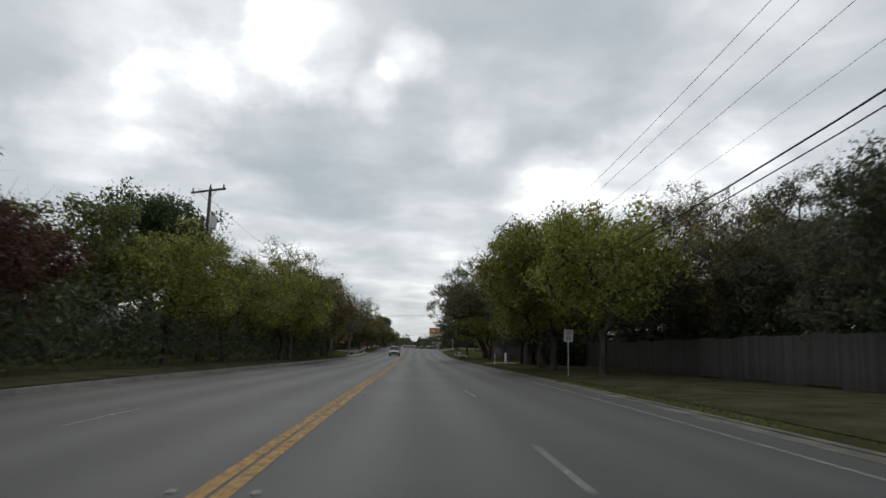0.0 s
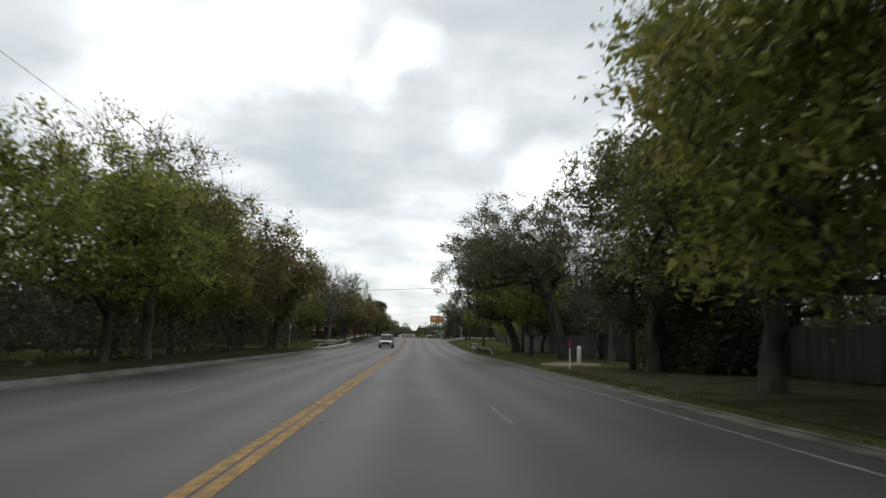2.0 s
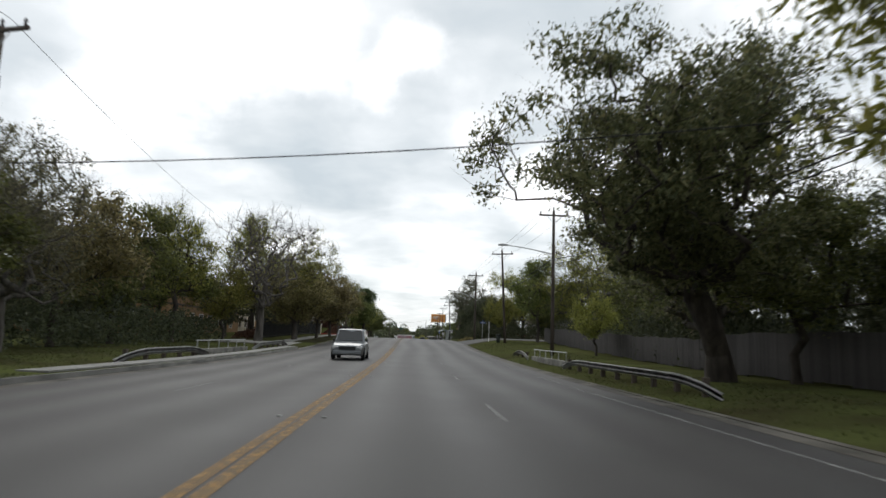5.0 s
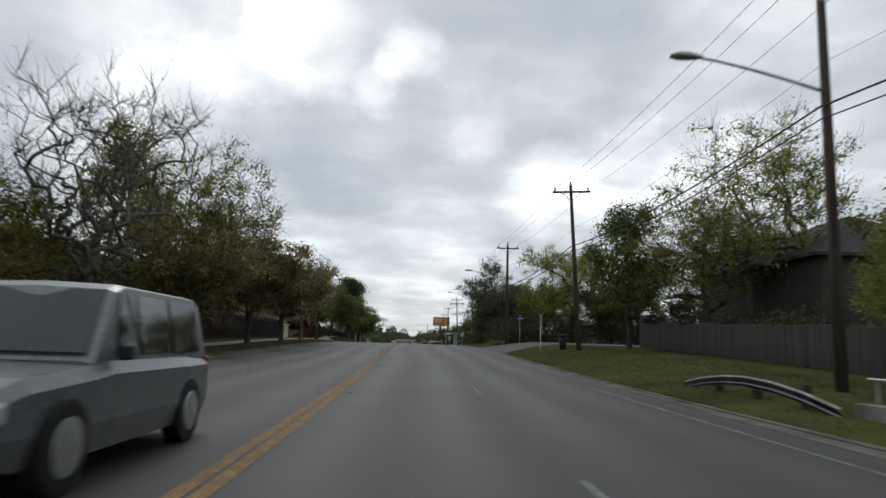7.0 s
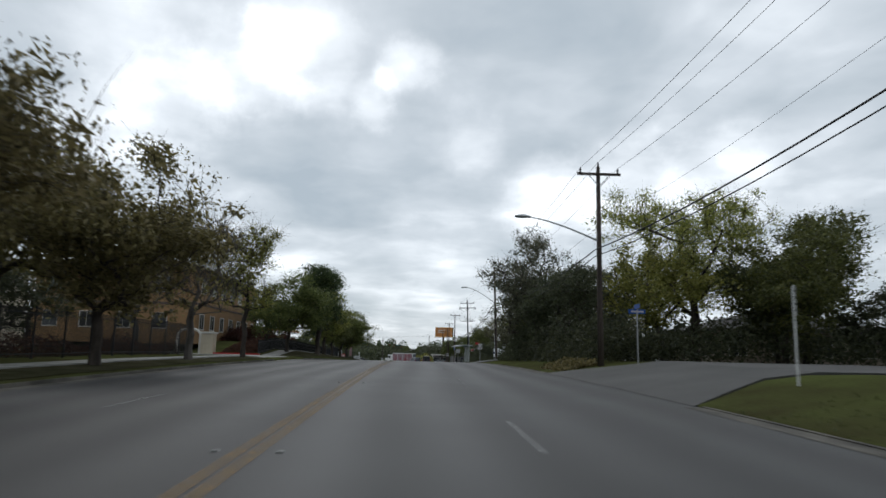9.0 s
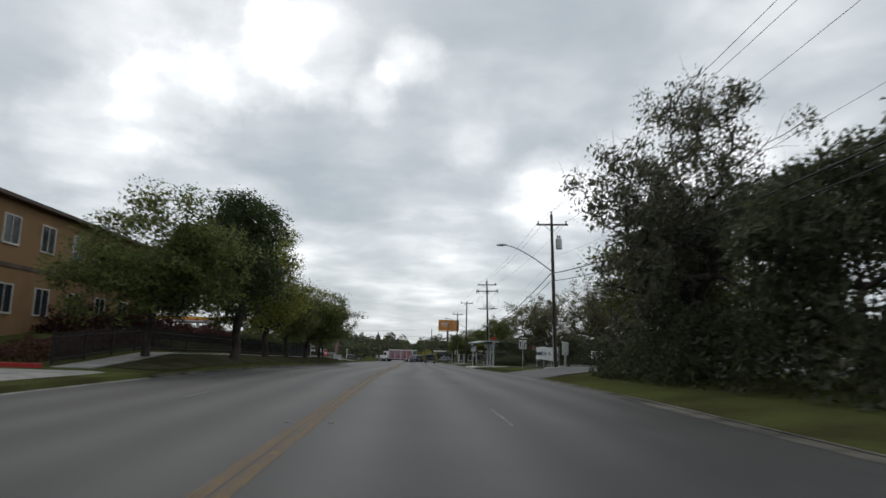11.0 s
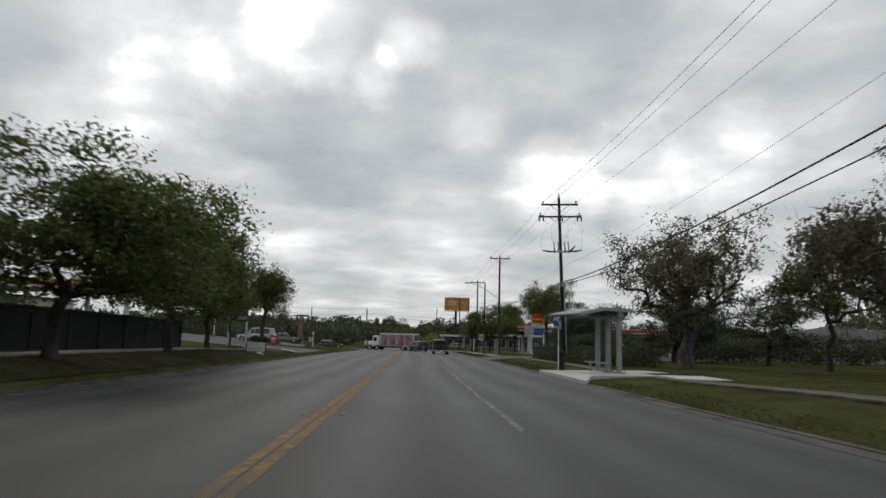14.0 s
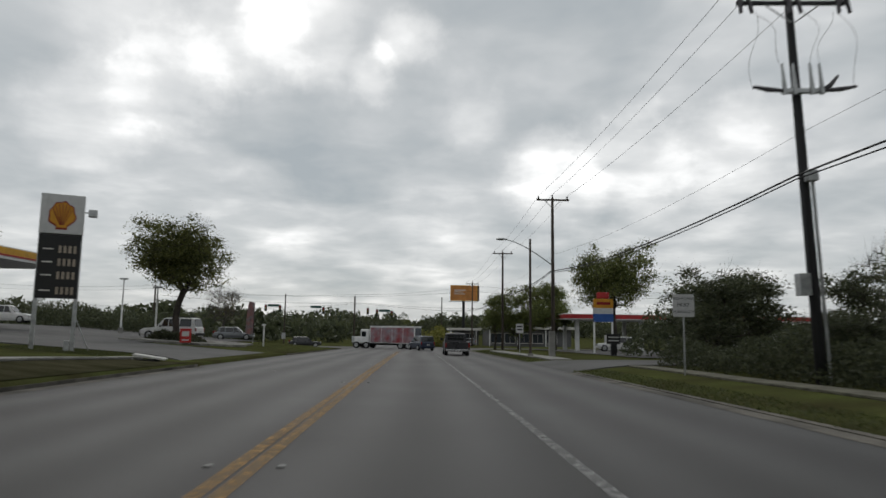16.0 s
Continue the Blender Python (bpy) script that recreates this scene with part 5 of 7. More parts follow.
for row in POLES:
    x, y = row[0], row[1]
    dark = row[6] == 1
    utility_pole(*row, mat=POLE_DARK if dark else POLE_WOOD, label="dark creosoted utility pole with two crossarms and switches" if dark else "")
utility_pole(-12.9, 40, 10.6, 10.4, 1.3, 7.0, 0, 0, 1, label="weathered utility pole with a transformer among trees", turn=-30)
pole = utility_pole(-12.7, 99.5, 9.6, 9.4, 1.15, 6.2, 0, 0, 0, label="weathered utility pole behind the guardrail", turn=-20)
part("side_bracket", rod(0, -0.1, 7.9, 0.4, -0.16, 8.0, 0.025, 6), GALV, pole)
part("spool_insulator", tube(bmesh.new(), [(0.4, -0.16, 7.85), (0.4, -0.16, 7.98), (0.42, -0.16, 8.3)], [0.06, 0.07, 0.03], 8), INSULATOR, pole)


def span(a, b, sag, n=10):
    a, b = Vector(a), Vector(b)
    return [a.lerp(b, k / n) - Vector((0, 0, sag * 4 * (k / n) * (1 - k / n))) for k in range(n)]


def line(name, label, points, sag, radius, mat):
    pts = []
    for a, b in zip(points, points[1:]):
        pts += span(a, b, sag * (Vector(b) - Vector(a)).length / 45)
    pts.append(Vector(points[-1]))
    bm = tube(bmesh.new(), pts, [radius] * len(pts), 5)
    return tagged(part(name, bm, mat), label, "cable", "overhead lines")


for s in (-1, 0, 1):
    line("power_line", "thin overhead power line strung between poles", [(p[0] + s * p[4], p[1] - (0.17 if s else 0), (p[3] + 0.3) if s else p[2] + 0.25) for p in POLES], 0.5, 0.009, WIRE)
line("power_line", "thin neutral wire strung between poles", [(p[0] + 0.1, p[1], p[5] + 1.25) for p in POLES], 0.6, 0.006, WIRE)
line("telephone_cable", "thick black telephone cable strung between poles", [(p[0] - 0.17, p[1], p[5]) for p in POLES], 0.7, 0.028, CABLE)
line("telephone_cable", "black telephone cable with lashed slack strung between poles", [(p[0] - 0.17, p[1], p[5] - (0.55 if p[1] == 225 else 0.32 if p[1] < 260 else 0.1)) for p in POLES], 0.75, 0.02, CABLE)
line("service_wire", "black service wire slung across the road", [(-11.9, 99.5, 5.5), (10.2, 95, 6.5)], 0.55, 0.018, CABLE)
line("power_line", "thin overhead wire between old poles", [(-14, 41, 10.8), (-12.4, 99.5, 9.9), (-16, 150, 10)], 0.8, 0.01, WIRE)

# ---- guardrails ----


def guardrail(x, y0, y1, side, label):
    """A W-beam on timber posts, its ends turned down to the ground."""
    root = empty("guardrail", x, (y0 + y1) / 2, road_z((y0 + y1) / 2))
    oz = root.location
    prof = [(0, -0.13), (0.045, -0.09), (0.045, -0.05), (0, -0.02), (0, 0.02), (0.045, 0.05), (0.045, 0.09), (0, 0.13)]
    bm = bmesh.new()
    n = int((y1 - y0) / 1.0)
    rows = []
    for j in range(n + 1):
        y = y0 + (y1 - y0) * j / n
        drop = 0.36 * max(0, 1 - min(y - y0, y1 - y) / 3.5) ** 2
        z = road_z(y) + 0.5 - drop
        rows.append([bm.verts.new((-side * (px + 0.09) , y - oz.y, z + pz - oz.z)) for px, pz in prof])
    for a, b in zip(rows, rows[1:]):
        for k in range(len(prof) - 1):
            bm.faces.new((a[k], a[k + 1], b[k + 1], b[k]))
    bmesh.ops.solidify(bm, geom=bm.faces[:], thickness=0.006)
    part("beam", bm, RAIL_STEEL, root, smooth=False)
    for y in np.arange(y0 + 1.2, y1 - 0.5, 1.9):
        z = road_z(y)
        part("post", boxed(-0.08, 0.08, y - oz.y - 0.08, y - oz.y + 0.08, z - 0.3 - oz.z, z + 0.6 - oz.z, bevel=0.01), POLE_WOOD, root)
    return tagged(root, label, "guardrail", "guardrails at the culvert")


guardrail(7.8, 96.5, 114, 1, "grey steel guardrail on wooden posts")
guardrail(7.9, 124.6, 131.5, 1, "grey steel guardrail on wooden posts")
guardrail(-10.5, 104, 115, -1, "pale steel guardrail beside the walkway")
guardrail(-10.5, 124, 136, -1, "pale steel guardrail beside the walkway")
for x, y0, y1 in ((-10.7, 113.5, 123.5), (8.1, 114.6, 124.4)):
    root = tagged(empty("culvert_parapet", x, 118.5, road_z(118.5)), "low stained concrete culvert wall with a pipe rail", "parapet")
    part("wall", boxed(-0.15, 0.15, y0 - 118.5, y1 - 118.5, -0.3, 0.42, bevel=0.02), DIRT_CONCRETE, root)
    for k in range(6):
        yy = y0 - 118.5 + 0.4 + k * (y1 - y0 - 0.8) / 5
        part("post", rod(0, yy, 0.4, 0, yy, 0.85, 0.03), GALV, root)
    part("rail", rod(0, y0 - 118.5 + 0.2, 0.85, 0, y1 - 118.5 - 0.2, 0.85, 0.03), GALV, root)

# ---- signs and posts ----


def text_mesh(words, size, align="CENTER"):
    c = bpy.data.curves.new("lettering", "FONT")
    c.body, c.size, c.align_x, c.align_y, c.extrude = words, size, align, "CENTER", 0.002
    ob = bpy.data.objects.new("lettering", c)
    scene.collection.objects.link(ob)
    me = bpy.data.meshes.new_from_object(ob.evaluated_get(bpy.context.evaluated_depsgraph_get()))
    bpy.data.objects.remove(ob)
    return me


def lettering(parent, words, size, x, y, z, mat, turn=0.0):
    """Raised letters that face the oncoming driver (towards -y), turned about z."""
    me = text_mesh(words, size)
    me.materials.clear()
    me.materials.append(mat)
    ob = new("lettering", me)
    ob.parent = parent
    ob.matrix_basis = pose(x, y, z, 90, 0, turn)
    return ob


def plate(w, h, t=0.006, r=0.04):
    """A sign blank with rounded corners, standing in x and z."""
    bm = bmesh.new()
    o = []
    for cx, cz, a0 in ((w / 2 - r, h / 2 - r, 0), (-w / 2 + r, h / 2 - r, 90), (-w / 2 + r, -h / 2 + r, 180), (w / 2 - r, -h / 2 + r, 270)):
        o += [(cx + r * math.cos(radians(a0 + 30 * k)), cz + r * math.sin(radians(a0 + 30 * k))) for k in range(4)]
    return prism(bm, o, -t, t)


def road_sign(name, x, y, base_to_mid, w, h, lines, label, turn=0.0, blank=SIGN_WHITE, ink=SIGN_BLACK, post_mat=GALV, extra=()):
    root = empty(name, x, y, land_z(x, y), turn)
    part("post", tube(bmesh.new(), [(0, 0.03, -0.2), (0, 0.03, base_to_mid + h / 2 - 0.03)], [0.03, 0.03], 8), post_mat, root)
    bm = plate(w, h)
    bmesh.ops.translate(bm, verts=bm.verts, vec=(0, 0, base_to_mid))
    face = part("sign_plate", bm, blank, root)
    for words, size, dz in lines:
        if words == "-":
            part("bar", boxed(-w * 0.36, w * 0.36, -0.009, -0.006, base_to_mid + dz - size / 2, base_to_mid + dz + size / 2), ink, face)
        else:
            lettering(face, words, size, 0, -0.008, base_to_mid + dz, ink)
    for a in extra:
        bm = box(bmesh.new(), *a)
        bmesh.ops.translate(bm, verts=bm.verts, vec=(0, 0, base_to_mid))
        part("symbol", bm, ink, face)
    return tagged(root, label, "sign", "road signs")


# the speed sign's grey blank stands in for the tree shade on it
road_sign("speed_limit_sign", 8.0, 34.5, 2.1, 0.48, 0.64, [("SPEED", 0.12, 0.22), ("LIMIT", 0.12, 0.1), ("45", 0.28, -0.14)], "dull white speed limit sign on a steel post, greyed for tree shade", blank=GREY_WALL)
road_sign("road_sign", 9.17, 160.1, 2.02, 0.36, 0.72, [("-", 0.05, 0.22), ("-", 0.06, 0.05), ("-", 0.06, -0.1), ("-", 0.04, -0.25)], "white regulatory sign with black lines on a white post", turn=52, post_mat=WHITE_PAINT)
road_sign("turn_lane_sign", 8.95, 277.3, 2.32, 0.74, 0.76, [("RIGHT LANE", 0.125, 0.23), ("MUST", 0.17, 0.02), ("TURN RIGHT", 0.125, -0.22)], "white turn lane sign with black lettering on a post")
road_sign("lane_use_sign", 8.7, 230.9, 1.9, 0.58, 0.7, [], "white lane use sign with black arrows", extra=[(-0.22, -0.14, -0.010, -0.007, -0.25, 0.22), (-0.25, -0.11, -0.010, -0.007, 0.12, 0.2), (0.12, 0.2, -0.010, -0.007, -0.25, 0.15), (0.12, 0.28, -0.010, -0.007, 0.08, 0.16), (-0.02, 0.02, -0.010, -0.007, -0.3, 0.3)])
road_sign("small_sign", 8.4, 309, 2.1, 0.6, 0.75, [("-", 0.12, 0.15), ("-", 0.12, -0.1)], "small white roadside sign beyond the shelter")
road_sign("road_sign", -12.2, 97.8, 2.1, 0.3, 0.4, [("-", 0.06, 0.05)], "small pale sign turned edge-on to the road", turn=84)
# street name blade
root = tagged(empty("street_name_sign", 9.7, 172.9, land_z(9.7, 172.9)), "blue street name sign on a thin steel post", "sign", "road signs")
part("post", rod(0, 0, -0.2, 0, 0, 2.4, 0.03), GALV, root)
for k, (turn, z) in enumerate(((0, 2.3), (90, 2.52))):
    bm = plate(0.75, 0.2, 0.004, 0.02)
    bmesh.ops.transform(bm, matrix=pose(0, 0, z, 0, 0, turn), verts=bm.verts)
    blade = part("blade", bm, SIGN_BLUE, root)
    part("bar", boxed(-0.27, 0.27, -0.0085, -0.005, z - 0.04, z + 0.04, m=pose(0, 0, 0, 0, 0, turn)), SIGN_WHITE, blade)
# marker post, concrete bollard and thin posts by the gate
root = tagged(empty("marker_post", 7.85, 65.1, land_z(7.85, 65.1)), "white pipeline marker post with a red top", "post")
part("stake", tube(bmesh.new(), [(0, 0, -0.2), (0, 0, 1.0), (0, 0, 1.02)], [0.04, 0.04, 0.035], 10), WHITE_PAINT, root)
part("cap", tube(bmesh.new(), [(0, 0, 1.02), (0, 0, 1.42), (0, 0, 1.45)], [0.045, 0.045, 0.03], 10), SIGN_RED, root)
root = tagged(part("bollard", tube(bmesh.new(), [(0, 0, -0.2), (0, 0, 0.93), (0, 0, 1.0), (0, 0, 1.04)], [0.125, 0.12, 0.1, 0.04], 14), WHITE_PAINT, smooth=True), "white-painted concrete bollard beside the dirt patch", "bollard")
root.location = (9.6, 70.2, land_z(9.6, 70.2))
for x, y in ((16.5, 92.5), (16.7, 90.6)):
    ob = tagged(part("pipe_post", rod(0, 0, 0, 0, 0, 3.4, 0.05), WHITE_PAINT), "thin white pipe standing by the fence", "post", "white pipes by the fence")
    ob.location = (x, y, land_z(x, y))
# green utility pedestal at the street corner
root = tagged(empty("utility_pedestal", 9.7, 155.4, land_z(9.7, 155.4)), "round dark green utility pedestal in the grass", "utility box")
part("body", tube(bmesh.new(), [(0, 0, -0.05), (0, 0, 0.4), (0, 0, 0.84)], [0.2, 0.22, 0.24], 16), PEDESTAL_GREEN, root, smooth=True)
part("lid", tube(bmesh.new(), [(0, 0, 0.82), (0, 0, 0.86), (0, 0, 0.94), (0, 0, 0.98)], [0.27, 0.29, 0.28, 0.16], 16), PEDESTAL_GREEN, root)

# ---- wooden fences ----


def board_fence(x, y0, y1, height, label, budget, mat=FENCE_WOOD):
    """A board fence; the nearest boards are single pieces."""
    root = empty("wooden_fence", x, y0, land_z(x, y0))
    z0 = root.location.z
    tagged(root, label, "fence")
    n = int((y1 - y0) / 0.15)
    pieces = None
    rest_v = bmesh.new()
    rng = random.Random(int(y0 * 7 + x))
    for j in range(n):
        y = y0 + 0.15 * j
        z = land_z(x, y) - z0
        dz = rng.uniform(-0.02, 0.02) + (0.06 if (j // 16) % 2 else 0)
        if j < budget:
            if pieces is None:
                bm = bmesh.new()
                prism(bm, [(-0.009, 0), (0.009, 0), (0.009, height - 0.03), (0, height), (-0.009, height - 0.03)], 0.004, 0.141)
                ob = part("board", bm, mat, root)
                pieces = ob.data
            else:
                ob = new("board", pieces)
                ob.parent = root
            ob.location = (rng.uniform(-0.006, 0.006), 0.15 * j, z + dz + 0.03)
        else:
            box(rest_v, -0.009, 0.009, 0.15 * j + 0.004, 0.15 * j + 0.141, z + dz + 0.03, z + dz + height)
    if n > budget:
        tagged(part("fence_run", rest_v, mat, root), kind="stuff")
    else:
        rest_v.free()
    for k in range(int((y1 - y0) / 2.4) + 1):
        y = 2.4 * k
        z = land_z(x, y0 + y) - z0
        part("post", boxed(0.02, 0.11, y - 0.045, y + 0.045, z - 0.2, z + height - 0.1), mat, root)
    for zz in (0.35, height - 0.35):
        part("rail", bar_along(bmesh.new(), 0.012, 0.05, 0, y1 - y0, lambda a, b: land_z(x, y0 + b) - z0 + zz + 0.045, lambda a, b: land_z(x, y0 + b) - z0 + zz - 0.045), mat, root)


board_fence(15.2, 16, 66, 1.95, "grey weathered board privacy fence along the verge", 280)
board_fence(15.0, 76, 112, 1.85, "grey weathered board fence behind the trees", 240)
board_fence(15.3, 114, 157, 1.6, "grey weathered board fence along the grass", 290)
board_fence(-19.0, -10, 92, 1.7, "dark weathered board fence behind undergrowth", 60, POLE_WOOD)


def iron_fence(x, y0, y1, height, label, budget):
    root = tagged(empty("iron_fence", x, y0, land_z(x, y0)), label, "fence")
    z0 = root.location.z
    n = int((y1 - y0) / 0.14)
    shared = None
    rest = bmesh.new()
    for j in range(n):
        z = land_z(x, y0 + 0.14 * j) - z0
        if j < budget:
            if shared is None:
                bm = box(bmesh.new(), -0.013, 0.013, -0.013, 0.013, 0.06, height)
                ob = part("picket", bm, BLACK_IRON, root)
                shared = ob.data
            else:
                ob = new("picket", shared)
                ob.parent = root
            ob.location = (0, 0.14 * j, z)
        else:
            box(rest, -0.013, 0.013, 0.14 * j - 0.013, 0.14 * j + 0.013, z + 0.06, z + height)
    if n > budget:
        tagged(part("fence_run", rest, BLACK_IRON, root), kind="stuff")
    else:
        rest.free()
    for zz in (0.2, height - 0.2):
        part("rail", bar_along(bmesh.new(), -0.018, 0.018, 0, y1 - y0, lambda a, b: land_z(x, y0 + b) - z0 + zz + 0.02, lambda a, b: land_z(x, y0 + b) - z0 + zz - 0.02), BLACK_IRON, root)
    for k in range(int((y1 - y0) / 2.4) + 1):
        z = land_z(x, y0 + 2.4 * k) - z0
        part("post", boxed(-0.035, 0.035, 2.4 * k - 0.035, 2.4 * k + 0.035, z - 0.1, z + height + 0.08), BLACK_IRON, root)


iron_fence(-15.4, 146, 191, 2.05, "black iron picket fence before the apartments", 290)
iron_fence(-13.4, 203, 246, 1.2, "low black iron picket fence along the sidewalk", 260)
# dark screened fence before the petrol station
root = tagged(empty("screen_fence", -13.3, 246.2, land_z(-13.3, 246.2)), "black mesh-covered screen fence along the sidewalk", "fence")
fall = lambda b: land_z(-13.3, 246.2 + b) - land_z(-13.3, 246.2)
part("screen", bar_along(bmesh.new(), -0.02, 0.02, 0, 17.2, lambda a, b: 1.5 + fall(b), lambda a, b: 0.03 + fall(b)), MESH_DARK, root)
for k in range(8):
    part("post", rod(0.05, 2.45 * k, -0.2 + fall(2.45 * k), 0.05, 2.45 * k, 1.56 + fall(2.45 * k), 0.03), BLACK_IRON, root)
part("rail", bar_along(bmesh.new(), 0.02, 0.06, 0, 17.2, lambda a, b: 1.53 + fall(b), lambda a, b: 1.48 + fall(b)), BLACK_IRON, root)

# ---- buildings ----


def window_in(parent, side, x, y, z, w, h):
    """A framed window standing proud of a wall whose face looks along side ('x+', 'x-', 'y-')."""
    rz = {"x+": 90, "x-": -90, "y-": 0}[side]
    m = pose(x, y, z, 0, 0, rz)
    fr = bmesh.new()
    for a in ((-w / 2 - 0.07, w / 2 + 0.07, -0.06, 0.02, h / 2, h / 2 + 0.07), (-w / 2 - 0.07, w / 2 + 0.07, -0.08, 0.02, -h / 2 - 0.09, -h / 2), (-w / 2 - 0.07, -w / 2, -0.06, 0.02, -h / 2, h / 2), (w / 2, w / 2 + 0.07, -0.06, 0.02, -h / 2, h / 2), (-0.02, 0.02, -0.045, 0.02, -h / 2, h / 2)):
        box(fr, *a, m=m)
    f = part("window_frame", fr, TRIM, parent)
    for s in (-1, 1):
        x0, x1 = sorted((s * 0.02, s * w / 2))
        part("pane", boxed(x0, x1, -0.02, 0.0, -h / 2, h / 2, m=m), WINDOW_GLASS, f)


def hip_roof(bm, x0, x1, y0, y1, z, rise, over=0.5):
    x0, x1, y0, y1 = x0 - over, x1 + over, y0 - over, y1 + over
    w, l = x1 - x0, y1 - y0
    ins = min(w, l) / 2
    if w < l:
        r = [((x0 + x1) / 2, y0 + ins), ((x0 + x1) / 2, y1 - ins)]
    else:
        r = [(x0 + ins, (y0 + y1) / 2), (x1 - ins, (y0 + y1) / 2)]
    b = [bm.verts.new((x, y, z)) for x, y in ((x0, y0), (x1, y0), (x1, y1), (x0, y1))]
    lo = [bm.verts.new((x, y, z - 0.18)) for x, y in ((x0, y0), (x1, y0), (x1, y1), (x0, y1))]
    t = [bm.verts.new((x, y, z + rise)) for x, y in r]
    if w < l:
        fs = ((b[0], b[1], t[0]), (b[1], b[2], t[1], t[0]), (b[2], b[3], t[1]), (b[3], b[0], t[0], t[1]))
    else:
        fs = ((b[0], b[1], t[1], t[0]), (b[1], b[2], t[1]), (b[2], b[3], t[0], t[1]), (b[3], b[0], t[0]))
    for f in fs:
        bm.faces.new(f)
    for k in range(4):
        bm.faces.new((lo[k], lo[(k + 1) % 4], b[(k + 1) % 4], b[k]))
    bm.faces.new(lo[::-1])
    bmesh.ops.recalc_face_normals(bm, faces=bm.faces[:])
    return bm


def building(name, label, x0, x1, y0, y1, height, storeys, wall, roof, face, rise=2.2, pitch=3.2, win=(1.2, 1.3), door=True, category="building"):
    """A block with a hipped roof and framed windows on the side towards the road and on its near end."""
    xm, ym = (x0 + x1) / 2, (y0 + y1) / 2
    z = land_z(xm, ym) - 0.1
    root = tagged(empty(name, xm, ym, z), label, category)
    w, l = x1 - x0, y1 - y0
    part("wall", boxed(-w / 2, w / 2, -l / 2, l / 2, -0.3, height), wall, root)
    part("roof", hip_roof(bmesh.new(), -w / 2, w / 2, -l / 2, l / 2, height, rise), roof, root)
    part("belt_course", boxed(-w / 2 - 0.05, w / 2 + 0.05, -l / 2 - 0.05, l / 2 + 0.05, height / storeys - 0.1, height / storeys + 0.1), ROOF_BROWN, root) if storeys > 1 else None
    fx = w / 2 if face == "x+" else -w / 2
    for s in range(storeys):
        zc = height / storeys * (s + 0.52)
        for k in range(int(l / pitch)):
            window_in(root, face, fx, -l / 2 + pitch * (k + 0.5), zc, *win)
        for k in range(int(w / pitch)):
            window_in(root, "y-", -w / 2 + pitch * (k + 0.5), -l / 2, zc, *win)
    if door:
        s = 1 if face == "x+" else -1
        d = part("door", boxed(fx - 0.05, fx + 0.05, 0.2, 1.15, 0, 2.05), ROOF_BROWN, root)
        part("door_handle", boxed(fx + s * 0.05 - 0.02, fx + s * 0.05 + 0.03, 1.0, 1.05, 0.98, 1.08), GALV, d)
    return root


building("apartment_building", "two-storey tan stucco apartment building with a grey roof", -40, -25, 148, 176, 6.2, 2, STUCCO, ROOF, "x+")
building("apartment_building", "two-storey cream apartment building with a grey roof", -38, -26, 179, 190, 5.8, 2, STUCCO_PALE, ROOF, "x+")
building("apartment_building", "two-storey orange-tan stucco apartment building", -34, -19.6, 205, 227.5, 6.6, 2, STUCCO, ROOF_BROWN, "x+")
building("house", "single-storey house with a brown shingle roof behind the fence", 19.5, 30, 44, 58, 2.7, 1, BRICK_BEIGE, ROOF_BROWN, "x-", rise=2.4)
building("house", "low beige house with a shaded carport beyond the side street", 22, 36, 192, 203, 2.6, 1, BRICK_BEIGE, ROOF, "x-", rise=1.6)
building("house", "two-storey dark-sided house rising behind the board fence", 21.2, 32, 146, 160, 5.5, 1, DARK_SIDING, ROOF_DARK, "x-", rise=3.2, pitch=20)
building("church_hall", "long white hall at the edge of the park", 42, 62, 267, 276, 3.6, 1, WHITE_WALL, ROOF, "x-", rise=1.2, pitch=4.5)
building("house", "grey house beyond the park", 44, 56, 296, 308, 2.8, 1, GREY_WALL, ROOF, "x-", rise=1.8)
building("shop", "small cream petrol station shop", -62, -48, 302, 320, 3.6, 1, STUCCO_PALE, ROOF, "x+", rise=0.5)
building("house", "low dark house behind roadside trees", -36, -26, 60, 72, 2.8, 1, BRICK_BEIGE, ROOF, "x+", rise=2.0)
# red-curbed island and gatehouse at the apartments' driveway
root = tagged(empty("gatehouse", -17.2, 201.4, land_z(-17, 201)), "small cream entrance pier with a pale cap", "gate pier")
part("pier", boxed(-0.5, 0.5, -0.5, 0.5, -0.1, 1.7, bevel=0.03), STUCCO_PALE, root)
part("cap", boxed(-0.6, 0.6, -0.6, 0.6, 1.7, 1.85, bevel=0.03), TRIM, root)
root = tagged(empty("gate_arch", -18.9, 201.6, land_z(-18.9, 201.6)), "white arched gateway beside the entrance pier", "gateway")
part("arch", tube(bmesh.new(), [(0.95 * math.cos(a), 0, 1.55 + 0.55 * math.sin(a)) for a in np.linspace(0, math.pi, 12)], [0.11] * 12, 8), TRIM, root, smooth=True)
for k in (-0.95, 0.95):
    part("post", boxed(k - 0.11, k + 0.11, -0.11, 0.11, -0.1, 1.56, bevel=0.01), TRIM, root)
bm = bar_along(bmesh.new(), -17.2, -12.9, 201.1, 201.5, lambda x, y: lawn_z(x, y) + 0.16, lambda x, y: lawn_z(x, y) - 0.2)
tagged(part("kerb_30", bm, RED_BAND), "red-painted fire lane kerb at the driveway", "kerb", kind="structure")

# ---- bus shelter ----
pad_z = lawn_z(8.5, 257) + 0.12
root = tagged(empty("bus_shelter", 9.05, 256.35, pad_z, 14), "grey bus shelter with three columns and a canted roof", "bus shelter")


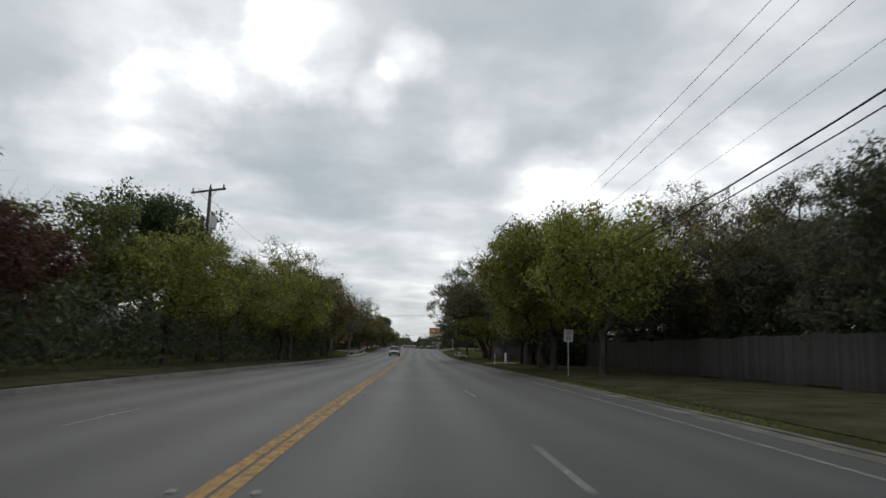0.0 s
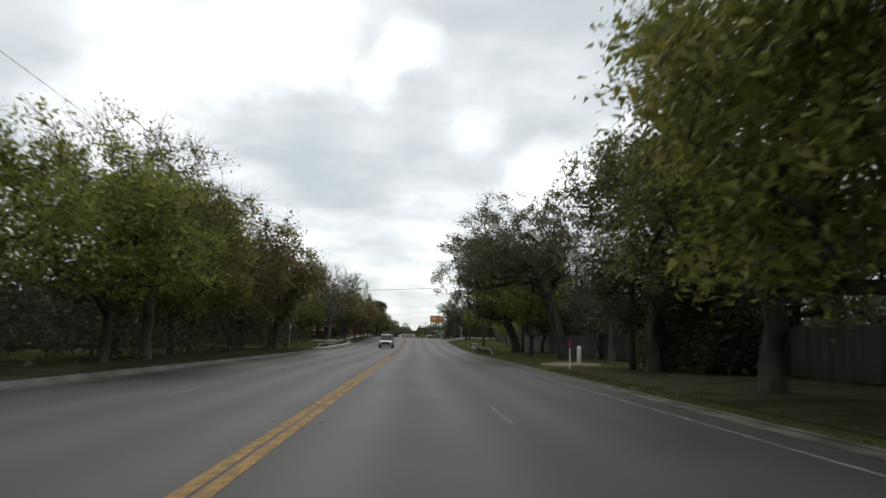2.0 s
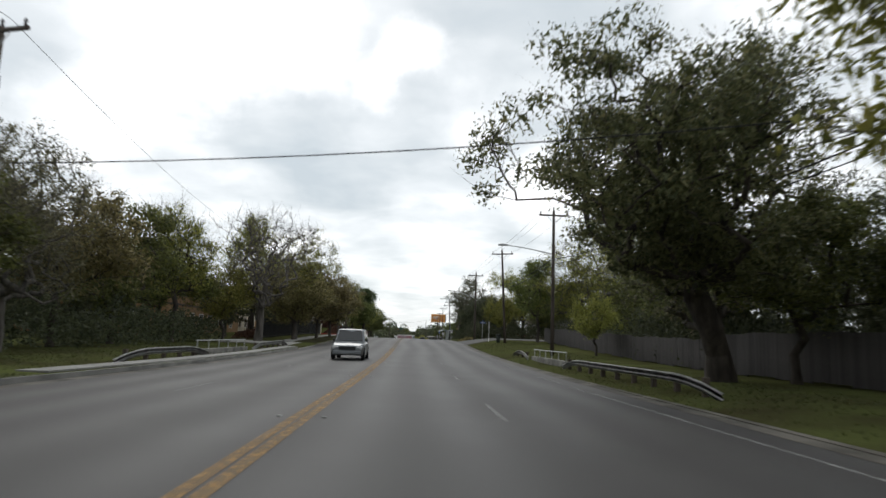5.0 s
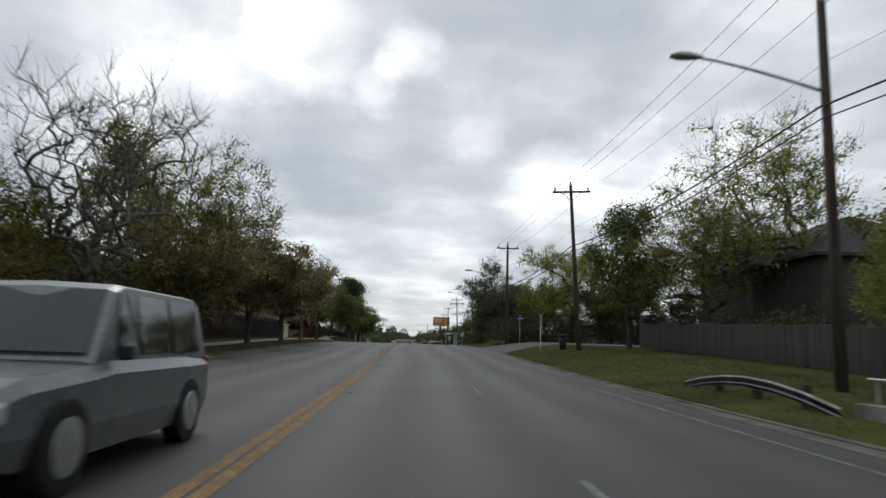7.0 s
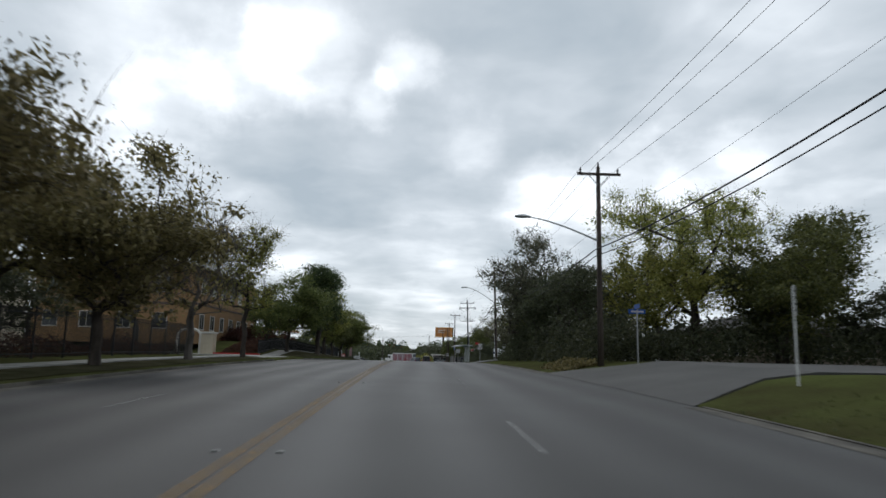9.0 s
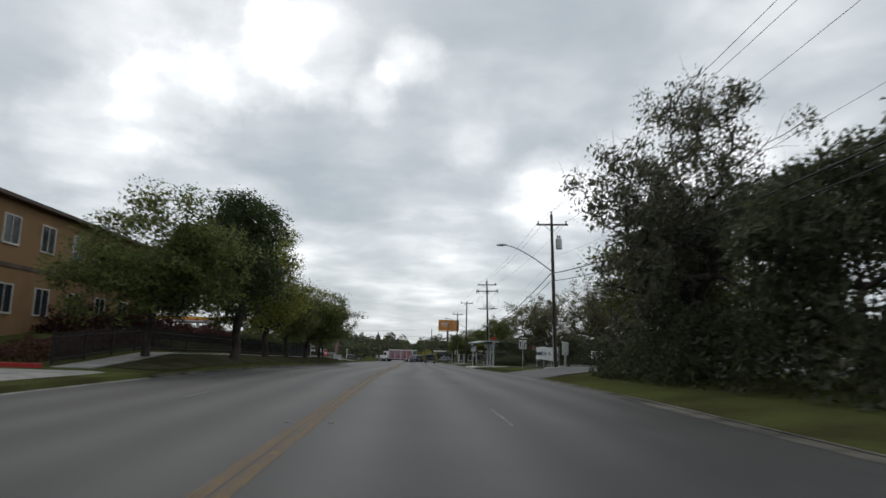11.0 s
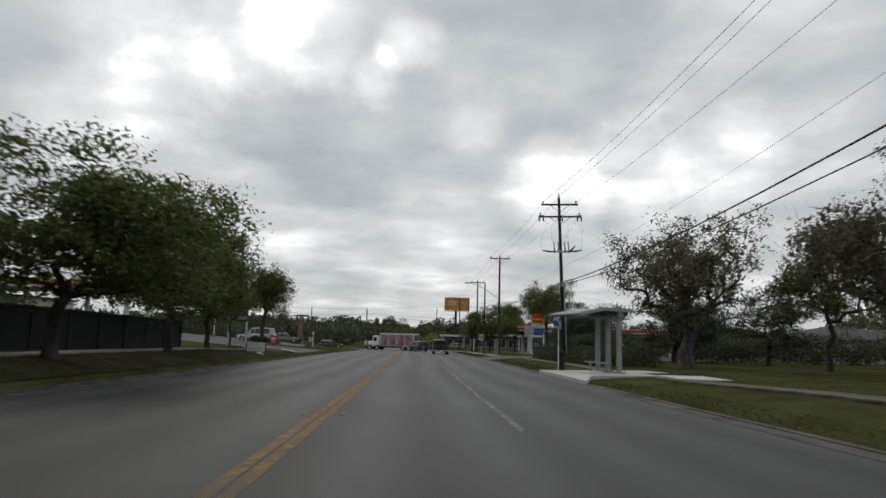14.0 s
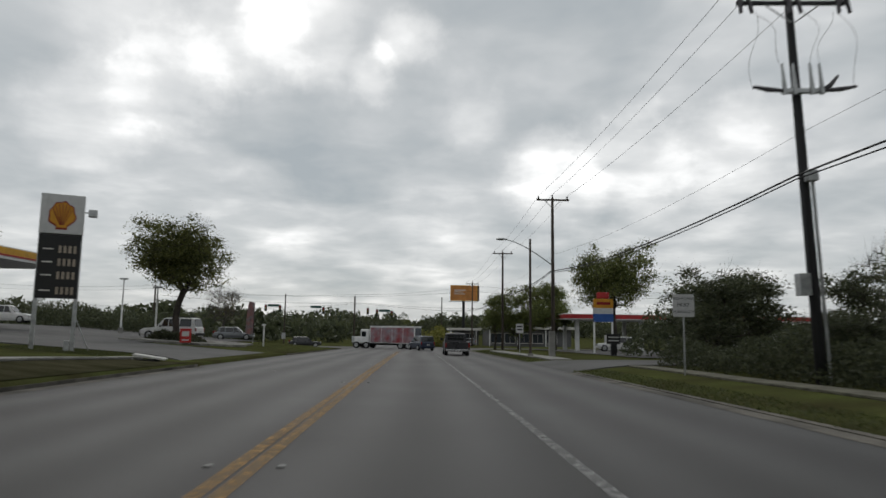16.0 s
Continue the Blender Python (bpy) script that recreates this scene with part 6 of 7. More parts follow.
def canted(x0, x1, y0, y1, lift, thick):
    """A slab that climbs from the street side to a ridge and runs on level from there."""
    o = [(x0, 2.6), (-0.9, 2.86), (x1, 2.82)]
    return prism(bmesh.new(), [(x, z + lift) for x, z in o] + [(x, z + lift + thick) for x, z in reversed(o)], y0, y1)


part("roof", canted(-2.1, 0.6, -1.2, 1.9, 0.0, 0.07), SHELTER_PAINT, root)
part("soffit", canted(-2.02, 0.52, -1.12, 1.82, -0.04, 0.035), SHELTER_GREEN, root)
for y0, y1 in ((-1.24, -1.2), (1.9, 1.94)):
    part("fascia", canted(-2.13, 0.63, y0, y1, -0.05, 0.15), SHELTER_PAINT, root)
part("beam", boxed(-0.13, 0.13, -1.15, 1.45, 2.5, 2.78, bevel=0.01), SHELTER_PAINT, root)
for y in (-0.95, 0.0, 0.95):
    part("rafter", prism(bmesh.new(), [(-1.8, 2.6), (-0.9, 2.68), (0.45, 2.62), (0.45, 2.78), (-0.9, 2.81), (-1.8, 2.62)], y - 0.05, y + 0.05), SHELTER_GREEN, root)
    c = part("column", boxed(-0.095, 0.095, y - 0.095, y + 0.095, 0, 2.52, bevel=0.015), SHELTER_PAINT, root)
    part("base_plate", boxed(-0.2, 0.2, y - 0.2, y + 0.2, 0, 0.07, bevel=0.01), SHELTER_PAINT, c)
bench = tagged(empty("bench", 8.5, 256.15, pad_z, 14), "grey slatted metal bench in front of the shelter columns", "bench")
for k in range(4):
    part("slat", boxed(-0.2 + 0.1 * k, -0.12 + 0.1 * k, -0.95, 0.95, 0.42, 0.455, bevel=0.006), SHELTER_PAINT, bench)
for y in (-0.7, 0.7):
    part("leg", boxed(-0.05, 0.05, y - 0.04, y + 0.04, 0, 0.38, bevel=0.006), SHELTER_PAINT, bench)
    part("bracket", boxed(-0.19, 0.19, y - 0.03, y + 0.03, 0.38, 0.42, bevel=0.005), SHELTER_PAINT, bench)
bin_root = tagged(empty("litter_bin", 7.42, 259.05, lawn_z(7.4, 259) + 0.1), "dark round litter bin by the bus stop", "litter bin")
part("drum", tube(bmesh.new(), [(0, 0, 0), (0, 0, 0.8), (0, 0, 0.86)], [0.16, 0.17, 0.15], 14), BLACK_IRON, bin_root, smooth=False)
part("lid", tube(bmesh.new(), [(0, 0, 0.86), (0, 0, 0.95), (0, 0, 1.02)], [0.18, 0.14, 0.06], 14), BLACK_IRON, bin_root)
root = tagged(empty("bus_stop_sign", 7.2, 258.7, lawn_z(7.2, 258.7)), "white and blue bus stop flag on a slim post", "sign")
part("post", rod(0, 0, 0, 0, 0, 2.85, 0.028), WHITE_PAINT, root)
bm = plate(0.28, 0.6, 0.005)
bmesh.ops.translate(bm, verts=bm.verts, vec=(-0.13, -0.03, 2.5))
f = part("sign_plate", bm, SIGN_BLUE, root)
part("bar", boxed(-0.25, -0.01, -0.042, -0.036, 2.6, 2.77), SIGN_WHITE, f)
part("bar", boxed(-0.25, -0.01, -0.042, -0.036, 2.23, 2.33), SIGN_WHITE, f)
bm = bmesh.new()
o = [(6.42, 250.2), (6.42, 259.7), (11.8, 259.7), (12.4, 257.4), (10.6, 256.6), (10.6, 253.6), (7.2, 252.4)]
top = [bm.verts.new((x, y, road_z(y) + (0.1 if x < 7 else 0.2))) for x, y in o]
low = [bm.verts.new((x, y, road_z(y) - 0.2)) for x, y in o]
bm.faces.new(top[::-1])
for k in range(len(o)):
    bm.faces.new((low[k], low[(k + 1) % len(o)], top[(k + 1) % len(o)], top[k]))
bmesh.ops.recalc_face_normals(bm, faces=bm.faces[:])
tagged(part("shelter_pad", bm, NEW_CONCRETE), "pale new concrete pad under the bus shelter", "paving", kind="structure")
tagged(part("shelter_path", boxed(10.2, 12.2, 250.6, 253.2, lawn_z(11, 252) - 0.1, lawn_z(11, 252) + 0.06, bevel=0.01), NEW_CONCRETE), "pale new concrete ramp slab in the grass", "paving", kind="structure")

# ---- park: banner, sign board, stones ----
root = tagged(empty("banner", 12.2, 238.65, lawn_z(12.2, 238.6), 10.7), "long white cloth banner with navy lettering on stakes", "banner")
bm = bmesh.new()
cols = [[bm.verts.new((0.03 * math.sin(3 * y) + 0.02 * math.sin(7 * y), y, z + (0.04 * math.sin(1.6 * y) if z > 1 else 0.05 * math.sin(1.1 * y)))) for z in (0.62, 1.0, 1.4, 1.8)] for y in np.linspace(-2.7, 2.7, 30)]
for a, b in zip(cols, cols[1:]):
    for k in range(3):
        bm.faces.new((a[k], b[k], b[k + 1], a[k + 1]))
bmesh.ops.solidify(bm, geom=bm.faces[:], thickness=0.01)
bmesh.ops.recalc_face_normals(bm, faces=bm.faces[:])
cloth = part("cloth", bm, BANNER_CLOTH, root)
lettering(cloth, "8:30a   10a   11:30a", 0.46, -0.075, -1.0, 1.2, BANNER_INK, -90)
for k in range(7):
    part("bar", boxed(-0.085, -0.065, 0.95 + 0.22 * k, 0.95 + 0.22 * k + 0.14, 1.05, 1.32 if k % 3 else 1.4), BANNER_INK, cloth)
for k in range(4):
    part("stake", rod(0.08, -2.7 + 1.8 * k, -0.1, 0.08, -2.7 + 1.8 * k, 1.85, 0.022), GALV, root)
root = tagged(empty("notice_board", 13.7, 226.8, lawn_z(13.7, 226.8), -6), "small white-framed black notice board on a dark post", "notice board")
part("post", boxed(-0.11, 0.11, -0.06, 0.08, -0.1, 0.72, bevel=0.01), POLE_DARK, root)
part("frame", boxed(-0.52, 0.52, -0.05, 0.05, 0.7, 1.24, bevel=0.015), WHITE_PAINT, root)
part("panel", boxed(-0.44, 0.1, -0.06, -0.05, 0.77, 1.17), SIGN_BLACK, root)
part("panel", boxed(0.13, 0.45, -0.06, -0.05, 0.77, 1.17), SIGN_BLACK, root)
for k in range(3):
    part("bar", boxed(-0.36, 0.02, -0.066, -0.061, 0.86 + 0.1 * k, 0.9 + 0.1 * k), GREY_WALL, root)
root = tagged(empty("utility_cabinet", 11.3, 227.2, lawn_z(11.3, 227.2)), "grey electrical cabinet on a post", "utility box")
part("post", boxed(-0.07, 0.07, -0.07, 0.07, -0.1, 0.9), GALV, root)
part("body", boxed(-0.22, 0.22, -0.15, 0.15, 0.9, 1.85, bevel=0.02), GALV, root)

# ---- petrol station on the left ----
root = tagged(empty("price_sign", -15.75, 284.7, lawn_z(-15.7, 284.7), 24), "tall petrol price sign with a yellow fan emblem", "sign")
for s in (-1, 1):
    part("leg", boxed(s * 0.95 - 0.1, s * 0.95 + 0.1, -0.12, 0.12, -0.2, 7.05, bevel=0.02), GALV, root)
part("emblem_panel", boxed(-1.06, 1.06, -0.2, 0.2, 5.3, 7.15, bevel=0.03), SIGN_WHITE, root)
fan = [(0.66 * math.cos(a) * (1 + 0.05 * math.cos(9 * a)), 6.1 + 0.72 * math.sin(a) * (1 + 0.05 * math.cos(9 * a))) for a in np.linspace(-0.35, math.pi + 0.35, 26)] + [(-0.26, 5.62), (-0.3, 5.5), (0.3, 5.5), (0.26, 5.62)]
e = part("emblem_border", prism(bmesh.new(), fan, -0.212, -0.195), EMBLEM_RED, root)
part("emblem", prism(bmesh.new(), [(x * 0.9, 6.12 + (z - 6.1) * 0.88) for x, z in fan], -0.22, -0.205), EMBLEM_YELLOW, e)
for k in range(7):
    a = radians(35 + 18.3 * k)
    part("emblem_rib", tube(bmesh.new(), [(0.1 * math.cos(a), -0.222, 5.68 + 0.05 * math.sin(a)), (0.56 * math.cos(a), -0.222, 6.12 + 0.56 * math.sin(a))], [0.016, 0.026], 4), EMBLEM_RED, e)
p = part("price_panel", boxed(-1.0, 1.0, -0.16, 0.16, 2.35, 5.28, bevel=0.02), SIGN_BLACK, root)
for k, z in enumerate((4.6, 4.0, 3.4, 2.7)):
    part("bar", boxed(-0.8, -0.3, -0.17, -0.16, z - 0.03, z + 0.03), TRIM, p)
    for d in range(4):
        part("digit_bar", boxed(-0.05 + 0.24 * d, 0.09 + 0.24 * d, -0.172, -0.16, z - 0.17, z + 0.17), BRICK_BEIGE, p)
root.scale = (0.8, 0.9, 0.953)
part("flood_lamp", boxed(1.25, 1.7, -0.15, 0.15, 6.2, 6.55, bevel=0.03), GALV, root)
part("lamp_bracket", rod(1.0, 0, 6.4, 1.3, 0, 6.4, 0.03), GALV, root)
part("brace", rod(1.0, 0, 1.5, 1.75, 0.2, 0, 0.03), GALV, root)
part("meter_box", boxed(0.55, 0.8, -0.15, 0.15, -0.1, 0.45, bevel=0.02), GALV, root)

root = tagged(empty("petrol_canopy", -43.5, 304, lawn_z(-43.5, 300) - 0.5), "yellow and white petrol station canopy on columns", "canopy")
part("roof", boxed(-15, 15, -6, 6, 4.4, 5.3, bevel=0.04), WHITE_PAINT, root)
part("band", boxed(-15.03, 15.03, -6.03, 6.03, 4.75, 5.2), SIGN_YELLOW, root)
part("stripe", boxed(-15.05, 15.05, -6.05, 6.05, 4.62, 4.74), SIGN_RED, root)
for x in (-11, -3.7, 3.7, 11):
    for y in (-3, 3):
        part("column", boxed(x - 0.2, x + 0.2, y - 0.2, y + 0.2, 0, 4.4), WHITE_PAINT, root)

# feather flag, red sign, lamp column, gate arm
root = tagged(empty("feather_flag", -16.2, 322, lawn_z(-16, 322)), "tall printed grey and red feather flag on a pole", "flag")
part("pole", tube(bmesh.new(), [(0, 0, 0), (0, 0, 3.0), (-0.15, 0, 3.9), (-0.55, 0, 4.25)], [0.03, 0.025, 0.02, 0.015], 6), GALV, root)
bm = bmesh.new()
prev = None
for k in range(12):
    z = 0.9 + 3.2 * k / 11
    w = 0.75 * (1 - 0.35 * (k / 11) ** 3)
    a = [bm.verts.new((-w * u - 0.02, 0.06 * math.sin(5 * u + k * 0.6), z + 0.12 * u)) for u in (0, 0.35, 0.7, 1.0)]
    if prev:
        for i in range(3):
            bm.faces.new((prev[i], prev[i + 1], a[i + 1], a[i]))
    prev = a
bmesh.ops.solidify(bm, geom=bm.faces[:], thickness=0.008)
c = part("cloth", bm, material("printed_flag", (0.26, 0.13, 0.12), 0.7, vary=0.3, scale=1.6, grain=7, second=(0.24, 0.25, 0.27)), root)
part("hem", boxed(-0.03, 0.03, -0.03, 0.03, 0.9, 4.1), SIGN_BLACK, c)
root = tagged(empty("advert_sign", -16.5, 303.5, lawn_z(-16.5, 303.5)), "small red advertising sign standing at the kerb", "sign")
part("board", boxed(-0.4, 0.4, -0.03, 0.03, 0.15, 1.15, bevel=0.02), SIGN_RED, root)
part("bar", boxed(-0.25, 0.25, -0.04, -0.031, 0.6, 0.95), SIGN_WHITE, root)
part("bar", boxed(-0.25, 0.25, -0.04, -0.031, 0.3, 0.38), SIGN_WHITE, root)
for s in (-0.3, 0.3):
    part("leg", rod(s, 0.03, 0, s, 0.03, 0.2, 0.015), GALV, root)
for x, y, h in ((-28.3, 320, 5.2), (-21.4, 310.6, 4.2)):
    root = tagged(empty("lamp_column", x, y, lawn_z(x, y)), "slim pale steel lamp column on the forecourt", "street lamp", "forecourt lamps")
    part("shaft", tube(bmesh.new(), [(0, 0, 0), (0, 0, h)], [0.09, 0.06], 8), WHITE_PAINT, root)
    part("footing", tube(bmesh.new(), [(0, 0, -0.1), (0, 0, 0.6)], [0.25, 0.25], 10), CONCRETE, root)
    part("lamp_head", boxed(-0.35, 0.35, -0.2, 0.2, h, h + 0.15, bevel=0.03), GALV, root)
root = tagged(empty("post_sign", -13.8, 316, lawn_z(-13.8, 316)), "short white wooden post with a small crosspiece", "post")
part("post", boxed(-0.06, 0.06, -0.06, 0.06, -0.1, 2.0, bevel=0.01), WHITE_PAINT, root)
part("crosspiece", boxed(-0.22, 0.18, -0.05, 0.05, 1.86, 2.0, bevel=0.01), WHITE_PAINT, root)
# storm drain inlet slab, lying stand
root = tagged(empty("drain_inlet", -10.85, 282.9, lawn_z(-10.85, 282.9) + 0.02), "broken pale concrete storm drain inlet in the grass", "drain")
part("cover_slab", boxed(-0.62, 0.62, -0.35, 0.35, 0.10, 0.19, bevel=0.02, m=pose(0, 0, 0.02, 0, 9, 12)), NEW_CONCRETE, root)
# no hole here: a solid black block paints the darkness under the slab
part("opening", boxed(-0.42, 0.3, -0.3, 0.3, -0.15, 0.07), SIGN_BLACK, root)
part("broken_piece", boxed(-0.16, 0.2, -0.12, 0.12, 0, 0.07, bevel=0.02, m=pose(-0.8, -0.2, 0.0, 8, -14, 40)), NEW_CONCRETE, root)
# a metal bench knocked over on the verge, and rubble beside it
root = tagged(empty("bench", -10.5, 269.6, lawn_z(-10.5, 269.6) + 0.02, 12), "dark metal bench knocked over on the grass", "bench")
for k in range(5):
    part("slat", boxed(-0.62, 0.62, -0.02, 0.02, 0.06 + 0.12 * k, 0.15 + 0.12 * k, bevel=0.008, m=pose(0, 0, 0, -14, 0, 0)), GALV, root)
for k in range(3):
    part("slat", boxed(-0.5, 0.72, 0.1 + 0.14 * k, 0.21 + 0.14 * k, 0.40, 0.43, bevel=0.008, m=pose(0.1, 0, 0, 0, 6, 0)), GALV, root)
for k in (-0.6, 0.6):
    part("leg", tube(bmesh.new(), [(k, 0.16, 0.66), (k, 0.0, 0.02), (k, 0.5, 0.02), (k, 0.56, 0.42)], [0.03] * 4, 8), BLACK_IRON, root)
ob = tagged(part("rubble", boxed(-0.2, 0.22, -0.12, 0.14, -0.02, 0.12, bevel=0.04, m=pose(0, 0, 0, 6, 8, 30)), NEW_CONCRETE), "pale lump of broken concrete on the verge", "rubble")
ob.location = (-10.0, 268.6, lawn_z(-10.0, 268.6))
bm = bmesh.new()
o = [(-20.8, 302.5), (-15.6, 304), (-13.8, 309), (-15.0, 317), (-21.5, 316)]
top = [bm.verts.new((x, y, lawn_z(x, y) + 0.16)) for x, y in o]
low = [bm.verts.new((x, y, lawn_z(x, y) - 0.1)) for x, y in o]
bm.faces.new(top)
for k in range(5):
    bm.faces.new((low[k], low[(k + 1) % 5], top[(k + 1) % 5], top[k]))
bmesh.ops.recalc_face_normals(bm, faces=bm.faces[:])
tagged(part("planting_island", bm, DIRT_CONCRETE), "kerbed planting island in the forecourt", "kerb", kind="structure")

# ---- petrol station on the right ----
root = tagged(empty("petrol_canopy", 29, 331, lawn_z(29, 331) - 0.3), "red and white petrol station canopy on columns", "canopy")
part("roof", boxed(-13, 16, -5, 5, 3.75, 4.4, bevel=0.04), WHITE_PAINT, root)
part("band", boxed(-13.03, 16.03, -5.03, 5.03, 3.88, 4.32), RED_BAND, root)
for x in (-11.2, -4, 3.5, 11):
    for y in (-3, 3):
        part("column", boxed(x - 0.2, x + 0.2, y - 0.2, y + 0.2, 0, 3.75), WHITE_PAINT, root)
for x in (21, 28, 35):
    root = tagged(empty("petrol_pump", x, 327, lawn_z(x, 327) + 0.06), "white petrol pump under the canopy", "petrol pump", "petrol pumps")
    part("body", boxed(-0.4, 0.4, -0.25, 0.25, 0.1, 1.7, bevel=0.04), WHITE_PAINT, root)
    part("screen", boxed(-0.25, 0.25, -0.27, -0.25, 1.1, 1.5), SIGN_BLACK, root)
    part("plinth", boxed(-0.6, 0.6, -0.5, 0.5, -0.05, 0.1), CONCRETE, root)
root = tagged(empty("pole_sign", 16.15, 312, lawn_z(16.15, 312)), "petrol station pole sign with yellow and blue panels", "sign")
root.scale = (0.66, 0.8, 0.8)
for s in (-1, 1):
    part("leg", boxed(s * 1.2 - 0.1, s * 1.2 + 0.1, -0.1, 0.1, -0.1, 5.9), WHITE_PAINT, root)
part("yellow_panel", boxed(-1.3, 1.3, -0.18, 0.18, 4.9, 5.9, bevel=0.02), EMBLEM_YELLOW, root)
part("white_panel", boxed(-1.3, 1.3, -0.18, 0.18, 4.3, 4.88, bevel=0.02), SIGN_WHITE, root)
part("blue_panel", boxed(-1.3, 1.3, -0.18, 0.18, 3.4, 4.28, bevel=0.02), SIGN_BLUE, root)
part("red_cap", boxed(-0.8, 0.8, -0.2, 0.2, 5.92, 6.6, bevel=0.1), SIGN_RED, root)
part("bar", boxed(-0.9, 0.9, -0.2, -0.18, 5.25, 5.55), TAIL_RED, root)
root = tagged(empty("monument_sign", 14.3, 303, lawn_z(14.3, 303)), "small black and white sign board by the driveway", "sign")
part("board", boxed(-0.5, 0.5, -0.06, 0.06, 0.85, 1.6, bevel=0.02), SIGN_BLACK, root)
part("base", boxed(-0.2, 0.2, -0.12, 0.12, -0.1, 0.85, bevel=0.02), BLACK_IRON, root)
for k in range(2):
    part("bar", boxed(-0.38, 0.38, -0.07, -0.061, 1.05 + 0.25 * k, 1.13 + 0.25 * k), SIGN_WHITE, root)
root = tagged(empty("steel_post", 7.95, 301.4, lawn_z(7.95, 301.4)), "plain brown steel pole by the kerb", "pole")
part("shaft", tube(bmesh.new(), [(0, 0, -0.1), (0, 0, 8.3)], [0.1, 0.08], 10), POLE_WOOD, root)
part("footing", tube(bmesh.new(), [(0, 0, -0.1), (0, 0, 0.25)], [0.2, 0.18], 10), CONCRETE, root)
root = tagged(empty("concrete_post", 9.3, 300.6, lawn_z(9.3, 300.6)), "grey service cabinet beside the pole", "utility box")
part("body", boxed(-0.2, 0.2, -0.2, 0.2, -0.1, 1.7, bevel=0.03), CONCRETE, root)

# ---- billboard ----
root = tagged(empty("billboard", 13.2, 438, land_z(13.2, 438)), "orange billboard on a single steel column", "billboard")
z = 13.75 - root.location.z
part("column", tube(bmesh.new(), [(0, 0.8, -0.3), (0, 0.8, z - 4.3)], [0.4, 0.38], 14), BLACK_IRON, root)
pn = part("panel", boxed(-3.75, 3.75, -0.15, 0.15, z - 4.3, z, bevel=0.03), SIGN_YELLOW, root)
part("poster", boxed(-3.6, 3.6, -0.165, -0.15, z - 4.15, z - 0.15), material("orange_poster", (0.50, 0.21, 0.06), 0.6, vary=0.2, scale=0.4, grain=5), pn)
for a in ((-2.7, 0.5, 1.2, 1.5), (-2.7, -0.2, 1.75, 2.0), (-2.7, 0.3, 2.3, 2.5)):
    part("bar", boxed(a[0], a[1], -0.175, -0.166, z - a[3], z - a[2]), TRIM, pn)
part("side_panel", boxed(3.76, 4.3, -0.1, 1.7, z - 4.3, z, bevel=0.03), ROOF_BROWN, root)
part("catwalk", boxed(-4.2, 4.0, -0.9, -0.2, z - 4.6, z - 4.5), BLACK_IRON, root)
part("top_beam", boxed(-3.75, 3.75, 0.15, 1.6, z - 3.3, z - 3.0), BLACK_IRON, root)

# ---- traffic lights on span wires ----


def plain_pole(x, y, top, label, r=0.16):
    root = tagged(empty("signal_pole", x, y, land_z(x, y)), label, "pole")
    part("shaft", tube(bmesh.new(), [(0, 0, -0.2), (0, 0, top - root.location.z)], [r, r * 0.75], 10), POLE_WOOD, root)
    part("cap", tube(bmesh.new(), [(0, 0, top - root.location.z), (0, 0, top - root.location.z + 0.08)], [r * 0.85, r * 0.3], 10), GALV, root)
    part("cabinet", boxed(-0.3, 0.3, -0.5, -0.12, 0.9, 1.9, bevel=0.03), GALV, root)


plain_pole(-10.1, 364, 6.6, "pale wooden signal pole at the crossing")
plain_pole(6.4, 420, 9.4, "dark wooden pole beyond the crossing")
plain_pole(-44, 368, 8.2, "wooden pole far along the crossing street")
plain_pole(-22.2, 368, 7.0, "slim wooden pole behind the hanging lights", 0.12)
line("span_wire", "black span wire carrying the traffic lights", [(-44, 368, 6.6), (-22.2, 363.6, 5.4), (-10.1, 364, 5.6), (5.4, 363, 4.4), (9.9, 362, 4.6)], 0.5, 0.02, CABLE)
line("power_line", "thin power line over the crossing street", [(-90, 366, 9.5), (-44, 368, 8.1), (-10.1, 364, 6.9), (9.9, 372, 9.2), (60, 370, 9.5)], 1.0, 0.014, CABLE)
line("power_line", "thin power line over the crossing street", [(-90, 366, 8.7), (-44, 368, 7.6), (9.9, 372, 8.2), (60, 370, 8.5)], 1.0, 0.014, CABLE)
line("telephone_cable", "telephone cable over the crossing street", [(-90, 390, 6.9), (-10.1, 390, 6.5), (30, 390, 6.8)], 1.0, 0.02, CABLE)
SIGNALS = (-24.4, -22.1, -15.1, -7.9, -6.4, -4.0)


def traffic_light(x, zt):
    root = tagged(empty("traffic_light", x, 363.4, zt), "hanging traffic light with three lenses", "traffic light", "traffic lights at the crossing")
    part("housing", boxed(-0.19, 0.19, -0.15, 0.15, -1.15, -0.1, bevel=0.03), BLACK_IRON, root)
    part("hanger", rod(0, 0, -0.1, 0, 0, 0.25, 0.03), GALV, root)
    for k, mat in enumerate((SIGN_RED, ROADSIDE_YELLOW, LEAF_DARK)):
        z = -0.3 - 0.33 * k
        ln = part("lens", tube(bmesh.new(), [(0, -0.155, z), (0, -0.165, z), (0, -0.17, z)], [0.12, 0.1, 0.02], 14), mat, root)
        bm = bmesh.new()
        arc = [2 * math.pi * (0.0 + j / 10 * 0.5) for j in range(11)]
        a = [bm.verts.new((0.14 * math.cos(t), -0.15, z + 0.14 * math.sin(t))) for t in arc]
        b = [bm.verts.new((0.14 * math.cos(t), -0.36, z + 0.14 * math.sin(t) - 0.02)) for t in arc]
        for j in range(10):
            bm.faces.new((a[j], a[j + 1], b[j + 1], b[j]))
        bmesh.ops.solidify(bm, geom=bm.faces[:], thickness=0.006)
        part("visor", bm, BLACK_IRON, ln)


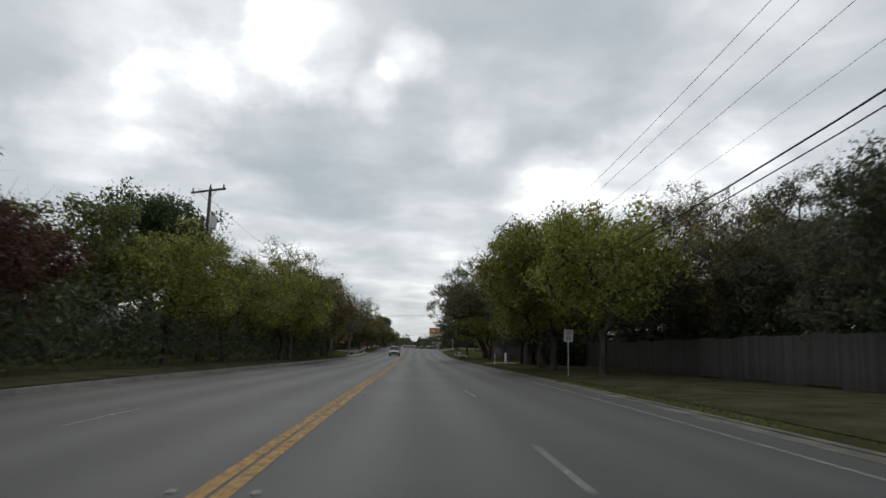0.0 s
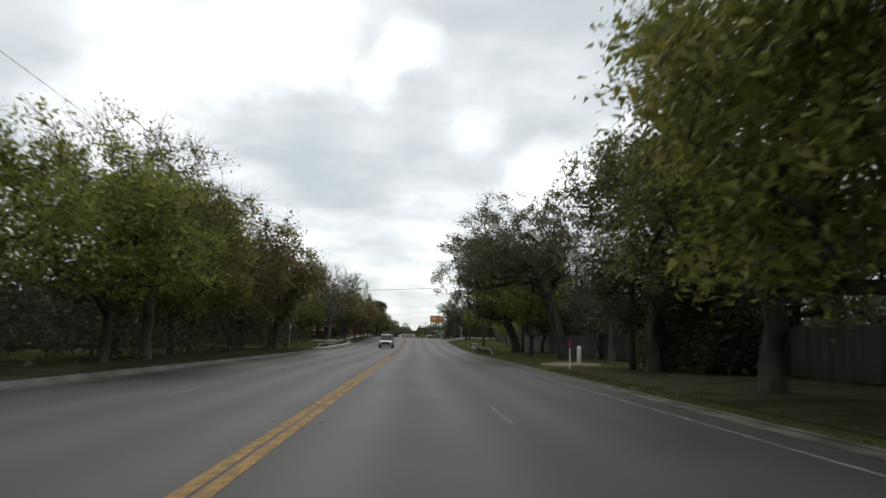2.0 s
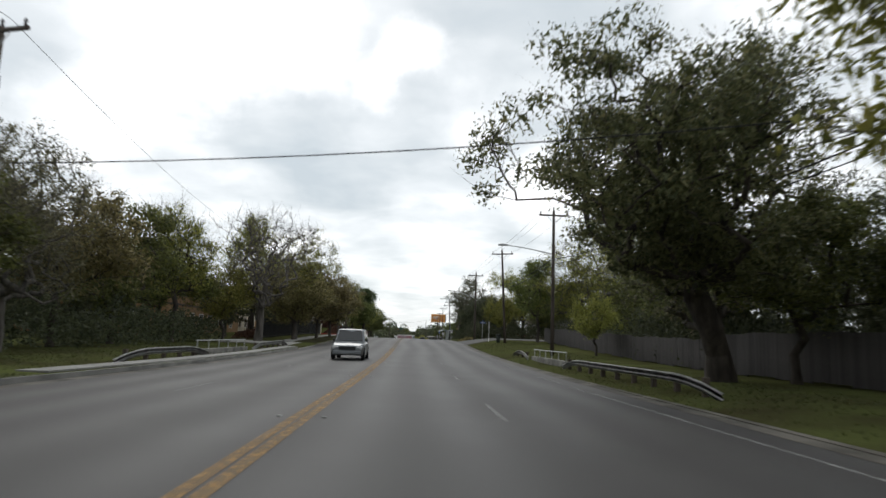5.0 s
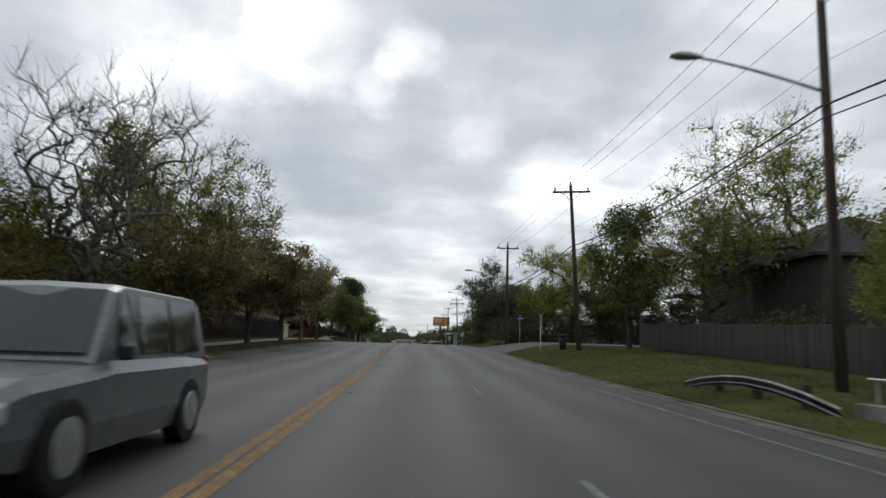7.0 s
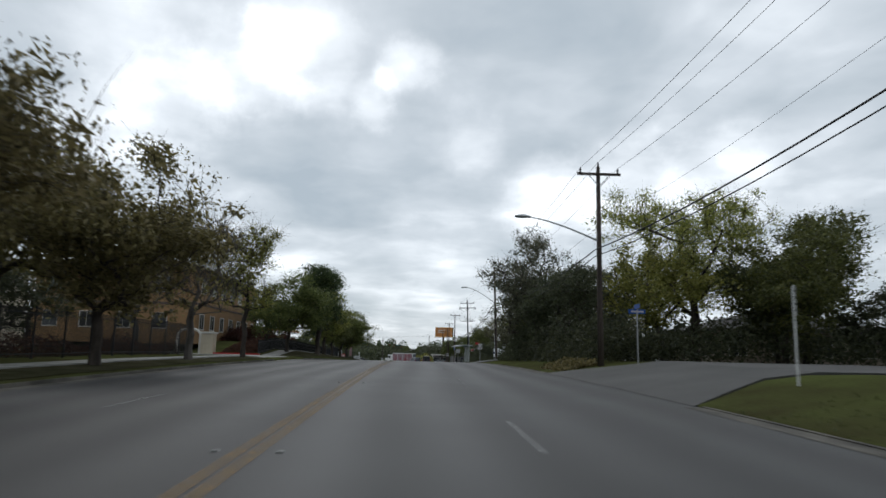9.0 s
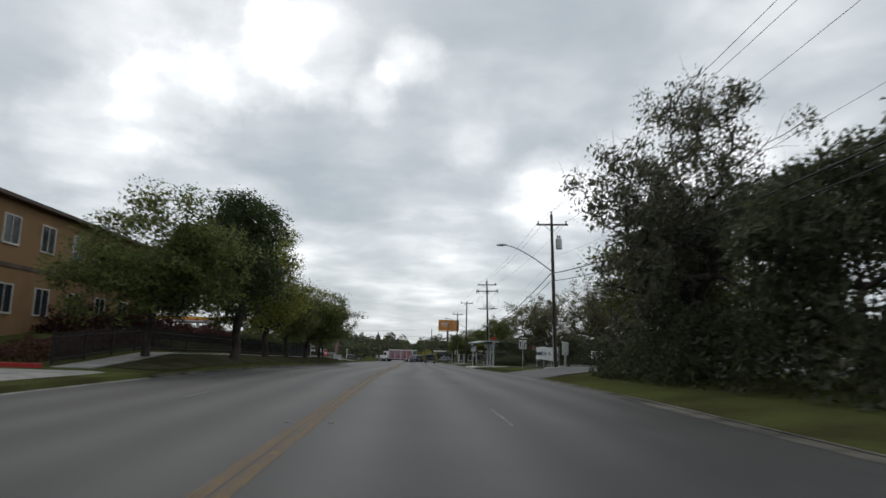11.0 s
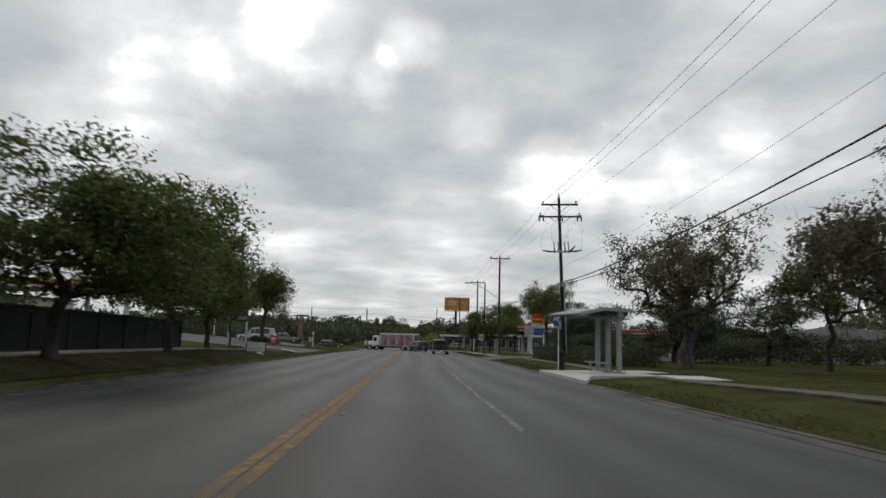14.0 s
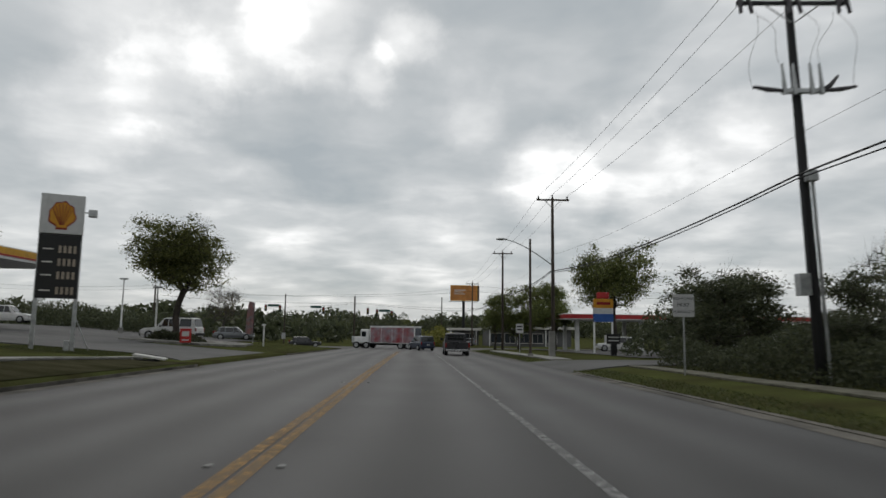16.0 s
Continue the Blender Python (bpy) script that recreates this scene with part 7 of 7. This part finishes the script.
for x, zt in zip(SIGNALS, (5.1, 5.05, 4.8, 4.8, 4.6, 4.4)):
    traffic_light(x, zt)
root = tagged(part("hanging_street_sign", boxed(-0.9, 0.9, -0.02, 0.02, -0.2, 0.2, bevel=0.02), SHELTER_GREEN), "green street name panel on the span wire", "sign")
root.location = (-5.2, 363.4, 4.3)
for x, z in ((-23.2, 4.9), (-16.3, 4.75)):
    copy_thing(root, pose(x, 363.4, z))

# shops beyond the crossing
for x0, x1, y0, y1, h, mat, words in ((7.2, 13, 392, 402, 3.0, SHOP_DARK, "low dark shop with a pale flat roof beyond the crossing"), (13.6, 29, 378, 390, 3.2, SHOP_DARK, "dark shop front under a pale canopy on posts")):
    z = land_z((x0 + x1) / 2, y0)
    root = tagged(empty("shop", (x0 + x1) / 2, y0, z), words, "shop")
    w = (x1 - x0) / 2
    part("wall", boxed(-w, w, 0, y1 - y0, -0.5, h), mat, root)
    part("roof", boxed(-w - 0.4, w + 0.4, -1.2, y1 - y0 + 0.3, h, h + 0.5, bevel=0.03), TRIM, root)
    for k in range(int(w * 2 / 2.6)):
        window_in(root, "y-", -w + 1.3 + 2.6 * k, 0, 1.5, 1.9, 1.7)
    for k in range(int(w * 2 / 5.2) + 1):
        part("canopy_post", rod(-w + 5.2 * k, -1.1, -0.2, -w + 5.2 * k, -1.1, h, 0.08), WHITE_PAINT, root)

# ---- vehicles ----


def loft(bm, stations, mat_bevel=0.0):
    """A closed body through cross-sections; each: y, then half-width and height pairs from sill to roof."""
    rings = []
    for y, prof in stations:
        ring = [bm.verts.new((x, y, z)) for x, z in prof] + [bm.verts.new((-x, y, z)) for x, z in reversed(prof)]
        rings.append(ring)
    for a, b in zip(rings, rings[1:]):
        for k in range(len(a)):
            bm.faces.new((a[k], a[(k + 1) % len(a)], b[(k + 1) % len(a)], b[k]))
    bm.faces.new(rings[0])
    bm.faces.new(rings[-1][::-1])
    bmesh.ops.recalc_face_normals(bm, faces=bm.faces[:])
    return bm


def wheel(parent, x, y, r, w=0.22):
    s = 1 if x > 0 else -1
    bm = tube(bmesh.new(), [(x - s * w / 2, y, r), (x - s * w / 2.2, y, r), (x + s * w / 2.2, y, r), (x + s * w / 2, y, r)], [r * 0.88, r, r, r * 0.88], 20)
    t = part("tyre", bm, TYRE, parent)
    part("rim", tube(bmesh.new(), [(x + s * w * 0.42, y, r), (x + s * (w / 2 + 0.012), y, r), (x + s * (w / 2 + 0.02), y, r)], [r * 0.64, r * 0.62, r * 0.2], 16), GALV, t)


def car(name, label, x, y, turn, paint, length=4.6, width=1.85, height=1.68, boxy=0.6, roof_rack=False, category="car", z=None):
    """A road car facing +y of its own: body, glasshouse, windows, lights, bumpers and wheels."""
    root = tagged(empty(name, x, y, (road_z(y) - 0.005 * abs(x - CENTRE) if abs(x + 1.5) < 7 else lawn_z(x, y) + 0.06) if z is None else z, turn), label, category)
    L, W, H = length / 2, width / 2, height
    belt, hood = H * 0.58, H * 0.56
    st = []
    for u, zl, zb, zh, wf in ((-1.0, 0.42, 0.55, belt * 0.9, 0.88), (-0.96, 0.28, 0.5, belt, 0.96), (-0.6, 0.24, 0.5, belt, 1.0), (0.3, 0.24, 0.5, belt, 1.0), (0.42, 0.24, 0.5, hood, 1.0), (0.85, 0.26, 0.5, hood * 0.93, 0.95), (0.97, 0.32, 0.5, hood * 0.82, 0.86), (1.0, 0.42, 0.52, hood * 0.7, 0.78)):
        st.append((u * L, [(0.0, zl), (W * wf * 0.93, zl), (W * wf, zb), (W * wf * 0.98, zh * 0.88), (W * wf * 0.9, zh), (0.0, zh + 0.015)]))
    part("body", loft(bmesh.new(), st), paint, root, smooth=False)
    back = -0.95 if boxy > 0.5 else -0.8
    st = []
    for u, f in ((back, 0.0), (back + 0.06, 0.9), (back + 0.14, 1.0), (0.1, 1.0), (0.18, 0.92), (0.42, 0.0)):
        zt = belt - 0.02 + (H - belt) * max(f, 0.02)
        st.append((u * L, [(0.0, belt - 0.03), (W * 0.91, belt - 0.03), (W * (0.91 - 0.13 * f), zt - 0.03), (W * (0.8 - 0.1 * f), zt), (0.0, zt + 0.02 * f)]))
    cab = part("cabin", loft(bmesh.new(), st), paint, root)
    zt, zb = H - 0.1, belt + 0.05
    for s in (-1, 1):
        for a, b in ((back + 0.14, -0.42), (-0.38, -0.03), (0.0, 0.22)):
            bm = bmesh.new()
            b2 = min(b, 0.14) if b > 0.1 else b
            q = [(s * W * 0.925, a * L, zb), (s * W * 0.925, b * L, zb), (s * W * 0.80, b2 * L, zt), (s * W * 0.80, a * L, zt)]
            vs = [bm.verts.new(v) for v in q] + [bm.verts.new((v[0] - s * 0.05, v[1], v[2])) for v in q]
            for f in ((0, 1, 2, 3), (7, 6, 5, 4), (0, 4, 5, 1), (1, 5, 6, 2), (2, 6, 7, 3), (3, 7, 4, 0)):
                bm.faces.new([vs[i] for i in f])
            bmesh.ops.recalc_face_normals(bm, faces=bm.faces[:])
            part("side_window", bm, CAR_GLASS, cab)
    for name_, ya, yb, off in (("windscreen", 0.405, 0.175, 0.02), ("rear_window", back + 0.004, back + 0.058, -0.02)):
        bm = bmesh.new()
        q = [(-W * 0.82, ya * L + off, zb + 0.02), (W * 0.82, ya * L + off, zb + 0.02), (W * 0.7, yb * L + off, zt + 0.02), (-W * 0.7, yb * L + off, zt + 0.02)]
        vs = [bm.verts.new(v) for v in q] + [bm.verts.new((v[0], v[1] - off * 2, v[2] - 0.02)) for v in q]
        for f in ((0, 1, 2, 3), (7, 6, 5, 4), (0, 4, 5, 1), (1, 5, 6, 2), (2, 6, 7, 3), (3, 7, 4, 0)):
            bm.faces.new([vs[i] for i in f])
        bmesh.ops.recalc_face_normals(bm, faces=bm.faces[:])
        part(name_, bm, CAR_GLASS, cab)
    part("front_bumper", boxed(-W * 0.86, W * 0.86, L * 0.96, L * 1.02, 0.32, 0.52, bevel=0.03), SIGN_BLACK if boxy > 0.8 else paint, root)
    part("rear_bumper", boxed(-W * 0.9, W * 0.9, -L * 1.03, -L * 0.95, 0.36, 0.58, bevel=0.03), SIGN_BLACK if boxy > 0.8 else paint, root)
    part("grille", boxed(-W * 0.5, W * 0.5, L * 0.985, L * 1.01, 0.55, 0.75, bevel=0.01), SIGN_BLACK, root)
    for s in (-1, 1):
        part("headlight", boxed(s * W * 0.72 - 0.17, s * W * 0.72 + 0.17, L * 0.93, L * 1.0, 0.6, 0.76, bevel=0.03), HEADLAMP, root)
        part("tail_light", boxed(s * W * 0.84 - 0.08, s * W * 0.84 + 0.08, -L * 1.005, -L * 0.94, 0.72, 1.0, bevel=0.02), TAIL_RED, root)
        part("mirror", boxed(s * W * 1.02 - 0.07, s * W * 1.02 + 0.07, L * 0.22, L * 0.27, belt, belt + 0.14, bevel=0.03), SIGN_BLACK, root)
        for u in (-0.62, 0.64):
            wheel(root, s * W * 0.9, u * L, 0.34 if height < 1.75 else 0.37)
    part("number_plate", boxed(-0.16, 0.16, -L * 1.04, -L * 1.025, 0.62, 0.74), SIGN_WHITE, root)
    if roof_rack:
        rk = part("roof_rack", rod(-W * 0.6, -L * 0.75, H + 0.08, -W * 0.6, L * 0.05, H + 0.08, 0.02), SIGN_BLACK, root)
        part("rack_bar", rod(W * 0.6, -L * 0.75, H + 0.08, W * 0.6, L * 0.05, H + 0.08, 0.02), SIGN_BLACK, rk)
        for u in (-0.7, -0.3, 0.0):
            part("rack_bar", rod(-W * 0.6, u * L, H + 0.04, W * 0.6, u * L, H + 0.04, 0.02), SIGN_BLACK, rk)
    return root


def pickup(x, y):
    """A dark full-size pickup seen from behind: cab, open bed with sides and tailgate."""
    root = tagged(empty("pickup_truck", x, y, road_z(y) - 0.06), "dark pickup truck with an open bed, seen from behind", "pickup truck")
    W = 1.0
    st = []
    for yy, zl, zh, wf in ((-0.1, 0.45, 1.12, 1.0), (1.6, 0.45, 1.12, 1.0), (1.7, 0.45, 1.1, 1.0), (2.6, 0.48, 1.05, 0.97), (2.75, 0.55, 0.9, 0.9)):
        st.append((yy, [(0, zl), (W * wf * 0.96, zl), (W * wf, 0.6), (W * wf * 0.98, zh - 0.08), (W * wf * 0.92, zh), (0, zh + 0.02)]))
    part("body", loft(bmesh.new(), st), CAR_DARK, root)
    st = []
    for yy, f in ((-0.08, 0.0), (0.0, 0.92), (0.15, 1.0), (1.0, 1.0), (1.15, 0.93), (1.75, 0.0)):
        zt = 1.1 + 0.75 * max(0.02, f)
        st.append((yy, [(0, 1.08), (W * 0.92, 1.08), (W * (0.92 - 0.12 * f), zt - 0.04), (W * (0.8 - 0.1 * f), zt), (0, zt + 0.02)]))
    cab = part("cab", loft(bmesh.new(), st), CAR_DARK, root)
    part("rear_window", boxed(-0.68, 0.68, -0.10, -0.03, 1.24, 1.7, bevel=0.02), CAR_GLASS, cab)
    for s in (-1, 1):
        part("side_window", boxed(s * 0.84 - 0.02, s * 0.84 + 0.02, 0.2, 1.2, 1.2, 1.7, bevel=0.01), CAR_GLASS, cab)
        part("bed_side", boxed(s * 0.95 - 0.05, s * 0.95 + 0.05, -2.6, -0.12, 0.55, 1.14, bevel=0.02), CAR_DARK, root)
        tl = part("tail_light", boxed(s * 0.93 - 0.07, s * 0.93 + 0.07, -2.66, -2.58, 0.72, 1.06, bevel=0.015), TAIL_RED, root)
        part("mirror", boxed(s * 1.14 - 0.09, s * 1.14 + 0.09, 1.15, 1.25, 1.2, 1.42, bevel=0.03), SIGN_BLACK, root)
        for yy in (-1.6, 1.9):
            wheel(root, s * 0.86, yy, 0.38, 0.26)
    gate = part("tailgate", boxed(-0.86, 0.86, -2.64, -2.57, 0.62, 1.13, bevel=0.015), CAR_DARK, root)
    part("handle", boxed(-0.12, 0.12, -2.66, -2.635, 0.98, 1.04), SIGN_BLACK, gate)
    part("bed_floor", boxed(-0.9, 0.9, -2.57, -0.12, 0.58, 0.64), SIGN_BLACK, root)
    part("rear_bumper", boxed(-0.95, 0.95, -2.8, -2.62, 0.4, 0.58, bevel=0.03), CHROME, root)
    part("number_plate", boxed(-0.16, 0.16, -2.815, -2.795, 0.44, 0.55), SIGN_WHITE, root)
    part("rack_bar", rod(-0.85, -0.3, 1.5, 0.85, -0.3, 1.5, 0.03), SIGN_BLACK, root)
    for s in (-1, 1):
        part("rack_post", rod(s * 0.85, -0.3, 1.12, s * 0.85, -0.3, 1.5, 0.03), SIGN_BLACK, root)
    return root


pickup(3.3, 311)
car("suv", "white and dark sport utility car driving towards the camera", -3.6, 119.5, 180, CAR_SILVER, 4.5, 1.85, 1.75, 0.7)
car("suv", "dark blue sport utility car waiting behind the delivery lorry", 0.6, 334, 20, CAR_NAVY, 4.6, 1.85, 1.7, 0.7)
car("off_road_car", "white boxy off-road car with a roof rack", -20.4, 311.6, 84, CAR_WHITE, 4.8, 1.8, 1.82, 0.9, True)
car("van", "white van parked on the forecourt", -42.0, 325, -80, CAR_WHITE, 4.7, 1.85, 1.8, 0.7)
car("car", "white car parked beside the pumps", 21.2, 324.5, 80, CAR_WHITE, 4.4, 1.75, 1.55, 0.6)
car("car", "dark car parked at the petrol station", 29, 325, 75, CAR_DARK, 4.4, 1.75, 1.5, 0.6)
car("car", "silver car parked on the forecourt", -20.5, 331, -80, CAR_SILVER, 4.4, 1.75, 1.45, 0.3)
car("car", "dark car waiting on the crossing street", -15.5, 349, -80, CAR_DARK, 4.4, 1.75, 1.45, 0.3, z=road_z(349))
car("car", "silver car parked before the shops", 9.0, 379, 85, CAR_SILVER, 4.4, 1.75, 1.5, 0.6, z=land_z(9, 379))
car("car", "dark car parked by the park", 31.0, 294, 35, CAR_DARK, 4.4, 1.75, 1.5, 0.6)


def beverage_lorry(x, y, turn):
    """A white tractor with a low box trailer of roll-up bays, its sides printed in red and pale blotches."""
    root = tagged(empty("delivery_lorry", x, y, road_z(y) - 0.05, turn), "white delivery lorry with a red and white printed box trailer", "lorry")
    printed = material("printed_side", (0.22, 0.04, 0.045), 0.5, vary=0.3, scale=0.9, grain=2.2, second=(0.30, 0.30, 0.33))
    part("trailer_box", boxed(-1.2, 1.2, -4.2, 2.4, 0.75, 3.0, bevel=0.04), WHITE_PAINT, root)
    for k in range(4):
        for s in (-1, 1):
            part("bay_door", boxed(s * 1.21 - 0.02, s * 1.21 + 0.02, -4.05 + 1.6 * k, -2.53 + 1.6 * k, 0.85, 2.85), printed, root)
    part("rear_door", boxed(-1.05, 1.05, -4.24, -4.2, 0.85, 2.85), CAR_NAVY, root)
    part("roof_edge", boxed(-1.25, 1.25, -4.25, 2.45, 3.0, 3.08, bevel=0.02), WHITE_PAINT, root)
    part("chassis", boxed(-0.5, 0.5, -4.0, 4.4, 0.5, 0.75), SIGN_BLACK, root)
    cab = part("cab", boxed(-1.05, 1.05, 2.7, 3.95, 0.7, 2.6, bevel=0.12), WHITE_PAINT, root)
    part("bonnet", boxed(-0.85, 0.85, 3.9, 5.0, 0.6, 1.6, bevel=0.12), WHITE_PAINT, root)
    part("windscreen", boxed(-0.9, 0.9, 3.93, 3.98, 1.65, 2.4, bevel=0.01), CAR_GLASS, cab)
    for s in (-1, 1):
        part("side_window", boxed(s * 1.05 - 0.02, s * 1.05 + 0.02, 3.1, 3.75, 1.6, 2.3, bevel=0.01), CAR_GLASS, cab)
        for yy in (-3.2, -2.1, 3.0, 4.5):
            wheel(root, s * 1.0, yy, 0.46, 0.3)
    part("bumper", boxed(-1.0, 1.0, 4.95, 5.15, 0.4, 0.75, bevel=0.03), CHROME, root)


beverage_lorry(-3.6, 346.5, 68)
